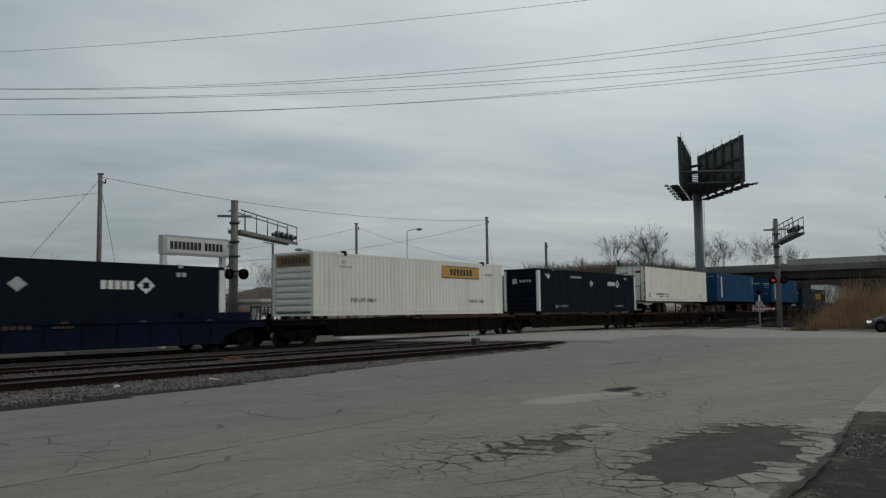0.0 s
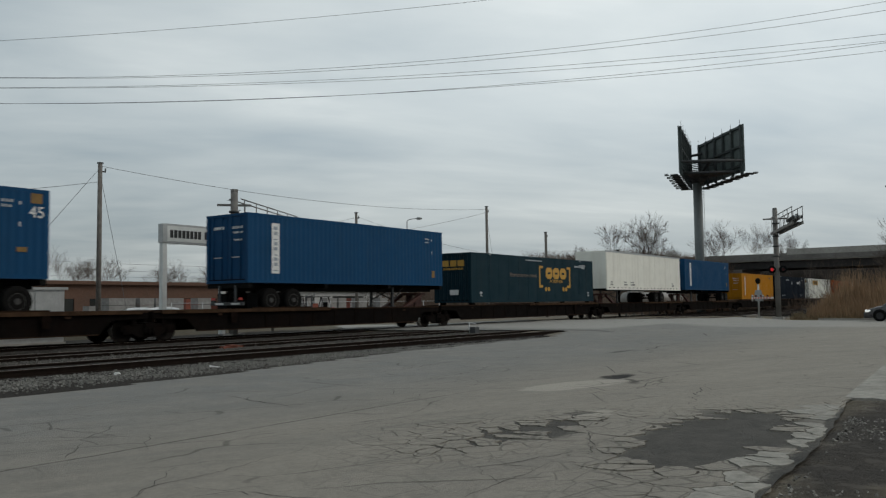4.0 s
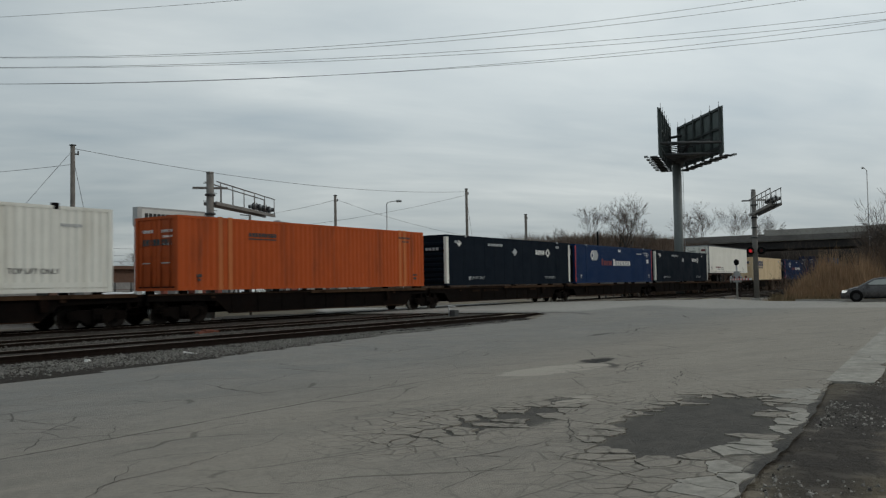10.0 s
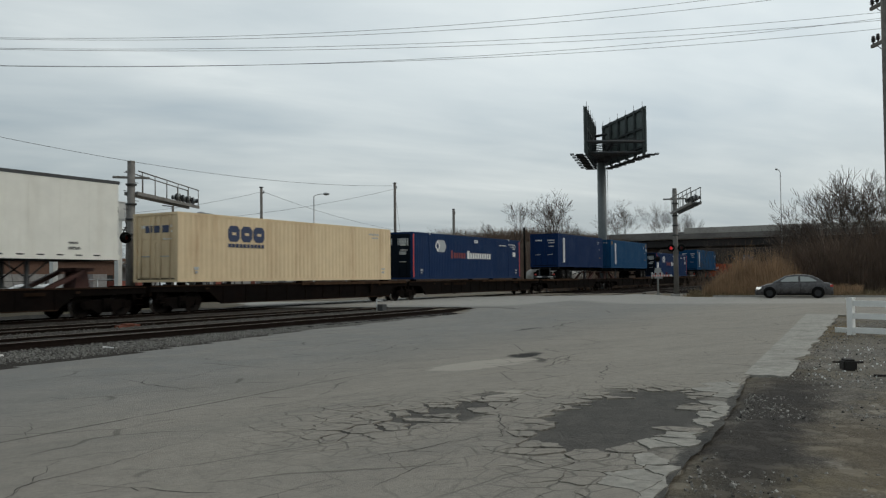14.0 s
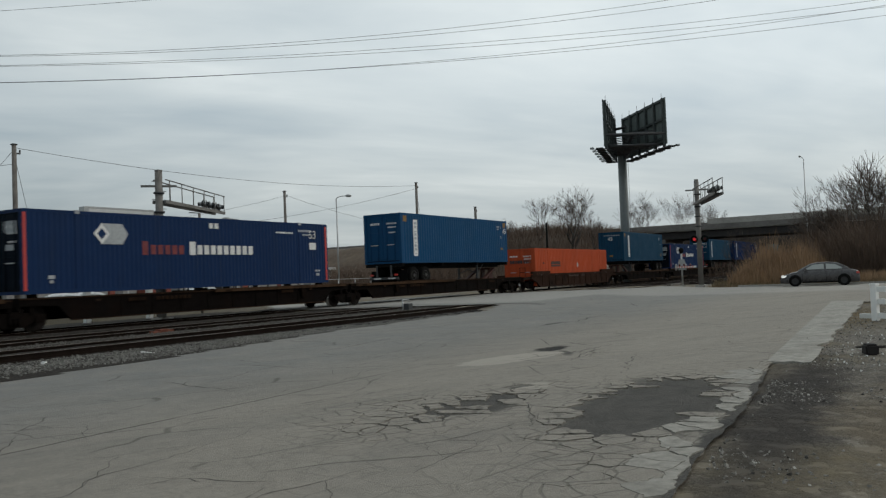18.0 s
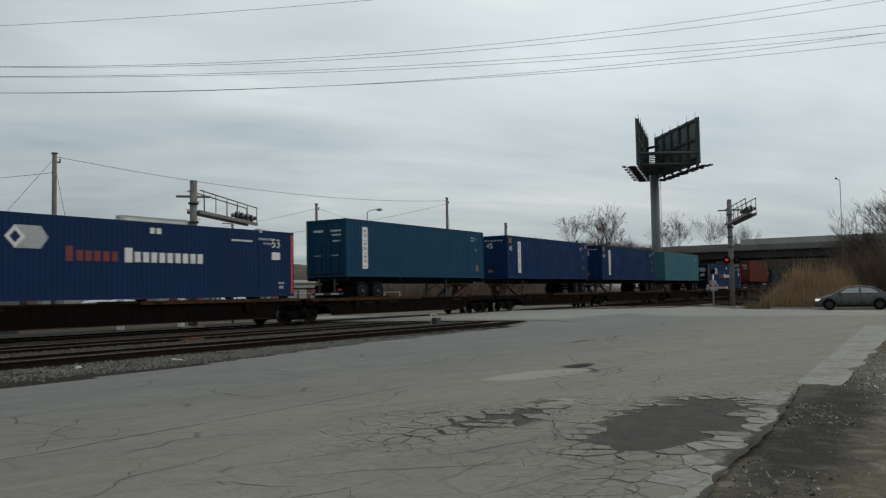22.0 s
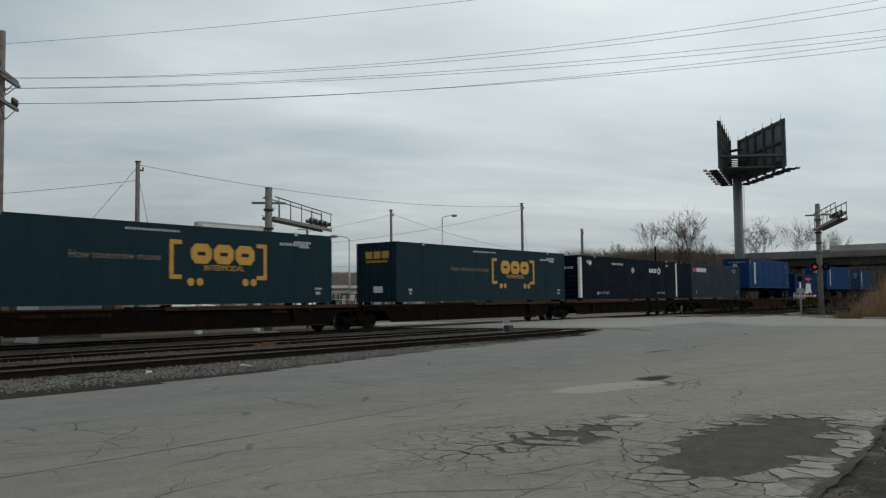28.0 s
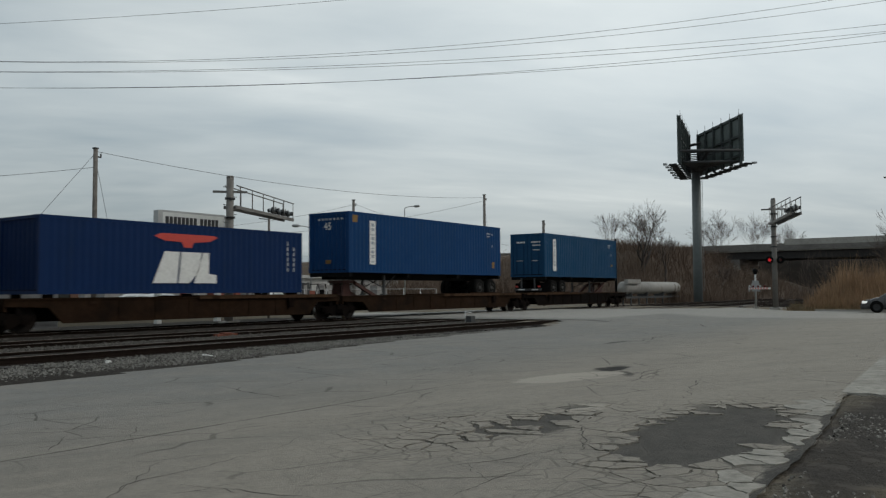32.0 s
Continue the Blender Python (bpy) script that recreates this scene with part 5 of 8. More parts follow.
def spine_car(L, x_left, x_right, trucks, paintm, load, rear_left=False, hitch=True, shared=(False, False), run_left=False):
    """A skeletal intermodal car: deep side sills, deck, cross bearers, hitch, trucks. x = 0 is the load's front corner."""
    ob = thing("flat_car", "grimy skeletal rail car carrying one load", "rail car", "cars of the train")
    a, b = x_left + 0.12, x_right - 0.12
    top = 1.14 if load == "box" else 1.10
    # the sill rises over the trucks: at once beside a shared one, further in beside the car's own
    (p, q), (r, w) = ((1.45, 1.95) if s_ else (3.2, 3.9) for s_ in shared)
    prof = [(a, top), (a, top - 0.26), (a + p, top - 0.30), (a + q, 0.31), (b - w, 0.31), (b - r, top - 0.30), (b, top - 0.26), (b, top)]
    for y0, y1 in ((0.10, 0.16), (BOX_W - 0.16, BOX_W - 0.10)):
        bm = bmesh.new()
        prism(bm, prof, y0, y1)
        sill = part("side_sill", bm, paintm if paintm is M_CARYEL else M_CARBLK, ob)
        if y0 < 1:
            fl = bmesh.new()
            bx(fl, a, b, 0.06, 0.11, top - 0.05, top + 0.004)
            bx(fl, a + q, b - w, 0.07, 0.11, 0.31, 0.35)
            part("sill_flange", fl, M_CARYEL if paintm is M_CARYEL else M_FLANGE, sill, "rubbed rusty top edge")
            st = bmesh.new()
            n = int((b - a - 8) / 1.3)
            for i in range(n + 1):
                x = a + 4.0 + i * (b - a - 8) / max(1, n)
                bx(st, x, x + 0.04, 0.075, 0.105, 0.35, top - 0.05)
            part("stiffener", st, paintm, sill, kind="stuff")
            marks = [(a + 4.3, a + 5.1, top - 0.26, top - 0.14), (b - 5.2, b - 4.4, top - 0.26, top - 0.14)] + bars(a + 5.6, a + 7.4, top - 0.27, 0.14, 8)
            if random.random() < 0.5:
                decal(ob, "stencil", M_CARYEL, marks, "", 0.02)
            decal(ob, "reflector", M_FLANGE, [(a + 2.9, a + 3.1, top - 0.2, top - 0.12), (b - 3.2, b - 3.0, top - 0.2, top - 0.12)], "", 0.02)
    half = (b - a) * 0.52
    for y0, y1 in ((-0.02, 0.62), (BOX_W - 0.62, BOX_W + 0.02)):
        x0, x1 = (a + 0.3, a + half) if run_left else (b - half, b - 0.3)
        run = part("runway", boxes((x0, x1, y0, y1, top + 0.005, top + 0.045), (x0, x1, y0, y0 + 0.03, top - 0.09, top + 0.005), (x0, x1, y1 - 0.03, y1, top - 0.09, top + 0.005)), M_RUNWAY, ob, "rusty brown steel wheel runway")
        xb = x0 + 0.36 * half if run_left else x1 - 0.36 * half
        part("bracket", boxes((xb - 0.13, xb + 0.13, y0 - 0.015, y0 + 0.05, top - 0.50, top - 0.09), (xb - 0.17, xb + 0.17, y0 - 0.03, y0 + 0.08, top - 0.28, top - 0.16)), M_CARRUST, run)
        part("tie_down", boxes((x0 + 0.6, x0 + 0.95, y0 - 0.012, y0, top - 0.08, top + 0.0)), M_CARYEL, run, "faded yellow strap")
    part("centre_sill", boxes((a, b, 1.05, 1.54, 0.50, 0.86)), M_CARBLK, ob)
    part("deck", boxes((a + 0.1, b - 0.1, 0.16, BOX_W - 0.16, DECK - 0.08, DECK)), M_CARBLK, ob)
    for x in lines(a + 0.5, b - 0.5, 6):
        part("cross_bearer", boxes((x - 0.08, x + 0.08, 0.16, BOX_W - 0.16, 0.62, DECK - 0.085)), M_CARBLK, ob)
    for x in (a, b - 0.12):
        part("end_sill", boxes((x, x + 0.12, 0.16, BOX_W - 0.16, 0.72, top)), paintm, ob)
    for (x, s), joined in zip(((a, -1), (b, 1)), shared):
        if joined:
            continue
        part("coupler", boxes((min(x, x + s * 0.5), max(x, x + s * 0.5), 1.17, 1.41, 0.70, 0.95)), M_CARBLK, ob)
        g = bmesh.new()
        xx = x - s * 0.25
        for y in (0.04,):
            tube(g, (xx, y, top - 0.3), (xx, y, top - 0.72), 0.014, seg=5)
            tube(g, (xx - s * 0.4, y, top - 0.3), (xx - s * 0.4, y, top - 0.72), 0.014, seg=5)
            for z in (top - 0.45, top - 0.68):
                tube(g, (xx, y, z), (xx - s * 0.4, y, z), 0.014, seg=5)
        part("step_iron", g, M_CARRUST, ob)
    if load == "box":
        for x in (0.35, L - 0.55):
            for y in (0.16, BOX_W - 0.42):
                part("pedestal", boxes((x, x + 0.25, y, y + 0.26, DECK, BOX_Z - 0.002)), M_CARRUST, ob)
        part("guide", boxes((L * 0.5 - 0.2, L * 0.5 + 0.2, 0.16, 0.3, DECK, BOX_Z - 0.01)), M_CARRUST, ob)
    elif hitch:
        xh = L - 0.9 if rear_left else 0.9
        s = -1 if rear_left else 1
        h = bmesh.new()
        zt = HIGH_Z - 0.36
        prism(h, [(xh - 0.35, DECK), (xh + 0.35, DECK), (xh + 0.22, zt - 0.14), (xh - 0.22, zt - 0.14)], 0.95, 1.05)
        prism(h, [(xh - 0.35, DECK), (xh + 0.35, DECK), (xh + 0.22, zt - 0.14), (xh - 0.22, zt - 0.14)], BOX_W - 1.05, BOX_W - 0.95)
        bx(h, xh - 0.4, xh + 0.4, 0.8, BOX_W - 0.8, zt - 0.14, zt)
        prism(h, [(xh + s * 0.2, zt - 0.2), (xh + s * 0.2, zt - 0.05), (xh + s * 1.9, DECK + 0.1), (xh + s * 1.7, DECK)], 0.55, 0.72)
        prism(h, [(xh + s * 0.2, zt - 0.2), (xh + s * 0.2, zt - 0.05), (xh + s * 1.9, DECK + 0.1), (xh + s * 1.7, DECK)], BOX_W - 0.72, BOX_W - 0.55)
        part("trailer_hitch", h, M_HITCH, ob, "rusty red trailer hitch")
        wx = 2.0 if rear_left else L - 1.6
        part("wheel_guide", boxes((wx - 1.7, wx + 1.7, 0.03, 0.10, top - 0.02, top + 0.10)), M_CARYEL, ob, "yellowed wheel guide")
    for xc in trucks:
        truck(ob, xc)
    return ob


def well_car(L, x_left, x_right, trucks, paintm, label):
    """A well car: deep tub sides between raised end platforms."""
    ob = thing("well_car", label, "rail car", "cars of the train")
    a, b = x_left + 0.12, x_right - 0.12
    for ya, yb in ((-0.16, -0.04), (BOX_W + 0.04, BOX_W + 0.16)):
        bm = bmesh.new()
        prism(bm, [(a + 1.2, 1.22), (a + 1.2, 0.9), (-0.1, 0.62), (0.35, 0.28), (L - 0.35, 0.28), (L + 0.1, 0.62), (b - 1.2, 0.9), (b - 1.2, 1.22)], ya, yb)
        s = part("tub_side", bm, paintm, ob)
        if ya < 0:
            part("top_chord", boxes((a + 1.2, b - 1.2, ya - 0.06, ya, 1.10, 1.26)), paintm, s)
            st = bmesh.new()
            for i in range(12):
                x = 0.8 + i * (L - 1.6) / 11
                bx(st, x, x + 0.05, ya - 0.04, ya, 0.32, 1.10)
            part("stiffener", st, paintm, s, kind="stuff")
            for xa, xb in ((a + 1.2, 2.35), (L - 2.1, b - 1.2)):
                part("end_rise", boxes((xa, xb, ya - 0.065, yb - 0.01, 1.262, 1.46)), paintm, s, "raised end of the tub side")
            part("bottom_chord", boxes((0.3, L - 0.3, ya - 0.05, ya, 0.26, 0.36)), paintm, s)
    part("floor", boxes((0.1, L - 0.1, -0.04, BOX_W + 0.04, 0.24, 0.32)), M_CARBLK, ob)
    part("end_platform", boxes((a, 0.0, 0.0, BOX_W, 0.86, 1.04), (a, a + 0.15, 0.0, BOX_W, 0.7, 1.05)), paintm, ob)
    part("end_platform", boxes((L, b, 0.0, BOX_W, 0.86, 1.04), (b - 0.15, b, 0.0, BOX_W, 0.7, 1.05)), paintm, ob)
    for x, s in ((a, -1), (b, 1)):
        part("coupler", boxes((min(x, x + s * 0.5), max(x, x + s * 0.5), 1.17, 1.41, 0.70, 0.95)), M_CARBLK, ob)
        g = bmesh.new()
        for yy in (-0.1, 0.35):
            tube(g, (x - s * 0.15, yy, 1.04), (x - s * 0.15, yy, 1.75), 0.018, seg=5)
        tube(g, (x - s * 0.15, -0.1, 1.74), (x - s * 0.15, 0.35, 1.74), 0.018, seg=5)
        tube(g, (x - s * 0.15, -0.1, 1.4), (x - s * 0.15, 0.35, 1.4), 0.018, seg=5)
        part("hand_rail", g, M_CARYEL, ob)
    decal(ob, "stencil", M_FADED, bars(6.2, 8.4, 0.96, 0.12, 9) + bars(9.0, 9.8, 0.97, 0.08, 5), "", -0.225)
    decal(ob, "reflector", M_FADED, [(x, x + 0.25, 1.13, 1.20) for x in lines(0.5, L - 1, 5)], "", -0.225)
    for xc in trucks:
        truck(ob, xc)
    return ob


# kind of load, x of its front corner at the start, length
FT53, FT45, FT40 = 16.15, 13.72, 12.19
CONSIST = [
    ("navy_well", 5.63, FT53), ("white_r", 26.77, FT53), ("navy", 47.45, FT53), ("trailer_rear", 65.79, 16.0), ("front_blue_numbered", 85.14, FT45),
    ("rear_blue", 107.28, FT45), ("green", 123.85, FT53), ("trailer_nose", 142.47, FT53), ("front_blue", 159.91, FT45), ("yellow", 178.45, FT45),
    ("navy", 194.29, FT53), ("white", 212.51, FT53), ("orange", 231.43, FT53), ("navy", 249.81, FT53), ("blue53", 266.87, FT53),
    ("navy", 283.85, FT53), ("trailer_rear", 300.75, 16.0), ("beige", 319.62, FT53), ("blue53", 338.29, FT53), ("rear_blue2", 362.69, FT40),
    ("front_blue_numbered", 377.61, FT45), ("blue53", 395.79, FT53), ("rear_blue_numbered", 418.7, FT45), ("orange_well", 437.16, FT53), ("front_teal", 458.62, FT45),
    ("blue53", 475.41, FT53), ("rear_teal", 495.34, FT45), ("front_royal", 512.31, FT45), ("front_royal", 529.15, FT45), ("front_pale", 546.15, FT40),
    ("blue53", 562.5, FT53), ("rear_brown", 584.3, FT40), ("green", 599.66, FT53), ("green", 620.09, FT53), ("navy", 638.29, FT53),
    ("slate", 657.62, FT40), ("front_mid", 672.75, FT45), ("wing", 688.74, FT40 - 0.35), ("front_mid", 703.67, FT45), ("rear_faded", 723.02, FT40 - 0.5),
]
# shared trucks between the units of articulated cars: the joint's place along the train
SHARED = {1: 44.73, 2: 63.3, 4: 102.79, 5: 120.86, 6: 141.24, 7: 159.49, 8: 176.77, 9: 193.92, 10: 211.15, 12: 248.17, 13: 265.13, 14: 282.24, 15: 299.58, 17: 337.84, 18: 358.56, 20: 395.56, 21: 413.79, 24: 474.93, 25: 492.33, 27: 528.68, 28: 545.89, 29: 560.42, 30: 580.01, 32: 617.78, 33: 635.91, 35: 672.05, 36: 687.58, 37: 703.23, 38: 720.2}


ROAD_BOX = {
    "front_blue": (M_BLUE, "blue corrugated container with white name strip on a chassis", "front", 1.35, 1),
    "front_blue_numbered": (M_BLUE, "blue corrugated container with white strip and large number", "front", 1.35, 3),
    "rear_blue_numbered": (M_BLUE, "blue container with closed doors and a large white number", "doors", 1.3, 3),
    "rear_blue": (M_BLUE, "blue corrugated container with closed doors on a chassis", "doors", 1.3, 1),
    "rear_blue2": (M_BLUE2, "blue container with closed doors and white strip on a chassis", "doors", 1.2, None),
    "front_teal": (M_TEAL, "faded teal corrugated container with white name strip", "front", 1.35, 1),
    "rear_teal": (M_TEAL, "faded teal corrugated container with closed doors", "doors", 1.3, 1),
    "rear_faded": (M_FADEBLUE, "faded blue container with closed doors and white strip", "doors", 1.2, None),
    "front_royal": (M_BLUE2, "royal blue corrugated container with white name strip", "front", 1.5, 2),
    "front_mid": (M_BLUE3, "mid-blue corrugated container with white name strip", "front", 1.5, 1),
    "front_pale": (M_SKYTEAL, "pale teal corrugated container on a chassis", "front", None, None),
    "rear_brown": (M_BROWN, "red-brown corrugated container with closed doors", "doors", None, None),
}


def build_train():
    rng = random.Random(11)
    ends = []
    for i, (k, u, L) in enumerate(CONSIST):
        x0 = (CONSIST[i - 1][1] + CONSIST[i - 1][2] + u) / 2 if i else u - 3.0
        x1 = (u + L + CONSIST[i + 1][1]) / 2 if i + 1 < len(CONSIST) else u + L + 2.2
        ends.append((SHARED.get(i - 1, x0), SHARED.get(i, x1)))
    for i, (k, u, L) in enumerate(CONSIST):
        x0, x1 = ends[i][0] - u, ends[i][1] - u
        trucks = [] if i - 1 in SHARED else [x0 + 1.85]
        trucks.append(x1 if i in SHARED else x1 - 1.85)
        paintm = rng.choice((M_CARBLK, M_CARRUST, M_CARRUST)) if i > 16 else rng.choice((M_CARBLK, M_CARRUST))
        if i in (36, 37, 38):
            paintm = M_CARYEL
        load = "road" if k in ROAD_BOX or k.startswith("trailer") else "box"
        rear = k.startswith("rear") or k == "trailer_rear"
        if k.endswith("_well"):
            car = well_car(L, x0, x1, trucks, M_CARBLUE if i == 0 else M_WELL, "dull blue well car holding one container low" if i == 0 else "rusty brown well car holding one container low")
        else:
            car = spine_car(L, x0, x1, trucks, paintm, load, rear, shared=(i - 1 in SHARED, i in SHARED), run_left=rear if load == "road" else i in (14, 34))
        MOVERS.append((car, u, FACE_Y, 0.0))
        z = WELL_Z if k.endswith("_well") else BOX_Z
        if k in ROAD_BOX:
            pm, lab, end, stripe, num = ROAD_BOX[k]
            box = plain_box(L, pm, lab, end, stripe, 0.28, num)
            MOVERS.append((chassis(L, rear), u, FACE_Y, DECK))
            z = HIGH_Z
        elif k.startswith("trailer"):
            box, z = white_trailer(L, rear), DECK
        elif k.startswith("navy"):
            box = navy_box(L)
        elif k.startswith("white"):
            box = white_box(L, 9.9 if k == "white_r" else 2.85)
        else:
            box = {"green": green_box, "yellow": yellow_box, "orange": orange_box, "orange_well": lambda L_: orange_box(L_, M_ORANGE2), "blue53": blue53_box, "beige": beige_box, "slate": slate_box, "wing": wing_box}[k](L)
        MOVERS.append((box, u, FACE_Y, z))


build_train()

# ---------------------------------------------------------------- poles, wires, signs
M_BBRIB = mat("dark_green_billboard_rib", (0.045, 0.056, 0.054), 0.7, 0, 0.25, 2, (0.025, 0.03, 0.03), 0.6, 0.5)
M_BBGREEN = mat("dark_green_billboard_back", (0.110, 0.135, 0.130), 0.7, 0, 0.25, 2, (0.035, 0.042, 0.041), 0.6, 0.5)
M_BBPOLE = mat("grey_green_pole_paint", (0.155, 0.175, 0.175), 0.6, 0, 0.12, 3, (0.09, 0.085, 0.08), 0.5, 0.5, streak=True)
M_SIGNW = mat("sign_face_white", (0.62, 0.63, 0.61), 0.5, 0, 0.08, 4, (0.3, 0.3, 0.28), 0.4, 1.2)
M_ALU = mat("dull_aluminium", (0.30, 0.31, 0.31), 0.5, 0.5, 0.15, 5, (0.1, 0.1, 0.1), 0.5, 1)
M_RED = mat("red_signal_glass", (0.5, 0.01, 0.01), 0.3, emit=(1.0, 0.03, 0.04), emit_s=0.35)
M_REDOFF = mat("dark_red_glass", (0.10, 0.006, 0.006), 0.25)
M_INSUL = mat("brown_insulator", (0.018, 0.012, 0.012), 0.3)
M_CONC = mat("weathered_concrete", (0.34, 0.325, 0.295), 0.9, 0, 0.15, 3, (0.11, 0.10, 0.09), 0.6, 0.25, 0.2, 20)
M_FASCIA = mat("darkened_stained_concrete", (0.16, 0.15, 0.137), 0.9, 0, 0.2, 3, (0.05, 0.046, 0.042), 0.7, 0.25)
# girder colour darkened to put in the shade under the deck
M_GIRDER = mat("deck_shade_girder_steel", (0.026, 0.024, 0.023), 0.8, 0, 0.2, 3, (0.02, 0.02, 0.02), 0.6, 0.4)
M_VINYL = mat("white_vinyl", (0.78, 0.78, 0.76), 0.4, 0, 0.05, 4, (0.4, 0.38, 0.34), 0.3, 1.5)
M_BRICK = mat("brown_brick_wall", (0.115, 0.062, 0.042), 0.9, 0, 0.2, 6, (0.06, 0.04, 0.03), 0.5, 0.4)
M_ROOFW = mat("pale_roof_sheet", (0.42, 0.42, 0.41), 0.7, 0, 0.12, 2, (0.2, 0.2, 0.19), 0.5, 0.3)
M_CARGREY = mat("dark_grey_car_paint", (0.060, 0.056, 0.057), 0.28, 0.0, 0.05, 6, (0.10, 0.095, 0.09), 0.25, 1.5)
M_CARWHITE = mat("white_car_paint", (0.62, 0.63, 0.64), 0.3, 0, 0.04, 6)
M_LAMP = mat("headlamp_glass", (0.75, 0.77, 0.78), 0.15, emit=(1.0, 0.98, 0.9), emit_s=0.45)
M_MACHRED = mat("red_machine_paint", (0.33, 0.035, 0.025), 0.5, 0, 0.15, 5, GRIME, 0.5, 1.2)


def pole(x, y, top, r0, r1, label, arms=(), z0=None):
    """A round wooden pole set in the ground, with crossarms and insulators as given."""
    z0 = ground_z(x, y) - 0.05 if z0 is None else z0
    ob = thing("utility_pole", label, "utility pole", "utility poles", at=pose(x, y, z0))
    b = bmesh.new()
    tube(b, (0, 0, 0), (0, 0, top - z0), r0, r1, 12)
    part("shaft", b, M_WOOD, ob)
    return ob


def crossarm(ob, z, half, yaw, ins):
    """A crossarm through the pole at height z; ins: places along it that carry insulators."""
    m = Matrix.Rotation(radians(yaw), 4, "Z")
    b = bmesh.new()
    bx(b, -half, half, 0.10, 0.20, z - 0.06, z + 0.06, m)
    arm = part("crossarm", b, M_WOOD, ob)
    for s in (-1, 1):
        b = bmesh.new()
        tube(b, m @ Vector((s * 0.75 * half, 0.2, z - 0.05)), m @ Vector((0, 0.16, z - 0.62)), 0.018, seg=5)
        part("brace", b, M_DKSTEEL, arm)
    for a in ins:
        b = bmesh.new()
        lathe(b, [(0.03, 0.0), (0.03, 0.08), (0.09, 0.10), (0.05, 0.15), (0.09, 0.18), (0.05, 0.23), (0.07, 0.28), (0.03, 0.31)], m @ Vector((a, 0.15, z + 0.06)), "z", 10)
        part("insulator", b, M_INSUL, arm)
    return arm


def wire(p0, p1, sag, r, label, n=28, group="overhead wires"):
    """A hanging wire between two places, as a slim curve."""
    cu = bpy.data.curves.new("overhead_wire", "CURVE")
    cu.dimensions, cu.bevel_depth, cu.bevel_resolution = "3D", r, 1
    sp = cu.splines.new("POLY")
    sp.points.add(n)
    for i in range(n + 1):
        t = i / n
        p = Vector(p0).lerp(Vector(p1), t)
        sp.points[i].co = (p.x, p.y, p.z - 4 * sag * t * (1 - t), 1)
    cu.materials.append(M_CABLE)
    return tagged(new("overhead_wire", cu), label, "wire", group)


P1, P2, P0 = (14.12, 31.0), (33.6, 0.35), (2.0, 62.0)
YAW12 = math.degrees(math.atan2(P2[1] - P1[1], P2[0] - P1[0])) - 90


def build_power_line():
    a = pole(*P1, 11.35, 0.16, 0.11, "tall grey wooden utility pole with two crossarms")
    z0 = ground_z(*P1) - 0.05
    crossarm(a, 9.75 - z0, 1.25, YAW12 + 15, (0.75, 0.95, 1.15))
    crossarm(a, 9.60 - z0, 1.25, YAW12 + 12, (1.05,))
    crossarm(a, 8.70 - z0, 1.25, YAW12 + 14, (-1.15, -0.95, -0.75, 0.7, 0.9, 1.1))
    b = pole(*P2, 13.9, 0.17, 0.12, "tall wooden utility pole beside the street")
    z2 = ground_z(*P2) - 0.05
    crossarm(b, 11.1 - z2, 1.1, YAW12, (-1.0, -0.7, 0.7, 1.0))
    crossarm(b, 9.7 - z2, 1.1, YAW12, (-1.0, -0.7, 0.7, 1.0))
    pole(*P0, 11.5, 0.16, 0.11, "tall grey wooden utility pole")
    d = Vector((math.cos(radians(YAW12)), math.sin(radians(YAW12)), 0))
    for off, end, za, zb, sag in ((0.0, 0.0, 10.87, 13.72, 0.49), (0.95, 0.75, 9.36, 11.80, 1.0), (1.15, 0.95, 9.30, 11.39, 0.96), (0.75, 0.35, 9.03, 10.55, 0.63), (0.95, 0.55, 8.97, 10.21, 0.60), (0.9, 0.9, 8.45, 10.22, 0.81), (1.1, 1.05, 8.38, 9.80, 0.64)):
        r = 0.0065
        pa = Vector((*P1, za)) + d * off
        pb = Vector((*P2, zb)) + d * end
        wire(pa, pb, sag, r, "thin grey power wire strung across the tracks")
        wire(Vector((*P0, za)) + d * off, pa, 0.9, r, "thin grey power wire strung behind the tracks")


build_power_line()


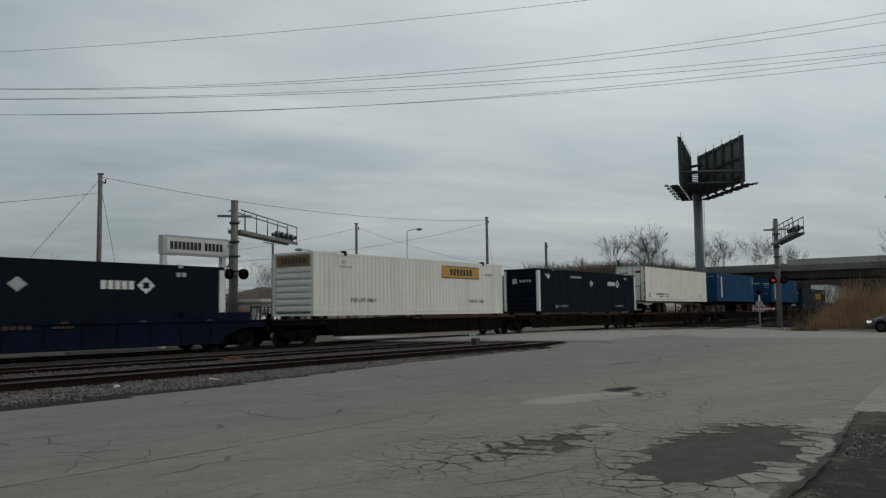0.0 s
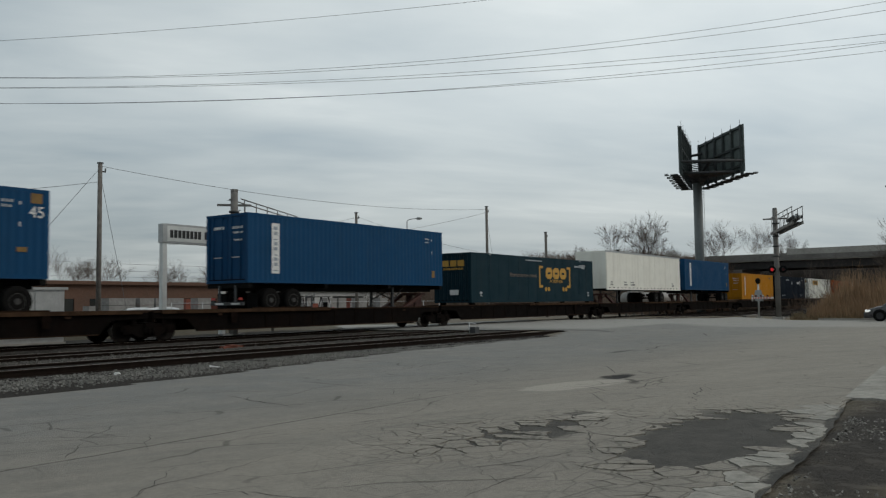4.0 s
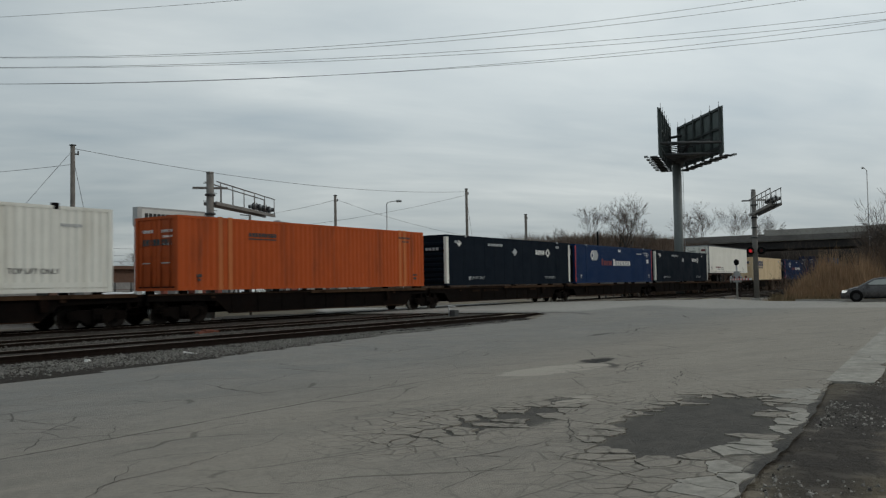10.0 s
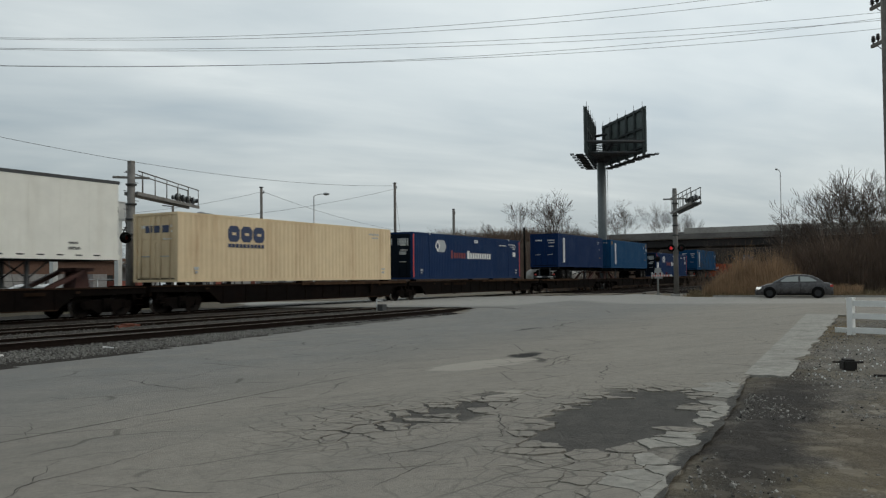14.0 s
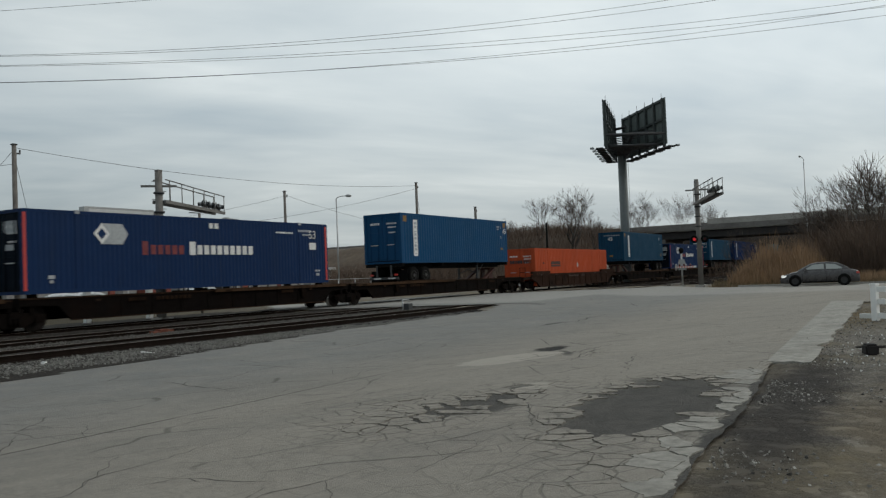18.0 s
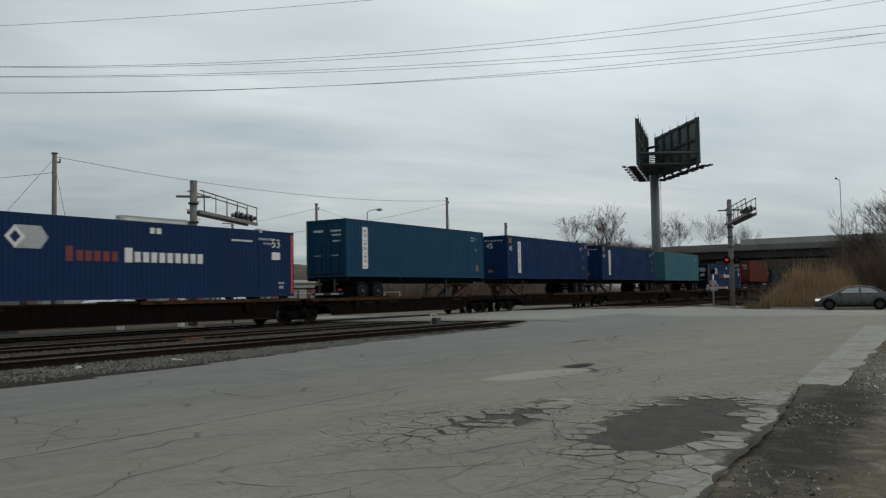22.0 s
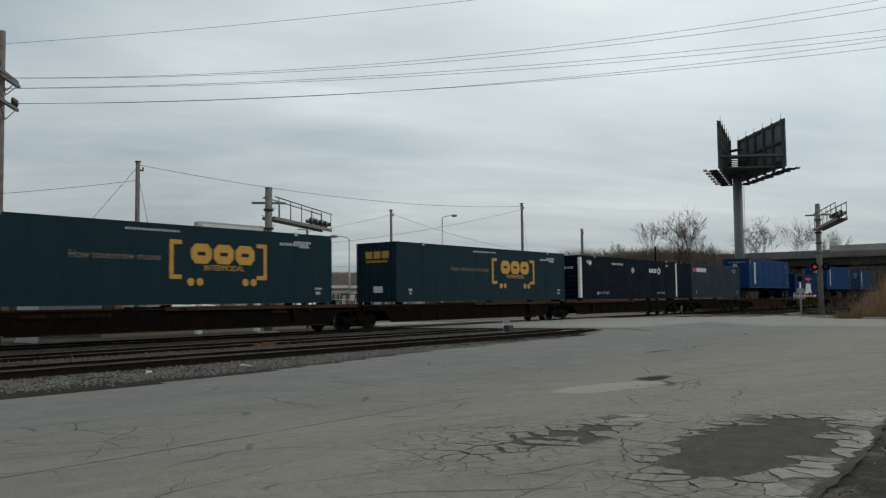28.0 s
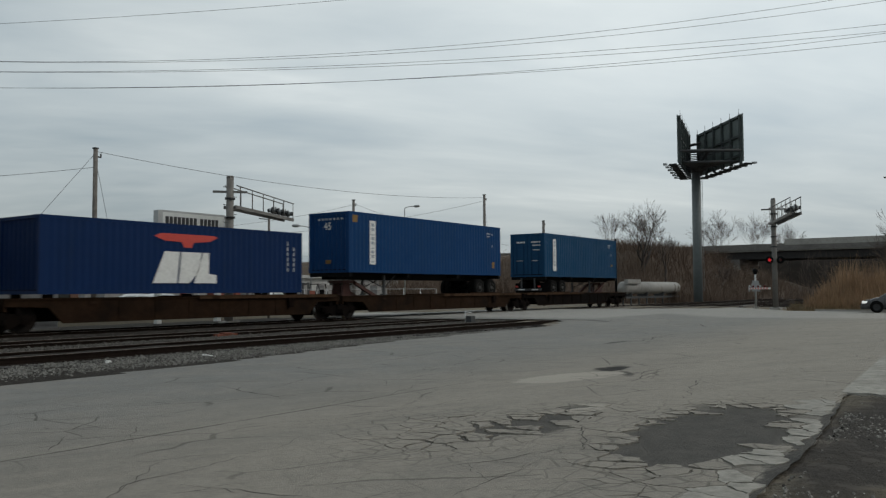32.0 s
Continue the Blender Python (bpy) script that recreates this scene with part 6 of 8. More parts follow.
def build_far_poles():
    """The line of older poles behind the tracks, with its slack wires."""
    tops = [((27.1, 42.8), 9.46, 0.15), ((55.9, 48.7), 9.4, 0.14), ((67.4, 42.2), 10.45, 0.15), ((79.5, 42.3), 8.75, 0.17)]
    for (x, y), z, r in tops:
        ob = pole(x, y, z, r, r * 0.8, "weathered grey wooden utility pole behind the tracks")
        z0 = ground_z(x, y) - 0.05
        part("bracket", boxes((0.05, 0.35, -0.03, 0.03, z - z0 - 0.5, z - z0 - 0.42), (0.3, 0.36, -0.03, 0.03, z - z0 - 0.45, z - z0 - 0.25)), M_DKSTEEL, ob)
        part("pole_cap", boxes((-0.13, 0.13, -0.13, 0.13, z - z0 - 0.02, z - z0 + 0.05)), M_DKSTEEL, ob)
    g = "overhead wires"
    w = "slack black telephone wire behind the tracks"
    wire((27.1, 42.8, 9.3), (67.4, 42.2, 10.2), 0.8, 0.014, w)
    wire((67.4, 42.2, 9.9), (40.0, 47.0, 5.2), 0.5, 0.013, w)
    wire((55.9, 48.7, 9.1), (75.0, 44.0, 6.0), 0.5, 0.012, w)
    wire((55.9, 48.7, 9.0), (38.0, 52.0, 5.8), 0.4, 0.012, w)
    wire((27.1, 42.8, 8.4), (8.0, 50.0, 6.0), 0.4, 0.013, w)
    wire((27.1, 42.8, 9.2), (19.5, 43.5, -0.2), 0.0, 0.012, "taut steel guy wire of a pole")
    wire((27.1, 42.8, 8.9), (29.0, 42.5, -0.2), 0.0, 0.012, "taut steel guy wire of a pole")
    wire((67.4, 42.2, 9.6), (69.5, 42.0, -0.3), 0.0, 0.012, "taut steel guy wire of a pole")
    for z in (4.2, 4.7, 5.3):
        wire((0.0, 58.0, z), (80.0, 66.0, z + 0.2), 0.5, 0.013, w)
    # a short pole near the mast, and a street lamp
    b = pole(33.9, 36.0, 5.55, 0.08, 0.07, "short dark pole behind the crossing mast")
    part("arm", boxes((-0.75, 0.0, -0.03, 0.03, 5.75, 5.80)), M_DKSTEEL, b)
    c = pole(30.1, 35.2, 5.3, 0.11, 0.10, "short grey post with a crosspiece")
    part("crosspiece", boxes((-0.4, 0.4, -0.05, 0.05, 4.2, 4.27)), M_DKSTEEL, c)
    # the upright post near the far switch, dark
    post = pole(68.5, 29.35, 5.77, 0.10, 0.09, "thin dark post beside the tracks")
    for ch in post.children:
        ch.data.materials.clear()
        ch.data.materials.append(M_BLACK)


build_far_poles()


def street_lamp(x, y, top, arm, yaw, label):
    ob = thing("street_lamp", label, "street lamp", "street lamps", at=pose(x, y, ground_z(x, y), 0, 0, yaw))
    h = top - ground_z(x, y)
    b = bmesh.new()
    tube(b, (0, 0, 0), (0, 0, h - 0.35), 0.11, 0.07, 10)
    part("post", b, M_STEEL, ob)
    b = bmesh.new()
    prev = Vector((0, 0, h - 0.35))
    for i in range(1, 7):
        t = i / 6
        q = Vector((arm * (1 - math.cos(t * math.pi / 2)), 0, h - 0.35 + 0.35 * math.sin(t * math.pi / 2)))
        tube(b, prev, q, 0.05, seg=6)
        prev = q
    part("arm", b, M_STEEL, ob)
    b = bmesh.new()
    lathe(b, [(0.06, 0.0), (0.15, 0.12), (0.17, 0.35), (0.12, 0.62), (0.05, 0.72)], (arm - 0.1, 0, h), "x", 10)
    part("lantern", b, M_ALU, ob)
    return ob


street_lamp(78.4, 60.3, 11.4, 1.2, -53, "grey steel street lamp with a curved arm")
street_lamp(140.0, 16.2, 17.7, 1.6, 170, "tall grey steel highway lamp beyond the overpass")
street_lamp(57.6, 55.5, 7.55, 1.2, 134, "grey steel street lamp with a curved arm")


def yard_sign():
    """A long white name board with a dark edge on two posts."""
    y = 33.5
    ob = thing("name_sign", "long white name board with dark lettering blocks on posts", "sign", at=pose(0, y, 0))
    # the board faces the camera side, turned slightly
    part("board", boxes((24.75, 28.45, 0.0, 0.12, 4.40, 5.14)), M_SIGNW, ob)
    part("border", boxes((24.66, 28.52, 0.02, 0.30, 5.14, 5.24), (24.66, 28.52, 0.02, 0.30, 4.30, 4.40), (28.45, 28.53, 0.02, 0.30, 4.40, 5.14)), M_STEEL, ob, "grey sheet-metal edge")
    part("side_box", boxes((24.50, 24.75, -0.02, 0.34, 4.32, 5.22)), M_STEEL, ob)
    x = 24.92
    for i, w in enumerate((8, 5)):
        for j in range(w):
            part("letter_block", boxes((x, x + 0.18, -0.012, 0.0, 4.57, 4.95)), M_MARKK, ob)
            x += 0.235
        x += 0.16
    part("post", boxes((24.55, 24.80, 0.05, 0.30, ground_z(24, y) - 0.1, 4.32)), M_SIGNW, ob)
    part("post", boxes((28.10, 28.35, 0.05, 0.30, ground_z(28, y) - 0.1, 4.32)), M_SIGNW, ob)
    b = bmesh.new()
    tube(b, (28.5, 0.2, 4.85), (28.75, 0.2, 4.1), 0.03, seg=6)
    tube(b, (28.75, 0.2, 4.1), (28.4, 0.2, 3.5), 0.03, seg=6)
    part("conduit", b, M_DKSTEEL, ob)


yard_sign()


def flasher(parent, x, y, z, m, lit=False, r=0.26, shell=None):
    """A round crossing light: black disc with hood and red lens, facing -y in its own space."""
    b = bmesh.new()
    c = m @ Vector((x, y, z))
    n = (m.to_3x3() @ Vector((0, -1, 0))).normalized()
    tube(b, c + n * 0.02, c - n * 0.03, r, seg=18)
    tube(b, c + n * 0.28, c + n * 0.02, r * 0.5, r * 0.6, seg=12, caps=False)
    f = part("flasher", b, shell or M_BLACK, parent, "weathered grey hooded crossing light" if shell else "black hooded crossing light")
    b = bmesh.new()
    tube(b, c - n * 0.03, c - n * 0.22, 0.16, 0.09, seg=12)
    part("lamp_housing", b, M_ALU, f)
    b = bmesh.new()
    tube(b, c + n * 0.05, c + n * 0.03, r * 0.45, seg=14)
    part("lens", b, M_RED if lit else M_REDOFF, f)
    return f


def cantilever(x, y, z0, top, arm_z, arm_dir, arm_len, label, lit=None, deep=0.75):
    """A crossing cantilever: mast, walkway arm with rails, pairs of flashing lights, crossbar, cabinet."""
    ob = thing("crossing_signal", label, "crossing signal", "crossing signals", at=pose(x, y, z0))
    h = top - z0
    b = bmesh.new()
    tube(b, (0, 0, 0), (0, 0, h), 0.19, 0.17, 14)
    part("mast", b, M_MAST, ob)
    part("base", boxes((-0.35, 0.35, -0.35, 0.35, -0.1, 0.12)), M_CONC, ob)
    part("mast_cap", boxes((-0.12, 0.12, -0.12, 0.12, h, h + 0.14)), M_MAST, ob)
    for z in (h - 1.0, h - 1.9, h - 2.6, h - 3.3):
        if z > 0.5:
            b = bmesh.new()
            tube(b, (0, 0, z), (0, 0, z + 0.09), 0.25, seg=12)
            part("band", b, M_DKSTEEL, ob)
    b = bmesh.new()
    for i in range(int(h / 0.45)):
        s = 1 if i % 2 else -1
        tube(b, (s * 0.2, 0, 0.6 + i * 0.42), (s * 0.42, 0, 0.6 + i * 0.42), 0.015, seg=5)
    part("climbing_rung", b, M_DKSTEEL, ob, kind="stuff")
    a = math.degrees(math.atan2(arm_dir[1], arm_dir[0]))
    m = Matrix.Rotation(radians(a), 4, "Z")
    az = arm_z - z0
    b = bmesh.new()
    for yy in (-0.28, 0.28):
        bx(b, 0.0, arm_len, yy - 0.05, yy + 0.05, az, az + 0.16, m)
    arm = part("arm", b, M_MAST, ob, "grey walkway arm")
    b = bmesh.new()
    for i in range(int(arm_len / 0.25)):
        bx(b, i * 0.25, i * 0.25 + 0.16, -0.23, 0.23, az + 0.10, az + 0.13, m)
    part("walkway_grate", b, M_DKSTEEL, arm, kind="stuff")
    b = bmesh.new()
    for yy in (-0.30, 0.30):
        tube(b, m @ Vector((0.1, yy, az + deep + 0.12)), m @ Vector((arm_len, yy, az + deep)), 0.03, seg=6)
        for i in range(6):
            xx = 0.5 + i * (arm_len - 0.6) / 5
            tube(b, m @ Vector((xx, yy, az + 0.15)), m @ Vector((xx, yy, az + deep + 0.12 - 0.12 * xx / arm_len)), 0.022, seg=6)
    part("guard_rail", b, M_MAST, arm)
    b = bmesh.new()
    side = Matrix.Rotation(math.atan2(x, -y), 4, "Z")
    bx(b, -0.8, 0.8, -0.06, 0.06, h - 0.68, h - 0.58, side)
    part("crossbar", b, M_MAST, ob)
    for k, xx in enumerate((arm_len - 0.5, arm_len - 1.9)):
        b = bmesh.new()
        tube(b, m @ Vector((xx, 0, az + 0.1)), m @ Vector((xx, 0, az + 0.65)), 0.04, seg=6)
        tube(b, m @ Vector((xx - 0.45, 0, az + 0.42)), m @ Vector((xx + 0.45, 0, az + 0.42)), 0.035, seg=6)
        part("light_bracket", b, M_MAST, arm)
        for dx in (-0.4, 0.4):
            for s in (0, 180):
                flasher(arm, xx + dx, 0, az + 0.42, m if s == 0 else m @ Matrix.Translation((2 * (xx + dx), 0, 0)) @ Matrix.Rotation(math.pi, 4, "Z"), False, 0.20, M_DKSTEEL)
    # mast lights at eye height
    zz = 3.3 - z0
    b = bmesh.new()
    tube(b, m @ Vector((-0.55, -0.25, zz)), m @ Vector((0.55, -0.25, zz)), 0.035, seg=6)
    part("light_bracket", b, M_MAST, ob)
    flasher(ob, -0.36, -0.28, zz, LIGHT_TURN, lit)
    flasher(ob, 0.36, -0.28, zz, LIGHT_TURN)
    return ob


LIGHT_TURN = Matrix.Rotation(radians(-70), 4, "Z")
cantilever(61.0, 14.3, ground_z(61, 14.3), 7.5, 5.75, (-0.93, -0.37), 8.6, "tall grey crossing mast with walkway arm and red light", True, 1.05)
LIGHT_TURN = Matrix.Rotation(radians(-20), 4, "Z")
cantilever(26.7, 31.0, ground_z(26.7, 31), 6.72, 5.28, (0.91, 0.41), 7.6, "tall grey crossing mast with walkway arm behind the tracks", False, 1.0)


def gate_machine(x, y):
    """A crossing gate: mechanism on its post, counterweights, lowered striped arm, lamp on top."""
    z0 = ground_z(x, y)
    ob = thing("crossing_gate", "grey crossing gate with a lowered red and white arm", "crossing gate", at=pose(x, y, z0, 0, 0, -156))
    b = bmesh.new()
    tube(b, (0, 0, 0), (0, 0, 2.35), 0.065, seg=8)
    part("post", b, M_STEEL, ob)
    part("foot", boxes((-0.2, 0.2, -0.2, 0.2, -0.05, 0.05)), M_CONC, ob)
    part("housing", boxes((-0.26, 0.26, -0.22, 0.22, 1.15, 1.75), (-0.20, 0.20, -0.18, 0.18, 1.75, 1.92)), M_ALU, ob)
    for s in (-1, 1):
        b = bmesh.new()
        prism(b, [(-0.62, 1.22), (-0.40, 1.12), (0.05, 1.30), (0.05, 1.52), (-0.40, 1.60), (-0.62, 1.50)], s * 0.34 - 0.04, s * 0.34 + 0.04)
        part("counterweight", b, M_ALU, ob)
    arm = part("gate_arm", boxes((0.0, 7.6, -0.46, -0.40, 1.30, 1.42)), M_SIGNW, ob, "white gate arm with red stripes")
    for i in range(7):
        b = bmesh.new()
        prism(b, [(0.5 + i, 1.298), (0.9 + i, 1.298), (1.0 + i, 1.422), (0.6 + i, 1.422)], -0.464, -0.396)
        part("stripe", b, M_MARKR, arm)
    for x_ in (1.6, 3.4, 5.8):
        b = bmesh.new()
        tube(b, (x_, -0.48, 1.50), (x_, -0.38, 1.50), 0.07, seg=10)
        part("arm_lamp", b, M_REDOFF, arm)
    b = bmesh.new()
    lathe(b, [(0.05, 2.35), (0.16, 2.45), (0.19, 2.62), (0.14, 2.72), (0.05, 2.78)], (0, 0, 0), "z", 12)
    part("bell", b, M_BLACK, ob, "dark warning bell")


gate_machine(60.9, 15.6)


def billboard():
    """A tall V-shaped billboard seen from behind, on one steel column with catwalks and lamps."""
    x, y = 92.0, 29.75
    z0 = ground_z(x, y)
    ob = thing("billboard", "tall V-shaped billboard with dark green backs on a steel column", "billboard", at=pose(x, y, z0))
    b = bmesh.new()
    tube(b, (0, 0, 0), (0, 0, 14.4 - z0), 0.50, 0.46, 20)
    part("column", b, M_BBPOLE, ob)
    # ladder on the column
    b = bmesh.new()
    for yy in (-0.78, -0.58):
        tube(b, (-0.2, yy, 1.5), (-0.2, yy, 15.5), 0.025, seg=5)
    for i in range(40):
        tube(b, (-0.2, -0.78, 1.7 + i * 0.34), (-0.2, -0.58, 1.7 + i * 0.34), 0.015, seg=4)
    part("ladder", b, M_STEEL, ob)
    # two faces: one edge-on to the left, one broad to the right
    def face(p, q, z_lo, z_hi):
        p, q = Vector((*p, 0)) - Vector((x, y, 0)), Vector((*q, 0)) - Vector((x, y, 0))
        d = (q - p)
        L = d.length
        m = Matrix.Translation(p) @ Matrix.Rotation(math.atan2(d.y, d.x), 4, "Z")
        b = bmesh.new()
        bx(b, 0, L, -0.12, 0.0, z_lo - 0.35, z_hi, m)
        f = part("face_panel", b, M_BBGREEN, ob)
        for i in range(6):
            b = bmesh.new()
            xx = 0.25 + i * (L - 0.5) / 5
            bx(b, xx - 0.13, xx + 0.13, 0.0, 0.26, z_lo - 0.6, z_hi - 0.05, m)
            part("upright", b, M_BBRIB, f)
        for k in range(3):
            b = bmesh.new()
            zz = z_lo + 0.2 + k * (z_hi - z_lo - 0.55) / 2
            bx(b, 0, L, 0.0, 0.20, zz, zz + 0.22, m)
            part("stringer", b, M_BBRIB, f)
        b = bmesh.new()
        bx(b, -0.1, L + 0.3, -0.95, -0.2, z_lo - 0.62, z_lo - 0.54, m)
        for i in range(10):
            xx = 0.2 + i * (L - 0.4) / 9
            bx(b, xx - 0.05, xx + 0.05, -1.05, 0.3, z_lo - 0.72, z_lo - 0.60, m)
        part("catwalk", b, M_DKSTEEL, f)
        for i in range(6):
            xx = 0.5 + i * (L - 1) / 5
            b = bmesh.new()
            tube(b, m @ Vector((xx, -1.0, z_lo - 0.6)), m @ Vector((xx, -1.35, z_lo - 0.5)), 0.035, seg=5)
            arm = part("lamp_arm", b, M_DKSTEEL, f)
            b = bmesh.new()
            bx(b, xx - 0.28, xx + 0.28, -1.62, -1.27, z_lo - 0.55, z_lo - 0.38, m)
            part("lamp", b, M_ALU, arm)
        for i in range(6):
            b = bmesh.new()
            xx = 0.3 + i * (L - 0.6) / 5
            tube(b, m @ Vector((xx, 0.2, z_hi - 0.1)), m @ Vector((xx, 0.2, z_hi + 0.50)), 0.022, seg=5)
            part("lifting_post", b, M_DKSTEEL, f)
        return m, L
    za, zb = 14.9 - z0, 19.5 - z0
    face((88.0, 23.5), (97.0, 31.0), za, zb)
    face((96.5, 32.0), (84.6, 29.1), za, zb)
    # torsion tube and cross steel between the faces
    b = bmesh.new()
    tube(b, (-2.6, -1.6, 14.7 - z0), (4.0, 1.2, 14.7 - z0), 0.42, seg=14)
    tube(b, (0, 0, 14.3 - z0), (0, 0, 15.1 - z0), 0.5, seg=16)
    part("torsion_tube", b, M_DKSTEEL, ob)
    b = bmesh.new()
    for i in range(6):
        xx = -3.2 + i * 1.25
        y0, y1 = -6.0 + (xx + 4) * 0.83 + 0.4, -0.6 + (xx + 7.4) * 0.24
        bx(b, xx - 0.08, xx + 0.08, y0, y1, 14.75 - z0, 14.92 - z0)
        bx(b, xx - 0.06, xx + 0.06, y0, y1, 16.2 - z0, 16.3 - z0)
    part("cross_steel", b, M_DKSTEEL, ob, kind="stuff")
    # steel across the mouth of the V, a grated deck under it, a tie between the faces
    for p, q, r in (((-7.2, -0.7, 15.7), (-3.9, -6.1, 15.7), 0.16), ((-6.6, -0.6, 14.6), (-3.5, -5.8, 14.6), 0.14), ((-5.6, -3.2, 15.7), (0, 0, 14.5), 0.18), ((2.6, 0.2, 18.0), (3.4, 1.9, 18.0), 0.16)):
        b = bmesh.new()
        tube(b, (p[0], p[1], p[2] - z0), (q[0], q[1], q[2] - z0), r, seg=8)
        part("mouth_beam", b, M_DKSTEEL, ob)
    b = bmesh.new()
    for i in range(12):
        t0, t1 = i / 12, (i + 0.72) / 12
        lo_, hi_ = Vector((-6.6, -0.6, 0)), Vector((-3.5, -5.8, 0))
        q = [lo_ * (1 - t0), hi_ * (1 - t0), hi_ * (1 - t1), lo_ * (1 - t1)]
        v = [b.verts.new((p.x, p.y, z - z0)) for z in (14.62, 14.74) for p in q]
        for k in ((0, 1, 2, 3), (7, 6, 5, 4), (0, 4, 5, 1), (1, 5, 6, 2), (2, 6, 7, 3), (3, 7, 4, 0)):
            b.faces.new([v[j] for j in k])
    part("service_deck", b, M_DKSTEEL, ob, kind="stuff")


billboard()


def small_billboard():
    x, y = 120.0, 97.0
    z0 = ground_z(x, y)
    ob = thing("billboard", "small distant dark red billboard on a post", "billboard", at=pose(x, y, z0, 0, 0, -46))
    lo, hi = 8.4 - z0, 11.1 - z0
    part("panel", boxes((-1.62, 1.62, -0.2, 0.2, lo, hi)), mat("billboard_dark_frame", (0.03, 0.03, 0.032), 0.7), ob)
    part("poster", boxes((-1.45, 1.45, -0.23, -0.2, lo + 0.25, hi - 0.2)), mat("faded_red_poster", (0.16, 0.06, 0.06), 0.6, 0, 0.3, 0.8, (0.35, 0.33, 0.33), 0.8, 0.9), ob)
    part("post", boxes((-0.25, 0.25, -0.2, 0.2, 0, lo)), M_DKSTEEL, ob)
    part("catwalk", boxes((-1.8, 1.8, -1.0, -0.2, lo - 0.2, lo - 0.1)), M_DKSTEEL, ob)


small_billboard()


# ---------------------------------------------------------------- overpass and embankment
def overpass():
    ob = thing("overpass", "long grey concrete highway overpass on piers", "overpass", at=pose(150, 0, 0))
    part("deck", boxes((0, 14, -140, 62, 7.75, 8.35)), M_CONC, ob)
    for i, xx in enumerate(lines(0.6, 13, 5)):
        part("girder", boxes((xx, xx + 0.5, -140, 62, 6.5, 7.74)), M_GIRDER, ob)
    part("parapet", boxes((-0.12, 0.3, -140, 33.5, 8.35, 9.75)), M_CONC, ob, "pale concrete parapet")
    part("parapet", boxes((-0.10, 0.3, 33.5, 120, 8.35, 9.05)), M_FASCIA, ob)
    part("parapet_base", boxes((-0.14, 0.3, -140, 33.5, 8.35, 8.75)), M_FASCIA, ob)
    part("fascia", boxes((-0.18, 0.0, -140, 120, 7.9, 8.35)), M_FASCIA, ob)
    for yy in (42.0, 14.0, -12.0, -40.0):
        # pier caps take the darker concrete for the shade under the deck
        pr = part("pier_cap", boxes((0.4, 13.4, yy - 0.8, yy + 0.8, 5.6, 6.495)), M_FASCIA, ob)
        for xx in (1.2, 6.5, 11.5):
            b = bmesh.new()
            tube(b, (xx, yy, -0.8), (xx, yy, 5.6), 0.6, seg=14)
            part("column", b, M_CONC, pr)
    part("abutment", boxes((0.2, 13.8, 44, 62, -0.6, 6.49)), M_CONC, ob)


overpass()


def slope_z(x, y):
    """The brush-grown embankment of the highway behind the billboard."""
    g = ground_z(x, y)
    s = smooth(34.5, 47, y) * smooth(98, 116, x) * (1 - 0.25 * smooth(150, 170, x))
    low = smooth(26, 40, y) * smooth(118, 140, x)
    h = 7.4 * max(s, 0.5 * low) + 0.5 * noise.noise((x * 0.25, y * 0.25, 3)) * s
    return g - 0.06 + h


M_SCRUB = mat("dead_scrub_ground", (0.088, 0.063, 0.044), 0.95, 0, 0.4, 1.2, (0.11, 0.08, 0.05), 0.7, 0.3, 0.8, 6)
me = grid_mesh("embankment", lines(94, 165, 71), lines(26, 130, 80), slope_z)
me.materials.append(M_SCRUB)
tagged(new("embankment", me), "brown brush-grown highway embankment", "embankment", kind="structure")
# added rise, sized to hide sky under the deck, painted near-black for shade there
me = grid_mesh("backdrop", [166, 172, 178, 186, 215, 240], lines(-160, 120, 60), lambda x, y: -0.5 + (9.2 + 0.9 * noise.noise((y * 0.05, 0, 0))) * smooth(165, 185, x))
me.materials.append(mat("deck_shade_bank", (0.020, 0.016, 0.013), 0.95, 0, 0.5, 0.6, (0.008, 0.007, 0.006), 0.8, 0.2, 0.8, 2, spec=0.05))
tagged(new("backdrop", me), "near-black rise added to close the gap under the overpass", "backdrop", kind="structure")
# ---------------------------------------------------------------- trees and brush
M_BARK = mat("grey_brown_bark", (0.046, 0.037, 0.032), 0.95, 0, 0.3, 8, (0.024, 0.019, 0.016), 0.6, 2)
M_TWIG = mat("thin_bare_twigs", (0.090, 0.070, 0.058), 0.95, 0, 0.3, 3)
M_REED = mat("dry_reed", (0.310, 0.198, 0.112), 0.9, 0, 0.35, 0.9, (0.15, 0.09, 0.05), 0.6, 0.5)
M_REED2 = mat("dead_brush", (0.125, 0.086, 0.062), 0.95, 0, 0.35, 0.9, (0.060, 0.044, 0.034), 0.6, 0.4)
M_GRASS = mat("dead_grass", (0.185, 0.135, 0.072), 0.95, 0, 0.35, 1.5, (0.08, 0.06, 0.04), 0.6, 0.6)


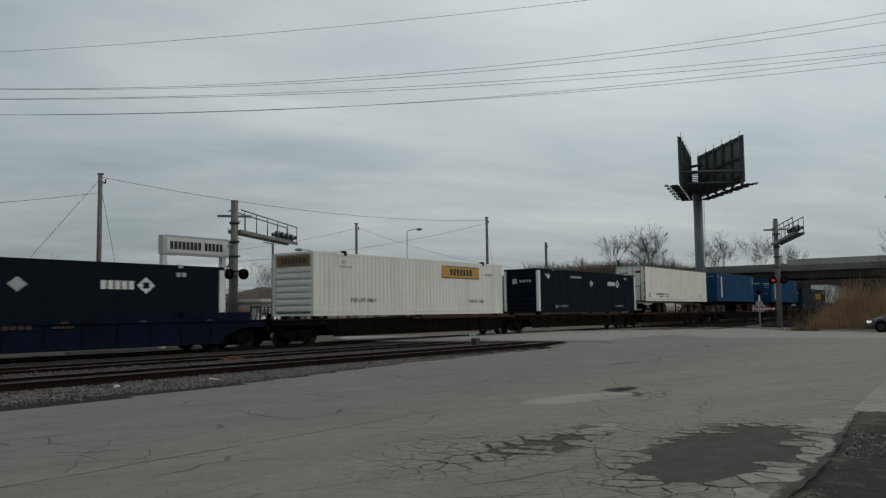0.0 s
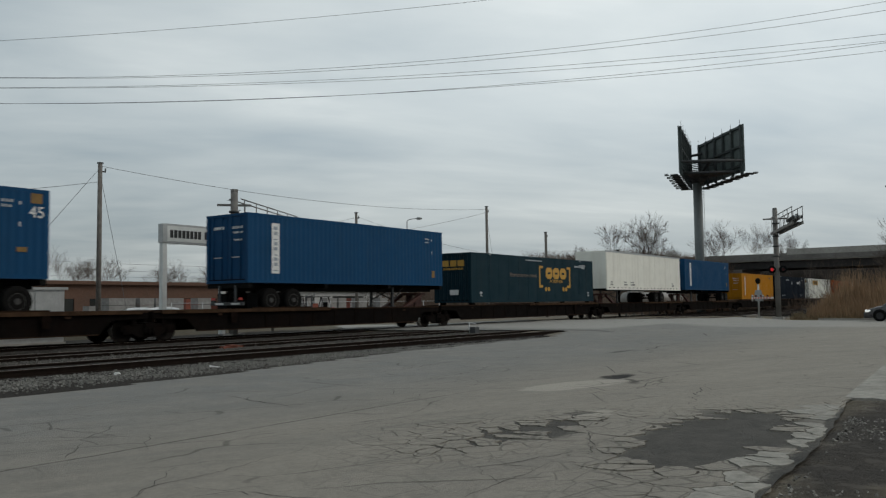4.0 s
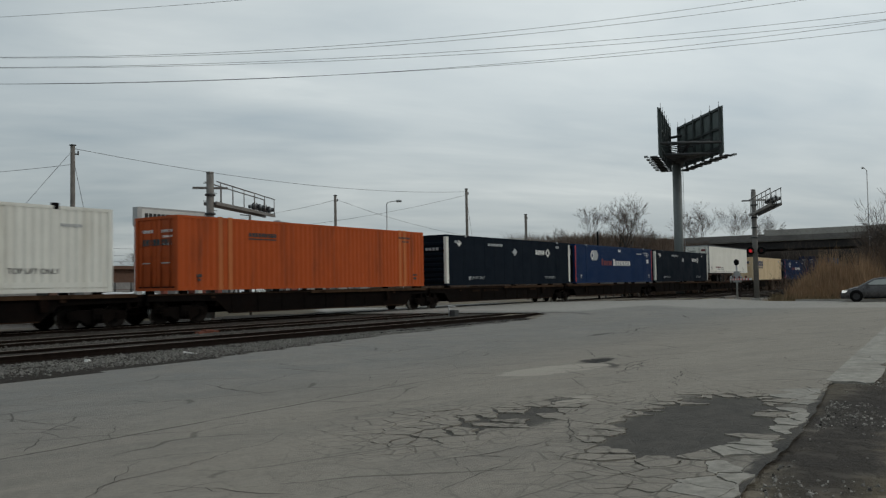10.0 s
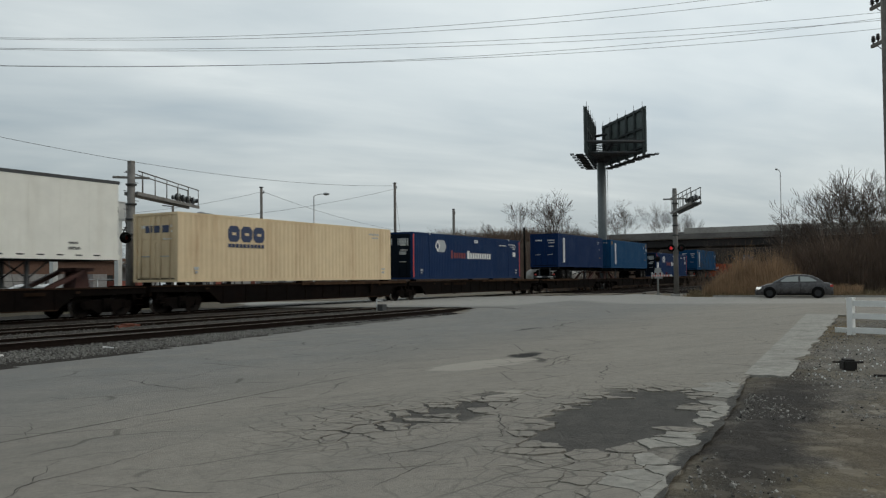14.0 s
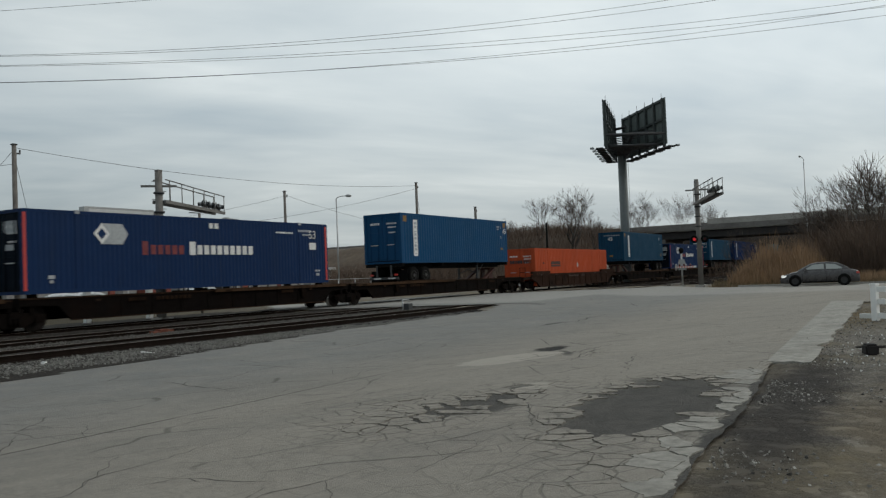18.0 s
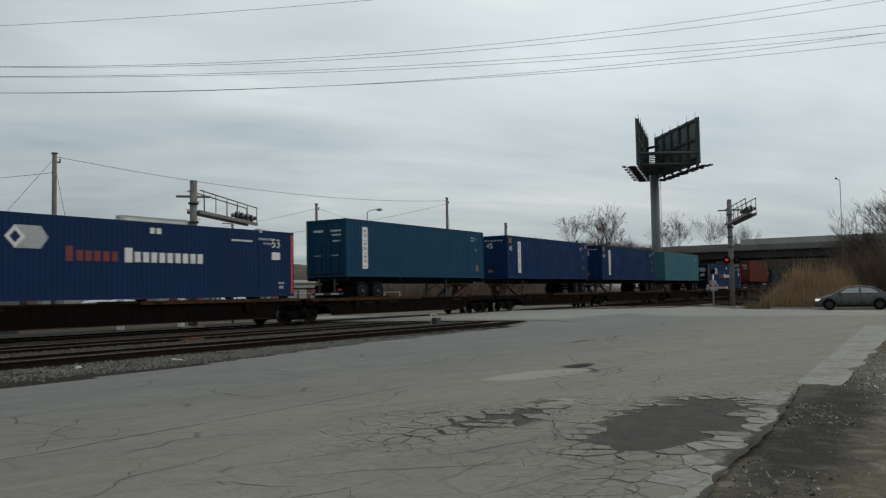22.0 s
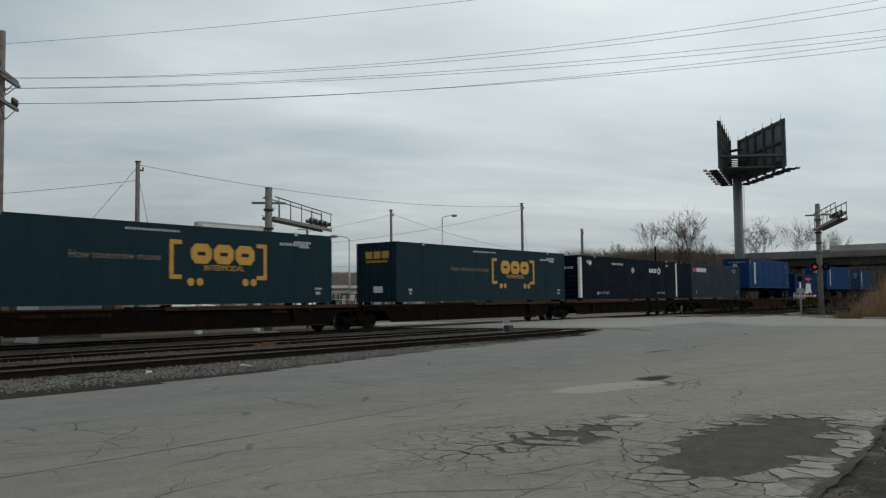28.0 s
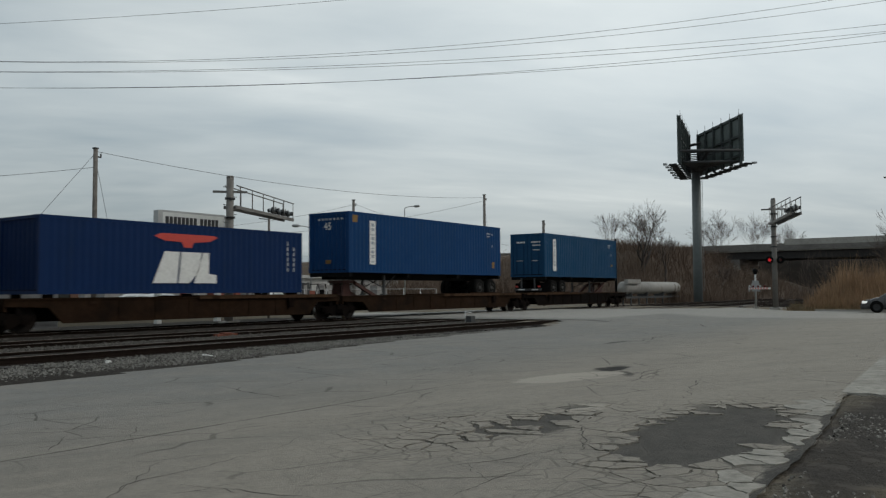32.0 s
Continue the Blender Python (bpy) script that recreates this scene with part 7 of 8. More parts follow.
class Sticks:
    """Tapered three-sided sticks gathered in one mesh."""
    def __init__(self):
        self.V, self.F = [], []

    def add(self, p, q, r0, r1):
        d = (q - p)
        a = d.cross(Vector((0.3, 0.2, 1)) if abs(d.z) < 0.8 * d.length else Vector((1, 0.1, 0)))
        if a.length < 1e-9:
            return
        a.normalize()
        b = d.cross(a).normalized()
        o = len(self.V)
        for base, r in ((p, r0), (q, r1)):
            for k in range(3):
                t = k * 2.0944
                c = base + a * (r * math.cos(t)) + b * (r * math.sin(t))
                self.V.append((c.x, c.y, c.z))
        self.F += [(o, o + 1, o + 4, o + 3), (o + 1, o + 2, o + 5, o + 4), (o + 2, o, o + 3, o + 5)]

    def mesh(self, name, material):
        me = bpy.data.meshes.new(name)
        me.from_pydata(self.V, [], self.F)
        me.materials.append(material)
        return me


def bare_tree(x, y, h, label, seed, stems=1, spread=0.5, levels=5, r=None, fine=1.0, lean=0.0, wide=None, kids=2, low=0.30):
    """A leafless tree: limbs that fork low and rise, ever finer branches, a crown of many thin twigs."""
    rg = random.Random(seed)
    z0 = max(ground_z(x, y), slope_z(x, y) if x > 94 and y > 26 else -9) - 0.1
    ob = thing("bare_tree", label, "tree", "bare trees", at=pose(x, y, z0))
    limb, twig = Sticks(), Sticks()
    thin = 0.010 * fine

    def grow(p, d, ln, rad, lv):
        n = 4 if lv > 2 else 3
        for i in range(n):
            nd = (d + Vector((rg.gauss(0, 0.10), rg.gauss(0, 0.10), rg.gauss(0.035, 0.05)))).normalized()
            q = p + nd * (ln / n)
            (limb if lv >= levels - 3 else twig).add(p, q, rad, rad * 0.90)
            p, d, rad = q, nd, rad * 0.90
            if lv > 0 and 0 < i < n - 1 and rg.random() < 0.5:
                fork(p, d, ln, rad, lv, 1.25)
        if lv > 0:
            for _ in range(kids):
                fork(p, d, ln, rad, lv, 0.85)

    def fork(p, d, ln, rad, lv, wide_):
        az = rg.uniform(0, 6.283)
        o = Vector((math.cos(az), math.sin(az), rg.uniform(-0.15, 0.35)))
        nd = (d + o * spread * wide_ * rg.uniform(0.7, 1.3)).normalized()
        grow(p, nd, ln * rg.uniform(0.66, 0.88), max(rad * rg.uniform(0.50, 0.70), thin), lv - 1)

    for s in range(stems):
        az = s * 6.283 / stems + rg.uniform(-0.5, 0.5)
        k = 0.0 if stems == 1 else rg.uniform(0.15, 0.45)
        d = Vector((math.cos(az) * k, math.sin(az) * k + lean, 1)).normalized()
        p = Vector((math.cos(az), math.sin(az), 0)) * (0.0 if stems == 1 else rg.uniform(0.02, 0.06))
        grow(p, d, h * low, (r or h * 0.02) * (1 if stems == 1 else 0.6), levels)
    # stretch the crown to a height and width fitted to the camera's view
    top = sorted(v[2] for v in twig.V)[int(0.998 * len(twig.V))]
    reach = sorted(math.hypot(v[0], v[1]) for v in twig.V)[int(0.95 * len(twig.V))]
    kz, kx = h / top, (wide or reach * h / top) / reach
    for s in (limb, twig):
        s.V = [(vx * kx, vy * kx, vz * kz) for vx, vy, vz in s.V]
    part("trunk", limb.mesh("trunk", M_BARK), None, ob)
    part("crown", twig.mesh("crown", M_TWIG), None, ob, "bare twigs")
    return ob


bare_tree(110, 43.2, 9.6, "large bare grey tree above the embankment", 5, 2, 0.74, 6, 0.52, 1.2, wide=4.9, low=0.24)
bare_tree(111, 40.3, 7.6, "bare grey tree above the embankment", 9, 2, 0.70, 6, 0.34, 1.2, wide=3.2, low=0.26)
bare_tree(112, 49.0, 6.4, "small bare grey tree above the embankment", 8, 2, 0.6, 5, 0.13, 1.2, wide=2.9)
bare_tree(114, 55.0, 3.4, "low bare bush above the embankment", 10, 3, 0.7, 4, 0.06, 1.0, wide=2.0)
bare_tree(116, 34.5, 5.4, "small bare tree on the embankment", 11, 2, 0.65, 5, 0.12, 1.2, wide=2.8)
bare_tree(168, 43.0, 12.4, "bare round-headed tree beyond the overpass", 14, 2, 0.72, 6, 0.24, 1.2, wide=4.2, low=0.24)
bare_tree(170, 37.0, 11.2, "bare round-headed tree beyond the overpass", 15, 2, 0.72, 6, 0.24, 1.2, wide=3.4, low=0.24)
bare_tree(172, 52.0, 12.4, "bare round-headed tree beyond the overpass", 16, 2, 0.72, 6, 0.24, 1.2, wide=4.5, low=0.24)
bare_tree(76, 3.6, 10.0, "broad bare many-limbed tree beside the street", 21, 4, 0.76, 6, 0.36, 1.45, wide=4.8, low=0.24)
bare_tree(77, 0.2, 9.8, "broad bare many-limbed tree beside the street", 22, 4, 0.74, 6, 0.32, 1.45, wide=4.6, low=0.25)
bare_tree(74.5, 7.6, 7.6, "broad bare bushy tree in the brush", 27, 4, 0.72, 6, 0.2, 1.1, wide=3.2, low=0.26)
bare_tree(73.5, 8.9, 6.2, "small bare sapling in the brush", 23, 2, 0.6, 4, 0.07, 0.8, wide=1.5)
bare_tree(71, -4.4, 8.6, "bare many-limbed tree beside the street", 24, 4, 0.74, 6, 0.28, 1.4, wide=4.0, low=0.25)
bare_tree(66.5, 12.9, 4.6, "thin pale bare sapling beside the mast", 25, 2, 0.5, 4, 0.06, 0.9, wide=1.1)
bare_tree(70, 11.9, 5.0, "thin pale bare sapling in the brush", 26, 2, 0.5, 4, 0.07, 0.9, wide=1.5)
bare_tree(68, 12.4, 4.0, "thin pale bare sapling in the brush", 28, 2, 0.5, 4, 0.05, 0.9, wide=1.2)
for i, (tx, ty, th) in enumerate(((30, 100, 7.5), (40, 104, 8.5), (48, 101, 9.0), (54, 106, 8.0), (61, 102, 9.5), (68, 107, 9), (77, 104, 8.5), (22, 103, 8), (90, 108, 8.5), (104, 112, 10))):
    bare_tree(tx, ty, th, "distant bare tree behind the buildings", 40 + i, 3, 0.68, 6, 0.16, 1.0, wide=th * 0.5)


def blades(name, n, area, h, w, material, label, category, seed, lean=0.25):
    """Dry stalks, each a slim bent blade, gathered in one mesh."""
    rg = random.Random(seed)
    V, F = [], []
    for _ in range(n):
        x, y, z, k = area(rg)
        hh = rg.uniform(*h) * k
        a = rg.uniform(0, 6.283)
        dx, dy = math.cos(a) * rg.uniform(*w), math.sin(a) * rg.uniform(*w)
        lx, ly = rg.gauss(0, lean) * hh, rg.gauss(0, lean) * hh
        o = len(V)
        V += [(x - dx, y - dy, z), (x + dx, y + dy, z), (x + lx * 0.35 + dx * 0.8, y + ly * 0.35 + dy * 0.8, z + hh * 0.6), (x + lx * 0.35 - dx * 0.8, y + ly * 0.35 - dy * 0.8, z + hh * 0.6), (x + lx, y + ly, z + hh)]
        F += [(o, o + 1, o + 2, o + 3), (o + 3, o + 2, o + 4)]
    me = bpy.data.meshes.new(name)
    me.from_pydata(V, [], F)
    me.materials.append(material)
    return tagged(new(name, me), label, category, kind="stuff")


def reed_bed(rg):
    x, y = rg.uniform(61.5, 69), rg.uniform(2.5, 12.6)
    k = 0.20 + 0.15 * smooth(5.0, 7.5, y) + 0.75 * smooth(61.5, 64.5, x) * smooth(12.8, 10.9, y) * (0.72 + 0.55 * noise.noise((x * 0.6, y * 1.1, 0)) + 0.60 * noise.noise((x * 1.7, y * 2.3, 6))) * (0.12 + 0.88 * smooth(5.0, 8.5, y))
    return x, y, ground_z(x, y) - 0.08, k


blades("dry_reeds", 11500, reed_bed, (1.2, 3.7), (0.010, 0.026), M_REED, "tall tan dead reeds beside the crossing", "reeds", 31, 0.14)


def reed_fringe(rg):
    x, y = rg.uniform(60.2, 63), rg.uniform(-25, 13.6)
    return x, y, ground_z(x, y) - 0.06, 0.35 + 0.5 * smooth(60.3, 62.5, x)


blades("dead_grass", 9000, reed_fringe, (0.3, 0.9), (0.008, 0.022), M_GRASS, "short tan dead grass along the kerb", "grass", 32, 0.5)


def thicket(rg):
    x, y = rg.uniform(67, 82), rg.uniform(-30, 12.5)
    return x, y, ground_z(x, y) - 0.1, (0.6 + 0.6 * noise.noise((x * 0.3, y * 0.3, 2))) * (1.25 if y < 8 else 0.8)


blades("brushwood", 48000, thicket, (1.6, 5.0), (0.010, 0.028), M_REED2, "dark tangled bare brushwood under the trees", "brush", 33, 0.35)


def high_brush(rg):
    x, y = rg.uniform(69.5, 78), rg.uniform(-9, 10.2)
    return x, y, ground_z(x, y) - 0.1, (0.75 + 0.45 * noise.noise((x * 0.4, y * 0.4, 5))) * (0.6 + 0.4 * smooth(10.2, 7.5, y))


blades("brushwood", 26000, high_brush, (2.4, 6.4), (0.008, 0.025), M_REED2, "tall dark bare saplings and brush under the trees", "brush", 37, 0.22)


def bank_brush(rg):
    x, y = rg.uniform(97, 149), rg.uniform(31, 66)
    return x, y, slope_z(x, y) - 0.1, 0.8 + 0.5 * noise.noise((x * 0.2, y * 0.2, 6))


blades("brushwood", 26000, bank_brush, (1.2, 3.2), (0.012, 0.04), M_REED2, "brown bare brushwood covering the embankment", "brush", 34, 0.4)


def under_bridge(rg):
    x, y = rg.uniform(112, 148), rg.uniform(-30, 30)
    return x, y, ground_z(x, y) - 0.1 + (slope_z(x, y) - ground_z(x, y) if y > 26 else 0), 0.7 + 0.5 * noise.noise((x * 0.2, y * 0.2, 8))


blades("brushwood", 9000, under_bridge, (1.2, 3.6), (0.014, 0.045), M_REED2, "brown bare brushwood before the overpass", "brush", 35, 0.4)


def bushes(rg):
    x, y = rg.uniform(84, 98), rg.uniform(55, 75)
    return x, y, ground_z(x, y) - 0.1, 1.0


blades("brushwood", 5000, bushes, (2.0, 4.6), (0.012, 0.04), M_REED2, "brown bare bushes behind the tracks", "brush", 36, 0.4)


# ---------------------------------------------------------------- vehicles
def car_mesh_parts(ob, paintm, L=4.9, W=1.82, suv=0.0):
    """A saloon car with its nose at +x: body shell, glasshouse, glass, bumpers, lamps, wheels."""
    H = 1.45 + suv
    h = L / 2
    b = bmesh.new()
    rows = []
    for x, top, w in ((-h, 0.60, 0.78), (-h + 0.05, 0.84, 0.84), (-h + 0.22, 0.95, 0.91), (-h + 0.6, 1.00, 0.97), (-1.2, 1.00, 1.0), (-0.3, 0.99, 1.0), (0.6, 0.98, 1.0), (1.1, 0.95, 1.0), (1.5, 0.90, 0.985), (h - 0.5, 0.80, 0.94), (h - 0.2, 0.71, 0.87), (h - 0.05, 0.58, 0.79), (h, 0.44, 0.70)):
        ring = []
        for ky, kz in ((0.80, 0.0), (0.95, 0.10), (1.0, 0.48), (0.985, 0.72), (0.955, 0.90), (0.90, 0.975), (0.80, 1.0), (0.4, 1.025)):
            ring.append((ky * w * W / 2, 0.20 + (top - 0.20) * kz))
        ring += [(-y, z) for y, z in ring[::-1]]
        rows.append([b.verts.new((x, y, z)) for y, z in ring])
    for A, B in zip(rows, rows[1:]):
        for i in range(len(A)):
            b.faces.new((A[i], A[(i + 1) % len(A)], B[(i + 1) % len(A)], B[i])).smooth = True
    b.faces.new(rows[0]); b.faces.new(rows[-1][::-1])
    body = part("body", b, paintm, ob)
    # cabin with its windows let into it
    gx = [(-h + 0.50, 0.985), (-1.50, 1.22), (-1.05, H - 0.06), (-0.6, H), (0.0, H), (0.42, H - 0.07), (0.85, 1.19), (1.28, 0.95)]
    def yside(z):
        return W / 2 - 0.085 - 0.20 * (z - 0.95) / 0.5
    bb = bmesh.new()
    A = [[bb.verts.new((x, s_ * (yside(z) - i_), z + u_)) for x, z in gx] for s_, i_, u_ in ((-1, 0, -0.03), (-1, 0.10, 0.0), (1, 0.10, 0.0), (1, 0, -0.03))]
    for p, q in zip(A, A[1:]):
        for i in range(len(gx) - 1):
            bb.faces.new((p[i], p[i + 1], q[i + 1], q[i])).smooth = True
    bb.faces.new(A[0]); bb.faces.new(A[-1][::-1])
    cabin = part("cabin", bb, paintm, body)
    for s in (-1, 1):
        for pts in (((0.86, 1.05), (0.36, H - 0.15), (-0.28, H - 0.11), (-0.28, 1.05)), ((-0.40, 1.05), (-0.40, H - 0.11), (-0.92, H - 0.16), (-1.34, 1.10), (-1.30, 1.05))):
            q = bmesh.new()
            out = [q.verts.new((x, s * (yside(z - 0.03) + 0.008), z)) for x, z in pts]
            inn = [q.verts.new((x, s * (yside(z - 0.03) - 0.02), z)) for x, z in pts]
            q.faces.new(out); q.faces.new(inn[::-1])
            for i in range(len(pts)):
                q.faces.new((out[i], inn[i], inn[(i + 1) % len(pts)], out[(i + 1) % len(pts)]))
            part("side_window", q, M_CARGLASS, cabin, "car window coloured pale for the sky it shows")
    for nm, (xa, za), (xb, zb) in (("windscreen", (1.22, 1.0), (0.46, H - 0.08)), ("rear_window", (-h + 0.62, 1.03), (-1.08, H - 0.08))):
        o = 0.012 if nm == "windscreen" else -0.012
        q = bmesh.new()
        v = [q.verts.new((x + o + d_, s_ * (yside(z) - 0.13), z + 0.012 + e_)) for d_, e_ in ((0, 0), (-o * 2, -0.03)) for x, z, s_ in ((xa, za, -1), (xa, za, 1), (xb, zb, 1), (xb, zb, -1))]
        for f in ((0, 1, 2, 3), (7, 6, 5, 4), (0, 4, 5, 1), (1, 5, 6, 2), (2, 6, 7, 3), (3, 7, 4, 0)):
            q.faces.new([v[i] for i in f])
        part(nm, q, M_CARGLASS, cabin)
    for s in (-1, 1):
        part("side_mirror", boxes((0.72, 0.88, min(s * 0.88, s * 1.05), max(s * 0.88, s * 1.05), 0.98, 1.10)), paintm, body)
        part("headlamp", boxes((h - 0.46, h - 0.08, min(s * 0.48, s * 0.80), max(s * 0.48, s * 0.80), 0.57, 0.71)), M_LAMP, body)
        part("tail_lamp", boxes((-h + 0.02, -h + 0.2, min(s * 0.5, s * 0.80), max(s * 0.5, s * 0.80), 0.72, 0.84)), M_MARKR, body)
        for x in (0.1, -0.95):
            part("door_handle", boxes((x - 0.28, x - 0.10, min(s * 0.90, s * 0.925), max(s * 0.90, s * 0.925), 0.84, 0.87)), paintm, body)
        part("door_seam", boxes((0.98, 0.995, min(s * 0.905, s * 0.913), max(s * 0.905, s * 0.913), 0.34, 0.94), (-0.40, -0.385, min(s * 0.905, s * 0.913), max(s * 0.905, s * 0.913), 0.34, 0.95)), M_BLACK, body)
        part("sill", boxes((-1.1, 1.0, min(s * 0.86, s * 0.918), max(s * 0.86, s * 0.918), 0.21, 0.30)), M_BLACK, body)
    part("grille", boxes((h - 0.05, h + 0.012, -0.42, 0.42, 0.42, 0.56)), M_BLACK, body)
    for x in (1.42, -1.40):
        for s in (-1, 1):
            bb = bmesh.new()
            lathe(bb, [(0.18, s * 0.68), (0.32, s * 0.68), (0.345, s * 0.72), (0.345, s * 0.90), (0.32, s * 0.928), (0.20, s * 0.928), (0.2, s * 0.9)], (x, 0, 0.345), "y", 20)
            w = part("wheel", bb, M_TYRE, ob)
            bb = bmesh.new()
            lathe(bb, [(0.03, s * 0.935), (0.06, s * 0.93), (0.19, s * 0.918), (0.21, s * 0.932), (0.21, s * 0.87)], (x, 0, 0.345), "y", 16)
            part("rim", bb, M_CARRIM, w)
            # black disc on the flank stands in for the shaded arch hollow
            bb = bmesh.new()
            lathe(bb, [(0.365, s * 0.895), (0.375, s * 0.9165)], (x, 0, 0.365), "y", 20)
            part("wheel_arch", bb, M_BLACK, body)


def parked_car(x, y, yaw, paintm, label, L=4.7, suv=0.0):
    ob = thing("car", label, "car", "parked cars", at=pose(x, y, ground_z(x, y), 0, 0, yaw))
    car_mesh_parts(ob, paintm, L, suv=suv)
    return ob


parked_car(57.9, 6.15, 97, M_CARGREY, "dark grey saloon car waiting at the crossing", 4.6, 0.05)
for i, (x, y, yaw, L, suv) in enumerate(((31.2, 45.4, 152, 4.7, 0.0), (34.0, 46.8, 150, 4.6, 0.02), (22.5, 45.0, 160, 4.7, 0.0), (45.5, 48.0, 15, 4.5, 0.1))):
    parked_car(x, y, yaw, M_CARWHITE if i != 2 else M_CARGREY, "white saloon car parked behind the tracks" if i != 2 else "grey saloon car parked behind the tracks", L, suv)


# ---------------------------------------------------------------- yard behind the tracks
def low_building(x0, x1, y0, y1, h, label, wallm, roofm, openings):
    z0 = ground_z((x0 + x1) / 2, y0) - 0.1
    ob = thing("low_building", label, "building", "", at=pose(0, 0, z0))
    # walls with real openings in the front
    xs = [x0]
    for a, b, lo, hi in openings:
        xs += [a, b]
    xs.append(x1)
    for i in range(0, len(xs), 2):
        part("front_wall", boxes((xs[i], xs[i + 1], y0, y0 + 0.3, 0, h)), wallm, ob)
    for a, c, lo, hi in openings:
        if lo > 0.05:
            part("breast_wall", boxes((a, c, y0, y0 + 0.3, 0, lo)), wallm, ob)
        part("lintel", boxes((a, c, y0, y0 + 0.3, hi, h)), wallm, ob)
    part("side_wall", boxes((x0, x0 + 0.3, y0 + 0.3, y1, 0, h)), wallm, ob)
    part("side_wall", boxes((x1 - 0.3, x1, y0 + 0.3, y1, 0, h)), wallm, ob)
    part("back_wall", boxes((x0 + 0.3, x1 - 0.3, y1 - 0.3, y1, 0, h)), wallm, ob)
    part("roof", boxes((x0 - 0.4, x1 + 0.4, y0 - 0.5, y1 + 0.3, h, h + 0.35)), roofm, ob)
    # a dark pane fills each opening
    for a, c, lo, hi in openings:
        part("window", boxes((a, c, y0 + 0.12, y0 + 0.16, lo, hi)), M_GLASS, ob)
    return ob


low_building(34, 64, 76, 90, 3.9, "long low brown brick building with dark openings", M_BRICK, M_BRICK, [(35.4, 39.6, 0.3, 2.5), (41.0, 45.6, 0.3, 2.5), (47.2, 52.5, 0.3, 2.5), (54.5, 59.5, 0.3, 2.5), (60.6, 63.0, 0.3, 2.4)])
low_building(66, 92, 72, 84, 3.4, "long low pale building with a flat roof", M_ROOFW, M_ROOFW, [(70, 74, 0.6, 2.6), (78, 84, 0.1, 2.8)])
low_building(14, 24, 70, 80, 4.0, "low brown brick building with a pale roof", M_BRICK, M_ROOFW, [(16, 19, 0.8, 2.6)])


def stack(x, y, w, d, h, m, label):
    z0 = ground_z(x, y)
    ob = thing("brick_pallet", label, "pallet", "stacked pallets", at=pose(x, y, z0, 0, 0, random.uniform(-8, 8)))
    part("pallet", boxes((-w / 2, w / 2, -d / 2, d / 2, 0, 0.03), (-w / 2, w / 2, -d / 2, -d / 2 + 0.1, 0.03, 0.12), (-w / 2, w / 2, d / 2 - 0.1, d / 2, 0.03, 0.12), (-w / 2, w / 2, -d / 2, d / 2, 0.12, 0.15)), M_WOOD, ob)
    n = int(h / 0.5)
    for i in range(n):
        part("wrapped_layer", boxes((-w / 2 + 0.03, w / 2 - 0.03, -d / 2 + 0.03, d / 2 - 0.03, 0.15 + i * 0.5, 0.15 + i * 0.5 + 0.47)), m, ob)


M_WRAP = mat("pale_wrapped_bricks", (0.22, 0.213, 0.205), 0.6, 0, 0.25, 3, (0.12, 0.10, 0.09), 0.7, 1.0)
M_REDBRK = mat("stacked_red_bricks", (0.20, 0.055, 0.035), 0.8, 0, 0.25, 8, (0.08, 0.04, 0.03), 0.6, 1.0)
rg = random.Random(77)
for i in range(24):
    x = 33.5 + i * 1.42 + rg.uniform(-0.15, 0.15)
    stack(x, 51.5 + rg.uniform(-0.4, 0.4) + i * 0.12, 1.25, 1.0, rg.choice((1.1, 1.6, 1.6, 2.1)) if i > 4 else 2.1, rg.choice((M_WRAP, M_WRAP, M_WRAP, M_REDBRK)) if i > 4 else M_WRAP, "pallet of wrapped bricks in the yard behind the tracks")
for i in range(12):
    x = 36 + i * 2.6 + rg.uniform(-0.4, 0.4)
    stack(x, 56 + rg.uniform(-1, 2), 1.25, 1.0, rg.choice((1.6, 2.1)), rg.choice((M_WRAP, M_REDBRK)), "pallet of wrapped bricks in the yard behind the tracks")


def yard_fence():
    """A tubular steel fence along the brick yard."""
    ob = thing("yard_fence", "grey steel pipe fence along the brick yard", "fence", at=pose(0, 45.5, ground_z(40, 45.5)))
    for x in lines(34, 64, 12):
        b = bmesh.new()
        tube(b, (x, 0, 0), (x, 0, 1.75), 0.03, seg=6)
        part("post", b, M_STEEL, ob)
    for z in (0.5, 1.1, 1.7):
        b = bmesh.new()
        tube(b, (34, 0, z), (64, 0, z), 0.022, seg=6)
        part("rail", b, M_STEEL, ob)


yard_fence()


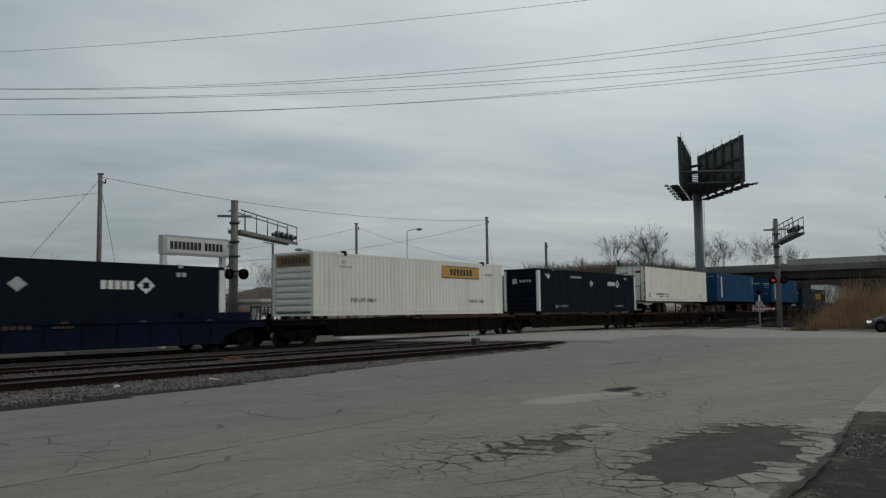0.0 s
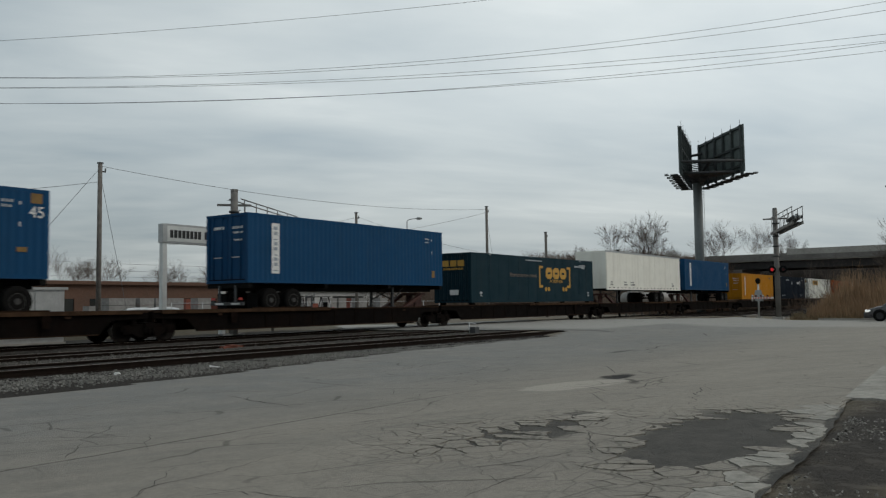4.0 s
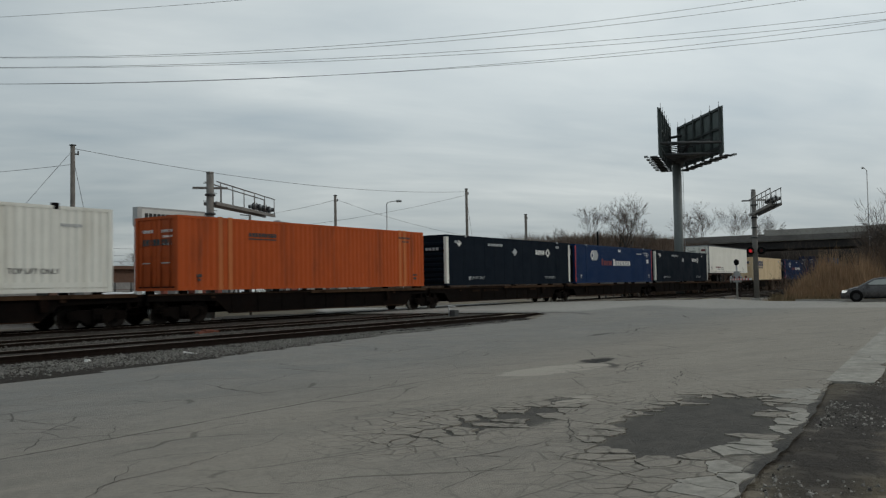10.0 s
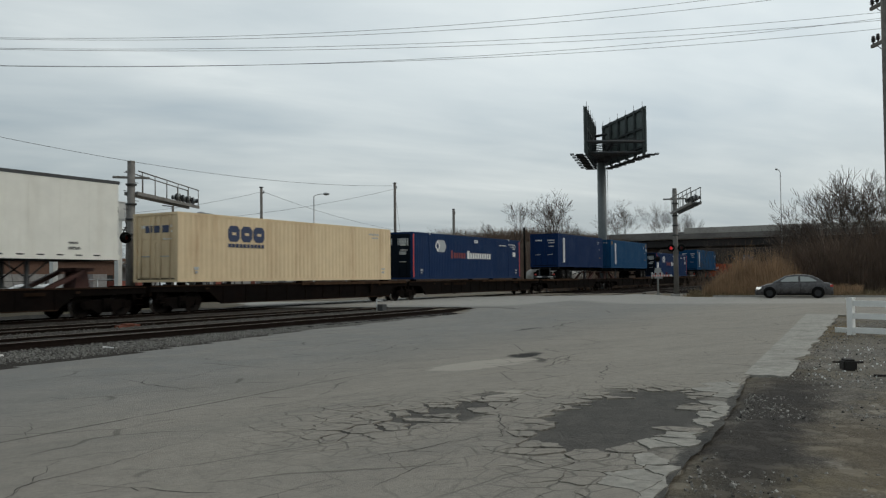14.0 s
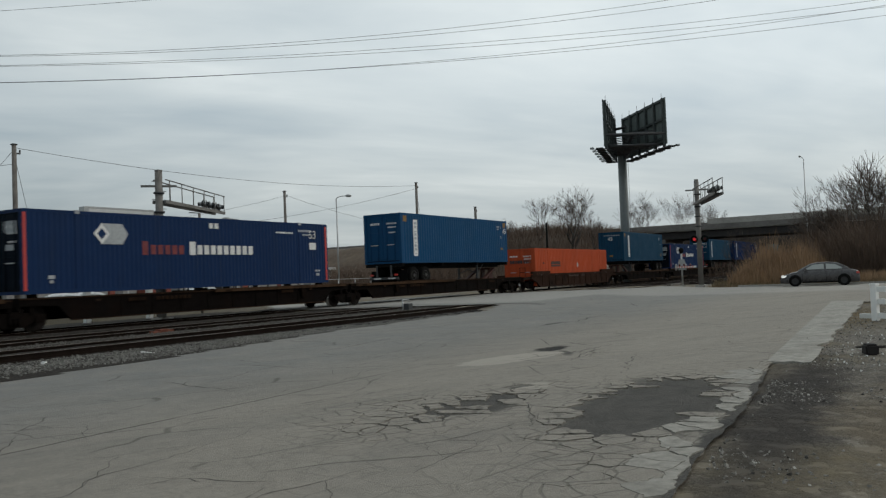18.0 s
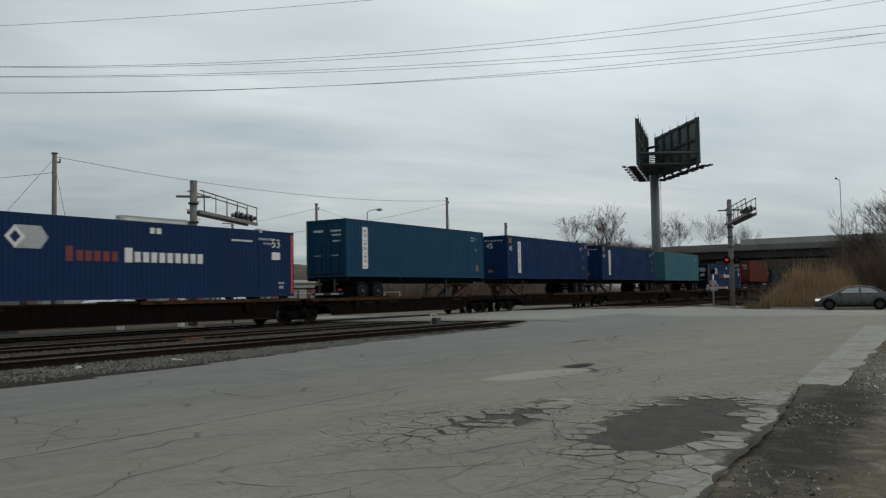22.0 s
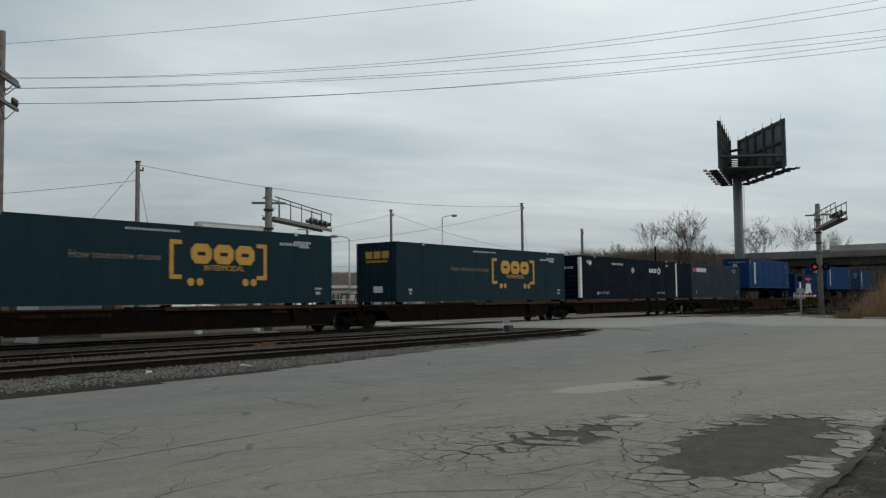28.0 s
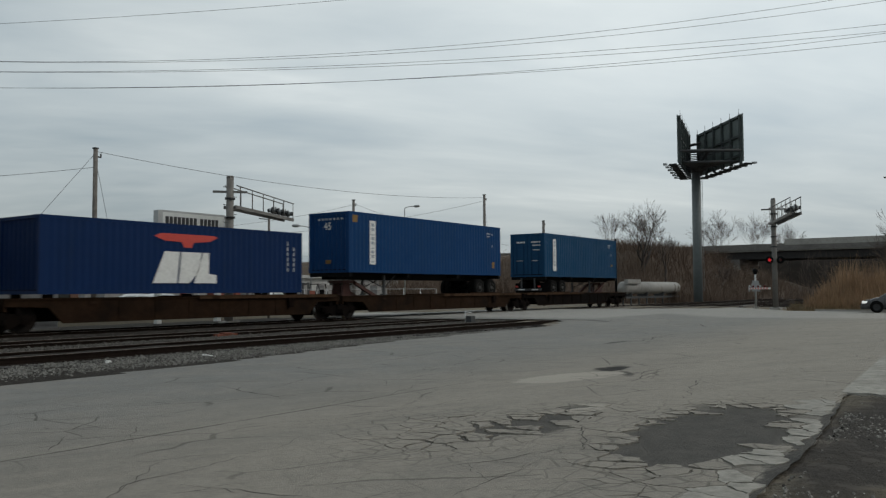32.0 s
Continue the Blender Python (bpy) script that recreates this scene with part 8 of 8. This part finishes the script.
def loader(x, y, yaw):
    """A small red yard forklift."""
    ob = thing("forklift", "red yard forklift parked behind the tracks", "forklift", "forklifts", at=pose(x, y, ground_z(x, y), 0, 0, yaw))
    b = bmesh.new()
    prism(b, [(-1.3, 0.35), (-1.4, 1.0), (-1.1, 1.25), (0.2, 1.15), (0.9, 0.9), (1.0, 0.35)], -0.6, 0.6)
    part("body", b, M_MACHRED, ob)
    b = bmesh.new()
    for y_ in (-0.5, 0.5):
        tube(b, (-0.9, y_, 1.2), (-0.6, y_, 2.15), 0.04, seg=6)
        tube(b, (0.5, y_, 1.0), (0.2, y_, 2.15), 0.04, seg=6)
    bx(b, -0.75, 0.35, -0.6, 0.6, 2.14, 2.2)
    part("roll_cage", b, M_BLACK, ob)
    part("mast", boxes((1.0, 1.15, -0.45, -0.35, 0.1, 2.3), (1.0, 1.15, 0.35, 0.45, 0.1, 2.3), (1.0, 1.15, -0.35, 0.35, 2.1, 2.25)), M_DKSTEEL, ob)
    for s in (-0.3, 0.22):
        part("fork", boxes((1.15, 2.2, s, s + 0.1, 0.1, 0.15)), M_DKSTEEL, ob)
    part("seat", boxes((-0.6, -0.1, -0.25, 0.25, 1.2, 1.32), (-0.7, -0.6, -0.25, 0.25, 1.2, 1.75)), M_BLACK, ob)
    for x_ in (-0.85, 0.7):
        for s in (-1, 1):
            b = bmesh.new()
            lathe(b, [(0.2, s * 0.5), (0.38, s * 0.5), (0.38, s * 0.72), (0.2, s * 0.72)], (x_, 0, 0.38), "y", 16)
            part("wheel", b, M_TYRE, ob)


loader(47.5, 48.0, 200)
loader(52.5, 50.0, 170)
loader(43.0, 46.5, 190)


def cabinet():
    x, y = 17.5, 33.0
    z0 = ground_z(x, y) - 0.05
    ob = thing("signal_cabinet", "grey steel signal cabinet behind the tracks", "cabinet", at=pose(x, y, z0))
    part("body", boxes((-1.3, 1.3, -0.9, 0.9, 0.15, 2.25)), M_STEEL, ob)
    part("roof", boxes((-1.4, 1.4, -1.0, 1.0, 2.25, 2.35)), M_STEEL, ob)
    part("base", boxes((-1.35, 1.35, -0.95, 0.95, 0, 0.15)), M_CONC, ob)
    for s in (-0.65, 0.65):
        d = part("door", boxes((s - 0.58, s + 0.58, -0.93, -0.905, 0.3, 2.15)), M_STEEL, ob)
        part("handle", boxes((s + 0.4, s + 0.46, -0.97, -0.93, 1.1, 1.3)), M_BLACK, d)


cabinet()


M_TANK = mat("dull_tank_paint", (0.27, 0.262, 0.245), 0.7, 0, 0.15, 3, (0.08, 0.07, 0.06), 0.6, 0.5)


def tank():
    ob = thing("tank_car", "long pale cylindrical tank on a frame behind the tracks", "tank", at=pose(92, 35.2, ground_z(92, 35)))
    b = bmesh.new()
    lathe(b, [(0.05, -8.6), (0.55, -8.4), (0.68, -8.0), (0.68, 8.0), (0.55, 8.4), (0.05, 8.6)], (0, 0, 1.9), "x", 20)
    part("shell", b, M_TANK, ob)
    part("frame", boxes((-8.5, 8.5, -0.5, -0.4, 0.75, 0.95), (-8.5, 8.5, 0.4, 0.5, 0.75, 0.95)), M_DKSTEEL, ob)
    for x in (-7, -2.5, 2.5, 7):
        part("saddle", boxes((x - 0.12, x + 0.12, -0.6, 0.6, 0.95, 1.4), (x - 0.1, x + 0.1, -0.5, -0.4, 0, 0.75), (x - 0.1, x + 0.1, 0.4, 0.5, 0, 0.75)), M_DKSTEEL, ob)
    part("platform", boxes((-8.9, -5.2, -0.9, -0.5, 2.35, 2.8)), M_TANK, ob)


tank()


# ---------------------------------------------------------------- small things on the near side
def fence():
    """A white vinyl rail fence running away from the street edge."""
    x, y = 23.15, 1.22
    z0 = ROAD_Z - 0.06
    ob = thing("rail_fence", "white vinyl three-rail fence beside the dirt", "fence", at=pose(x, y, z0, 0, 0, -118))
    for i in range(5):
        p = part("post", boxes((i * 2.3 - 0.07, i * 2.3 + 0.07, -0.07, 0.07, 0, 0.93)), M_VINYL, ob)
        part("post_cap", boxes((i * 2.3 - 0.085, i * 2.3 + 0.085, -0.085, 0.085, 0.93, 0.97)), M_VINYL, p)
        if i < 4:
            for z in (0.10, 0.45, 0.76):
                part("rail", boxes((i * 2.3 + 0.07, i * 2.3 + 2.23, -0.022, 0.022, z, z + 0.14)), M_VINYL, ob)
    o = solo("timber_edging", boxes((0, 4.5, -0.08, 0.08, 0, 0.13)), M_SIGNW, "old pale painted timber edging along the fence foot", "timber", at=pose(24.25, 1.62, ROAD_Z - 0.03, 0, 0, -116))


fence()


def cells(sites, box):
    """The cell round each site: its share of the box, cut by the middle lines to its neighbours."""
    out = []
    for i, (sx, sy) in enumerate(sites):
        poly = [(max(box[0], sx - 2), max(box[2], sy - 2)), (min(box[1], sx + 2), max(box[2], sy - 2)), (min(box[1], sx + 2), min(box[3], sy + 2)), (max(box[0], sx - 2), min(box[3], sy + 2))]
        for k, (tx, ty) in enumerate(sites):
            dx, dy = tx - sx, ty - sy
            if k == i or dx * dx + dy * dy > 6:
                continue
            mx_, my_ = (sx + tx) / 2, (sy + ty) / 2
            res = []
            for a, b in zip(poly, poly[1:] + poly[:1]):
                da = (a[0] - mx_) * dx + (a[1] - my_) * dy
                db = (b[0] - mx_) * dx + (b[1] - my_) * dy
                if da <= 0:
                    res.append(a)
                if da * db < 0:
                    t = da / (da - db)
                    res.append((a[0] + (b[0] - a[0]) * t, a[1] + (b[1] - a[1]) * t))
            poly = res
            if len(poly) < 3:
                break
        if len(poly) > 2:
            out.append((sx, sy, poly))
    return out


def piece(name, sx, sy, poly, gap, edge, z, thick, material, parent, wob=0.07, seg=0.045):
    """One broken piece: its cell with wandering edges, drawn in by the gap at each place."""
    pts = []
    for a, b in zip(poly, poly[1:] + poly[:1]):
        n = max(1, int(math.hypot(b[0] - a[0], b[1] - a[1]) / seg))
        for k in range(n):
            x, y = a[0] + (b[0] - a[0]) * k / n, a[1] + (b[1] - a[1]) * k / n
            x, y = x + wob * noise.noise((x * 4.5, y * 4.5, 1)) + 0.5 * wob * noise.noise((x * 14, y * 14, 2)), y + wob * noise.noise((x * 4.5, y * 4.5, 7)) + 0.5 * wob * noise.noise((x * 14, y * 14, 8))
            d = math.hypot(x - sx, y - sy)
            g = min(0.92 * d, gap(x, y))
            x, y = x - (x - sx) / d * g, y - (y - sy) / d * g
            pts.append((x, edge(x, y)))
    area = sum(a[0] * b[1] - b[0] * a[1] for a, b in zip(pts, pts[1:] + pts[:1])) / 2
    if area < 0.006:
        return
    V = [(x, y, z(x, y)) for x, y in pts] + [(x, y, z(x, y) - thick) for x, y in pts]
    n = len(pts)
    F = [tuple(range(n))] + [(i, i + n, (i + 1) % n + n, (i + 1) % n) for i in range(n)]
    me = bpy.data.meshes.new(name)
    me.from_pydata(V, [], F)
    me.materials.append(material)
    part(name, me, None, parent)


def broken_crust():
    """The asphalt's top course, broken in pieces round the worn places."""
    rg = random.Random(5)
    for x0, x1, y0, y1, st, wide in ((4.6, 13.2, 1.35, 4.0, 0.27, 1.35), (5.8, 11.0, 3.8, 6.4, 0.27, 1.35)):
        sites = []
        nx, ny = int((x1 - x0) / (st * wide)), int((y1 - y0) / st)
        for i in range(nx + 1):
            for j in range(ny + 1):
                if rg.random() < 0.72:
                    sites.append((x0 + (i + 0.5 * (j % 2)) * st * wide + rg.uniform(-0.6, 0.6) * st, y0 + j * st + rg.uniform(-0.5, 0.5) * st))
        for sx, sy, poly in cells(sites, (x0 - 0.3, x1 + 0.3, y0 - 0.2, y1 + 0.2)):
            d = road_hollow(sx, sy)
            d += rg.uniform(-0.52, 0.22) if d > 0.3 else 0.0
            if sy < shoulder_y(sx) + 0.42:
                d = min(d, 0.62)
            if d < 0.04 or d > 1.30 or sy < shoulder_y(sx) - 0.14 or (y0 > 3 and sy < 3.9) or (y0 < 3 and sy > 3.9):
                continue
            gap = lambda x, y: 0.0015 + 0.082 * max(0.0, 0.65 * d + 0.35 * min(d + 0.25, road_hollow(x, y)) + 0.30 * noise.noise((x * 2.2, y * 2.2, 3)) + 0.25 * noise.noise((x * 7, y * 7, 5))) ** 2.4
            top = rg.uniform(0.0042, 0.0062)
            piece("crust_piece", sx, sy, poly, gap, lambda x, y: max(y, shoulder_y(x) + 0.04 + 0.06 * noise.noise((x * 3, 2, 0)) + 0.05 * noise.noise((x * 9, 6, 0))), lambda x, y: ground_z(x, y) + 0.012 * noise.noise((x * 0.35, y * 0.35, 0)) + top, 0.05, M_EDGE if sy < shoulder_y(sx) + 0.36 and sx < 12.3 else M_CRUST, ROAD)


M_CRACK = mat("dirt_filled_crack", (0.066, 0.062, 0.056), 0.95, 0, 0.3, 12, (0.115, 0.107, 0.095), 0.8, 2.2, spec=0.1)
# long cracks in the asphalt: both ends, greatest half width, number of side branches
CRACKS = ((2.6, 5.45, 6.4, 6.15, 0.012, 2), (4.9, 9.3, 5.7, 8.2, 0.014, 2), (5.5, 10.3, 5.65, 8.1, 0.014, 2), (4.5, 7.7, 5.1, 8.35, 0.020, 1), (5.2, 7.4, 5.9, 8.3, 0.012, 1),
          (9.0, 10.6, 8.45, 8.5, 0.022, 2), (7.6, 7.5, 15.0, 8.2, 0.012, 3), (5.9, 4.15, 7.5, 3.5, 0.014, 3), (5.2, 3.45, 6.6, 3.55, 0.011, 2), (15.5, 6.6, 17.4, 7.9, 0.020, 1),
          (4.3, 5.5, 4.6, 4.3, 0.016, 3), (6.9, 3.3, 10.4, 4.8, 0.020, 4), (10.4, 4.75, 8.9, 5.3, 0.018, 2), (16.2, 5.6, 13.6, 6.0, 0.022, 3), (13.0, 5.3, 15.4, 5.7, 0.020, 2),
          (22.5, 9.3, 27.5, 9.7, 0.050, 1), (28.5, 9.6, 30.0, 8.2, 0.045, 1), (33.0, 10.4, 36.0, 11.6, 0.060, 0), (12.0, 9.4, 20.0, 10.4, 0.016, 2), (11.5, 3.9, 14.5, 4.6, 0.014, 2),
          (6.2, 6.9, 10.8, 6.2, 0.010, 3), (3.2, 4.3, 5.4, 3.9, 0.012, 3), (6.3, 11.6, 9.6, 11.0, 0.016, 2), (8.6, 9.6, 12.6, 10.6, 0.014, 2), (13.5, 11.2, 17.5, 11.9, 0.022, 2), (10.5, 8.9, 13.6, 8.6, 0.012, 2))


def road_cracks():
    """Open cracks filled with dirt: ragged tapering strips that lie in the asphalt's surface."""
    rg = random.Random(19)

    def strip(V, F, p, q, w, wild):
        n = max(6, int((q - p).length / 0.07))
        side = Vector((-(q - p).y, (q - p).x)).normalized()
        sd = rg.uniform(0, 50)
        o = len(V)
        path = []
        for i in range(n + 1):
            t = i / n
            c = p.lerp(q, t) + side * (wild * (q - p).length * (noise.noise((t * 3.1 + sd, sd, 0)) + 0.5 * noise.noise((t * 9 + sd, 3, sd)) + 0.25 * noise.noise((t * 31 + sd, 5, sd))))
            k = 0.8 * w * (0.25 + 0.75 * math.sin(math.pi * min(1, t * 1.05))) * (0.75 + 0.7 * noise.noise((c.x * 5, c.y * 5, sd)))
            path.append(c)
            for m_ in (-1, 1):
                v = c + side * m_ * max(0.002, k)
                V.append((v.x, v.y, ground_z(v.x, v.y) - 0.014 * min(1, road_hollow(v.x, v.y) * 1.5) + 0.012 * noise.noise((v.x * 0.35, v.y * 0.35, 0)) + 0.0065))
            if i:
                F.append((o + 2 * i - 2, o + 2 * i, o + 2 * i + 1, o + 2 * i - 1))
        return path

    for x0, y0, x1, y1, w, nb in CRACKS:
        w *= 0.62 if x0 < 8 else 0.9
        V, F = [], []
        p, q = Vector((x0, y0)), Vector((x1, y1))
        path = strip(V, F, p, q, w, 0.05)
        for _ in range(nb):
            a = rg.choice(path[len(path) // 6: -len(path) // 6])
            turn = (q - p).normalized()
            ang = rg.choice((-1, 1)) * rg.uniform(0.4, 1.1) + (math.pi if rg.random() < 0.4 else 0)
            d = Vector((turn.x * math.cos(ang) - turn.y * math.sin(ang), turn.x * math.sin(ang) + turn.y * math.cos(ang)))
            strip(V, F, a, a + d * (q - p).length * rg.uniform(0.12, 0.30), w * 0.65, 0.07)
        me = bpy.data.meshes.new("crack")
        me.from_pydata(V, [], F)
        me.materials.append(M_CRACK)
        part("crack", me, None, ROAD)


def concrete_strip():
    ob = thing("concrete_strip", "worn pale cracked concrete strip along the street edge", "pavement", kind="structure")
    rg = random.Random(6)
    sites = []
    x = 13.6
    while x < 34:
        w = 0.55 + 0.03 * (x - 13)
        for k in range(2):
            sites.append((x + rg.uniform(-0.3, 0.5), 1.72 + 0.022 * (x - 13) + w * (0.25 + 0.5 * k) + rg.uniform(-0.1, 0.1)))
        x += rg.uniform(0.9, 1.6)
    lo = lambda x: 1.62 + 0.026 * (x - 13.4) + 0.16 * noise.noise((x * 0.9, 9, 0)) + 0.07 * noise.noise((x * 3.1, 2, 0))
    hi = lambda x: 2.22 + 0.050 * (x - 13.4) + 0.02 * noise.noise((x * 2, 3, 0))
    for sx, sy, poly in cells(sites, (13.35, 34.4, 1.2, 4.0)):
        piece("slab", sx, sy, poly, lambda x, y: 0.003 + 0.008 * max(0, noise.noise((x, y, 2))), lambda x, y: min(hi(x), max(lo(x), y)), lambda x, y: ROAD_Z + 0.010 + 0.012 * noise.noise((x * 0.35, y * 0.35, 0)), 0.06, M_SLAB, ob, 0.16, 0.10)


def dirt_stones(r):
    x = 5 + 9 * r.random() if r.random() < 0.3 else 11 + 19 * r.random()
    y = shoulder_y(x) - 0.1 - 7 * r.random() ** 1.6
    for _ in range(4):
        if noise.noise((x * 0.55, y * 0.8, 9)) + 0.5 * noise.noise((x * 2.2, y * 2.6, 3)) + 0.05 * (x - 12) > r.uniform(-0.25, 0.45):
            break
        x = 5 + 24 * r.random()
        y = shoulder_y(x) - 0.1 - 7 * r.random() ** 1.6
    return x, y, dirt_z(x, y)


M_GRIT = mat("dusty_gravel", (0.20, 0.188, 0.168), 0.9, 0, 0.4, 6, (0.06, 0.052, 0.045), 0.9, 2.0, 0.3, 40)
stones("gravel", 14000, dirt_stones, (0.005, 0.020), M_GRIT, "scattered grey gravel on the dirt shoulder", "gravel", seed=8)
M_COAL = mat("dark_cinder", (0.026, 0.023, 0.020), 0.9, 0, 0.3, 20)
M_LITTER = mat("white_litter", (0.70, 0.70, 0.68), 0.7, 0, 0.1, 10)
stones("cinders", 1300, dirt_stones, (0.005, 0.022), M_COAL, "dark cinders and clods on the dirt shoulder", "cinders", seed=9)


def litter(r):
    x = 12 + 8 * r.random()
    y = 1.4 - 1.8 * r.random()
    return x, y, dirt_z(x, y) + 0.01


M_PEBBLE = mat("pale_pebble", (0.36, 0.345, 0.31), 0.85, 0, 0.3, 12)
stones("pebbles", 1600, dirt_stones, (0.005, 0.022), M_PEBBLE, "pale grey pebbles strewn over the dirt shoulder", "pebbles", seed=12)
stones("litter", 130, litter, (0.008, 0.022), M_LITTER, "scraps of white litter on the dirt", "litter", seed=10)
b = boxes((-0.13, 0.13, -0.10, 0.10, 0, 0.19))
bmesh.ops.bevel(b, geom=b.edges[:], offset=0.03, segments=2, affect="EDGES")
solo("wood_block", b, M_TIE, "charred dark wooden block lying on the dirt", "wood block", at=pose(14.76, 0.88, ROAD_Z - 0.03, 0, 0, 20))
b = bmesh.new()
tube(b, (0, 0, 0.05), (0.45, 0.12, 0.04), 0.025, 0.015, 6)
solo("stick", b, M_TIE, "dark broken stick lying on the dirt", "stick", at=pose(15.8, 0.7, ROAD_Z - 0.03, 0, 0, 80))
b = bmesh.new()
tube(b, (0, 0, 0.04), (0.4, 0.0, 0.03), 0.02, 0.012, 6)
solo("stick", b, M_TIE, "dark broken stick lying on the dirt", "stick", at=pose(13.9, 0.5, ROAD_Z - 0.03, 0, 0, -60))
b = boxes((-0.07, 0.07, -0.05, 0.05, -0.02, 0.075))
bmesh.ops.bevel(b, geom=b.edges[:], offset=0.02, segments=2, affect="EDGES")
solo("white_rock", b, M_LITTER, "small white lump lying on the ballast", "rock", at=pose(10.5, 15.9, -0.19, 5, 8, 30))
b = boxes((-0.16, 0.16, -0.025, 0.025, -0.01, 0.03))
solo("wood_scrap", b, M_LITTER, "pale scrap of wood on the ballast", "scrap", at=pose(12.9, 15.6, -0.18, 0, 10, -50))


def switch_stand():
    x, y = 30.4, 19.75
    ob = thing("switch_stand", "low track switch stand with a whitened base", "switch stand", at=pose(x, y, -0.21))
    part("base", boxes((-0.55, 0.55, -0.25, 0.25, 0, 0.12)), M_LITTER, ob, "whitened base plate")
    part("box", boxes((-0.16, 0.16, -0.14, 0.14, 0.12, 0.42)), M_DKSTEEL, ob)
    b = bmesh.new()
    tube(b, (-0.4, 0, 0.1), (-0.4, 0, 0.62), 0.03, seg=6)
    tube(b, (-0.4, 0, 0.6), (0.1, 0, 0.55), 0.025, seg=6)
    part("lever", b, M_STEEL, ob)


switch_stand()


solo("derail_block", boxes((-0.4, 0.4, -0.10, 0.10, -0.10, 0.04), (-0.15, 0.15, -0.13, 0.13, 0.04, 0.08)), mat("faded_red_rail_paint", (0.16, 0.045, 0.025), 0.8, 0, 0.3, 6, RUST, 0.7, 2.0), "rust-red steel block beside the rail", "rail block", at=pose(17.9, 20.9, -0.06))


def kerb():
    b = bmesh.new()
    bx(b, 59.6, 59.8, -40, 11.5, ROAD_Z - 0.1, ROAD_Z + 0.12)
    solo("kerb", b, M_CONC, "low grey concrete kerb along the street", "kerb", kind="structure")
    # pale margin of dust before the kerb, a raised plank by the track end
    solo("timber_baulk", boxes((0, 5.5, -0.15, 0.15, 0, 0.22)), M_WOOD, "long dark timber baulk beside the far track", "timber", at=pose(60.8, 16.6, -0.12, 0, 0, 5))


kerb()



def shed():
    """A small weathered shed half hidden in the brush."""
    x, y = 70.5, 0.9
    ob = thing("shed", "small weathered brown shed in the brush", "shed", at=pose(x, y, ground_z(x, y)))
    m = mat("weathered_brown_boards", (0.050, 0.032, 0.024), 0.9, 0, 0.3, 5, (0.025, 0.018, 0.015), 0.6, 1.0)
    part("wall", boxes((0, 2.0, -1.4, 1.4, 0, 2.3)), m, ob)
    part("roof", boxes((-0.2, 2.2, -1.6, 1.6, 2.3, 2.42)), M_DKSTEEL, ob)
    part("door", boxes((-0.05, 0.0, -0.1, 0.75, 0.1, 2.0)), mat("faded_red_door", (0.10, 0.03, 0.018), 0.8, 0, 0.2, 5, GRIME, 0.5, 1.5), ob, "faded red door")
    part("door_frame", boxes((-0.06, 0.0, -0.2, -0.1, 0.1, 2.1), (-0.06, 0.0, 0.75, 0.85, 0.1, 2.1), (-0.06, 0.0, -0.1, 0.75, 2.0, 2.1)), m, ob)


shed()


broken_crust()
road_cracks()
concrete_strip()
# ---------------------------------------------------------------- what moves
def motions():
    for ob, x, y, z in MOVERS:
        walk(ob, [(t, pose(x - SPEED * t, y, z)) for t in (0.0, 16.0, 32.0)])
    start = {ob: x for ob, x, y, z in MOVERS}
    # wheels roll while they are in sight; before and after they wait
    step = 1 / FPS
    turn = math.degrees(SPEED / WHEEL_R) * step
    for w, dx, car, along in WHEELS:
        x0 = start[car] + along
        t_in = max(0.0, (x0 - 105) / SPEED)
        t_out = min(32.0, (x0 - 6) / SPEED)
        if t_out <= 0.1 or t_in >= 32:
            walk(w, [(0.0, pose(dx, 0, WHEEL_R)), (32.0, pose(dx, 0, WHEEL_R))])
            continue
        k0, k1 = round(t_in * FPS), round(t_out * FPS)
        rows = [(k * step, pose(dx, 0, WHEEL_R, 0, -turn * (k - k0))) for k in range(k0, k1 + 1)]
        if k0 > 0:
            rows.insert(0, (0.0, pose(dx, 0, WHEEL_R)))
        if k1 < 960:
            rows.append((32.0, rows[-1][1]))
        walk(w, rows)


motions()
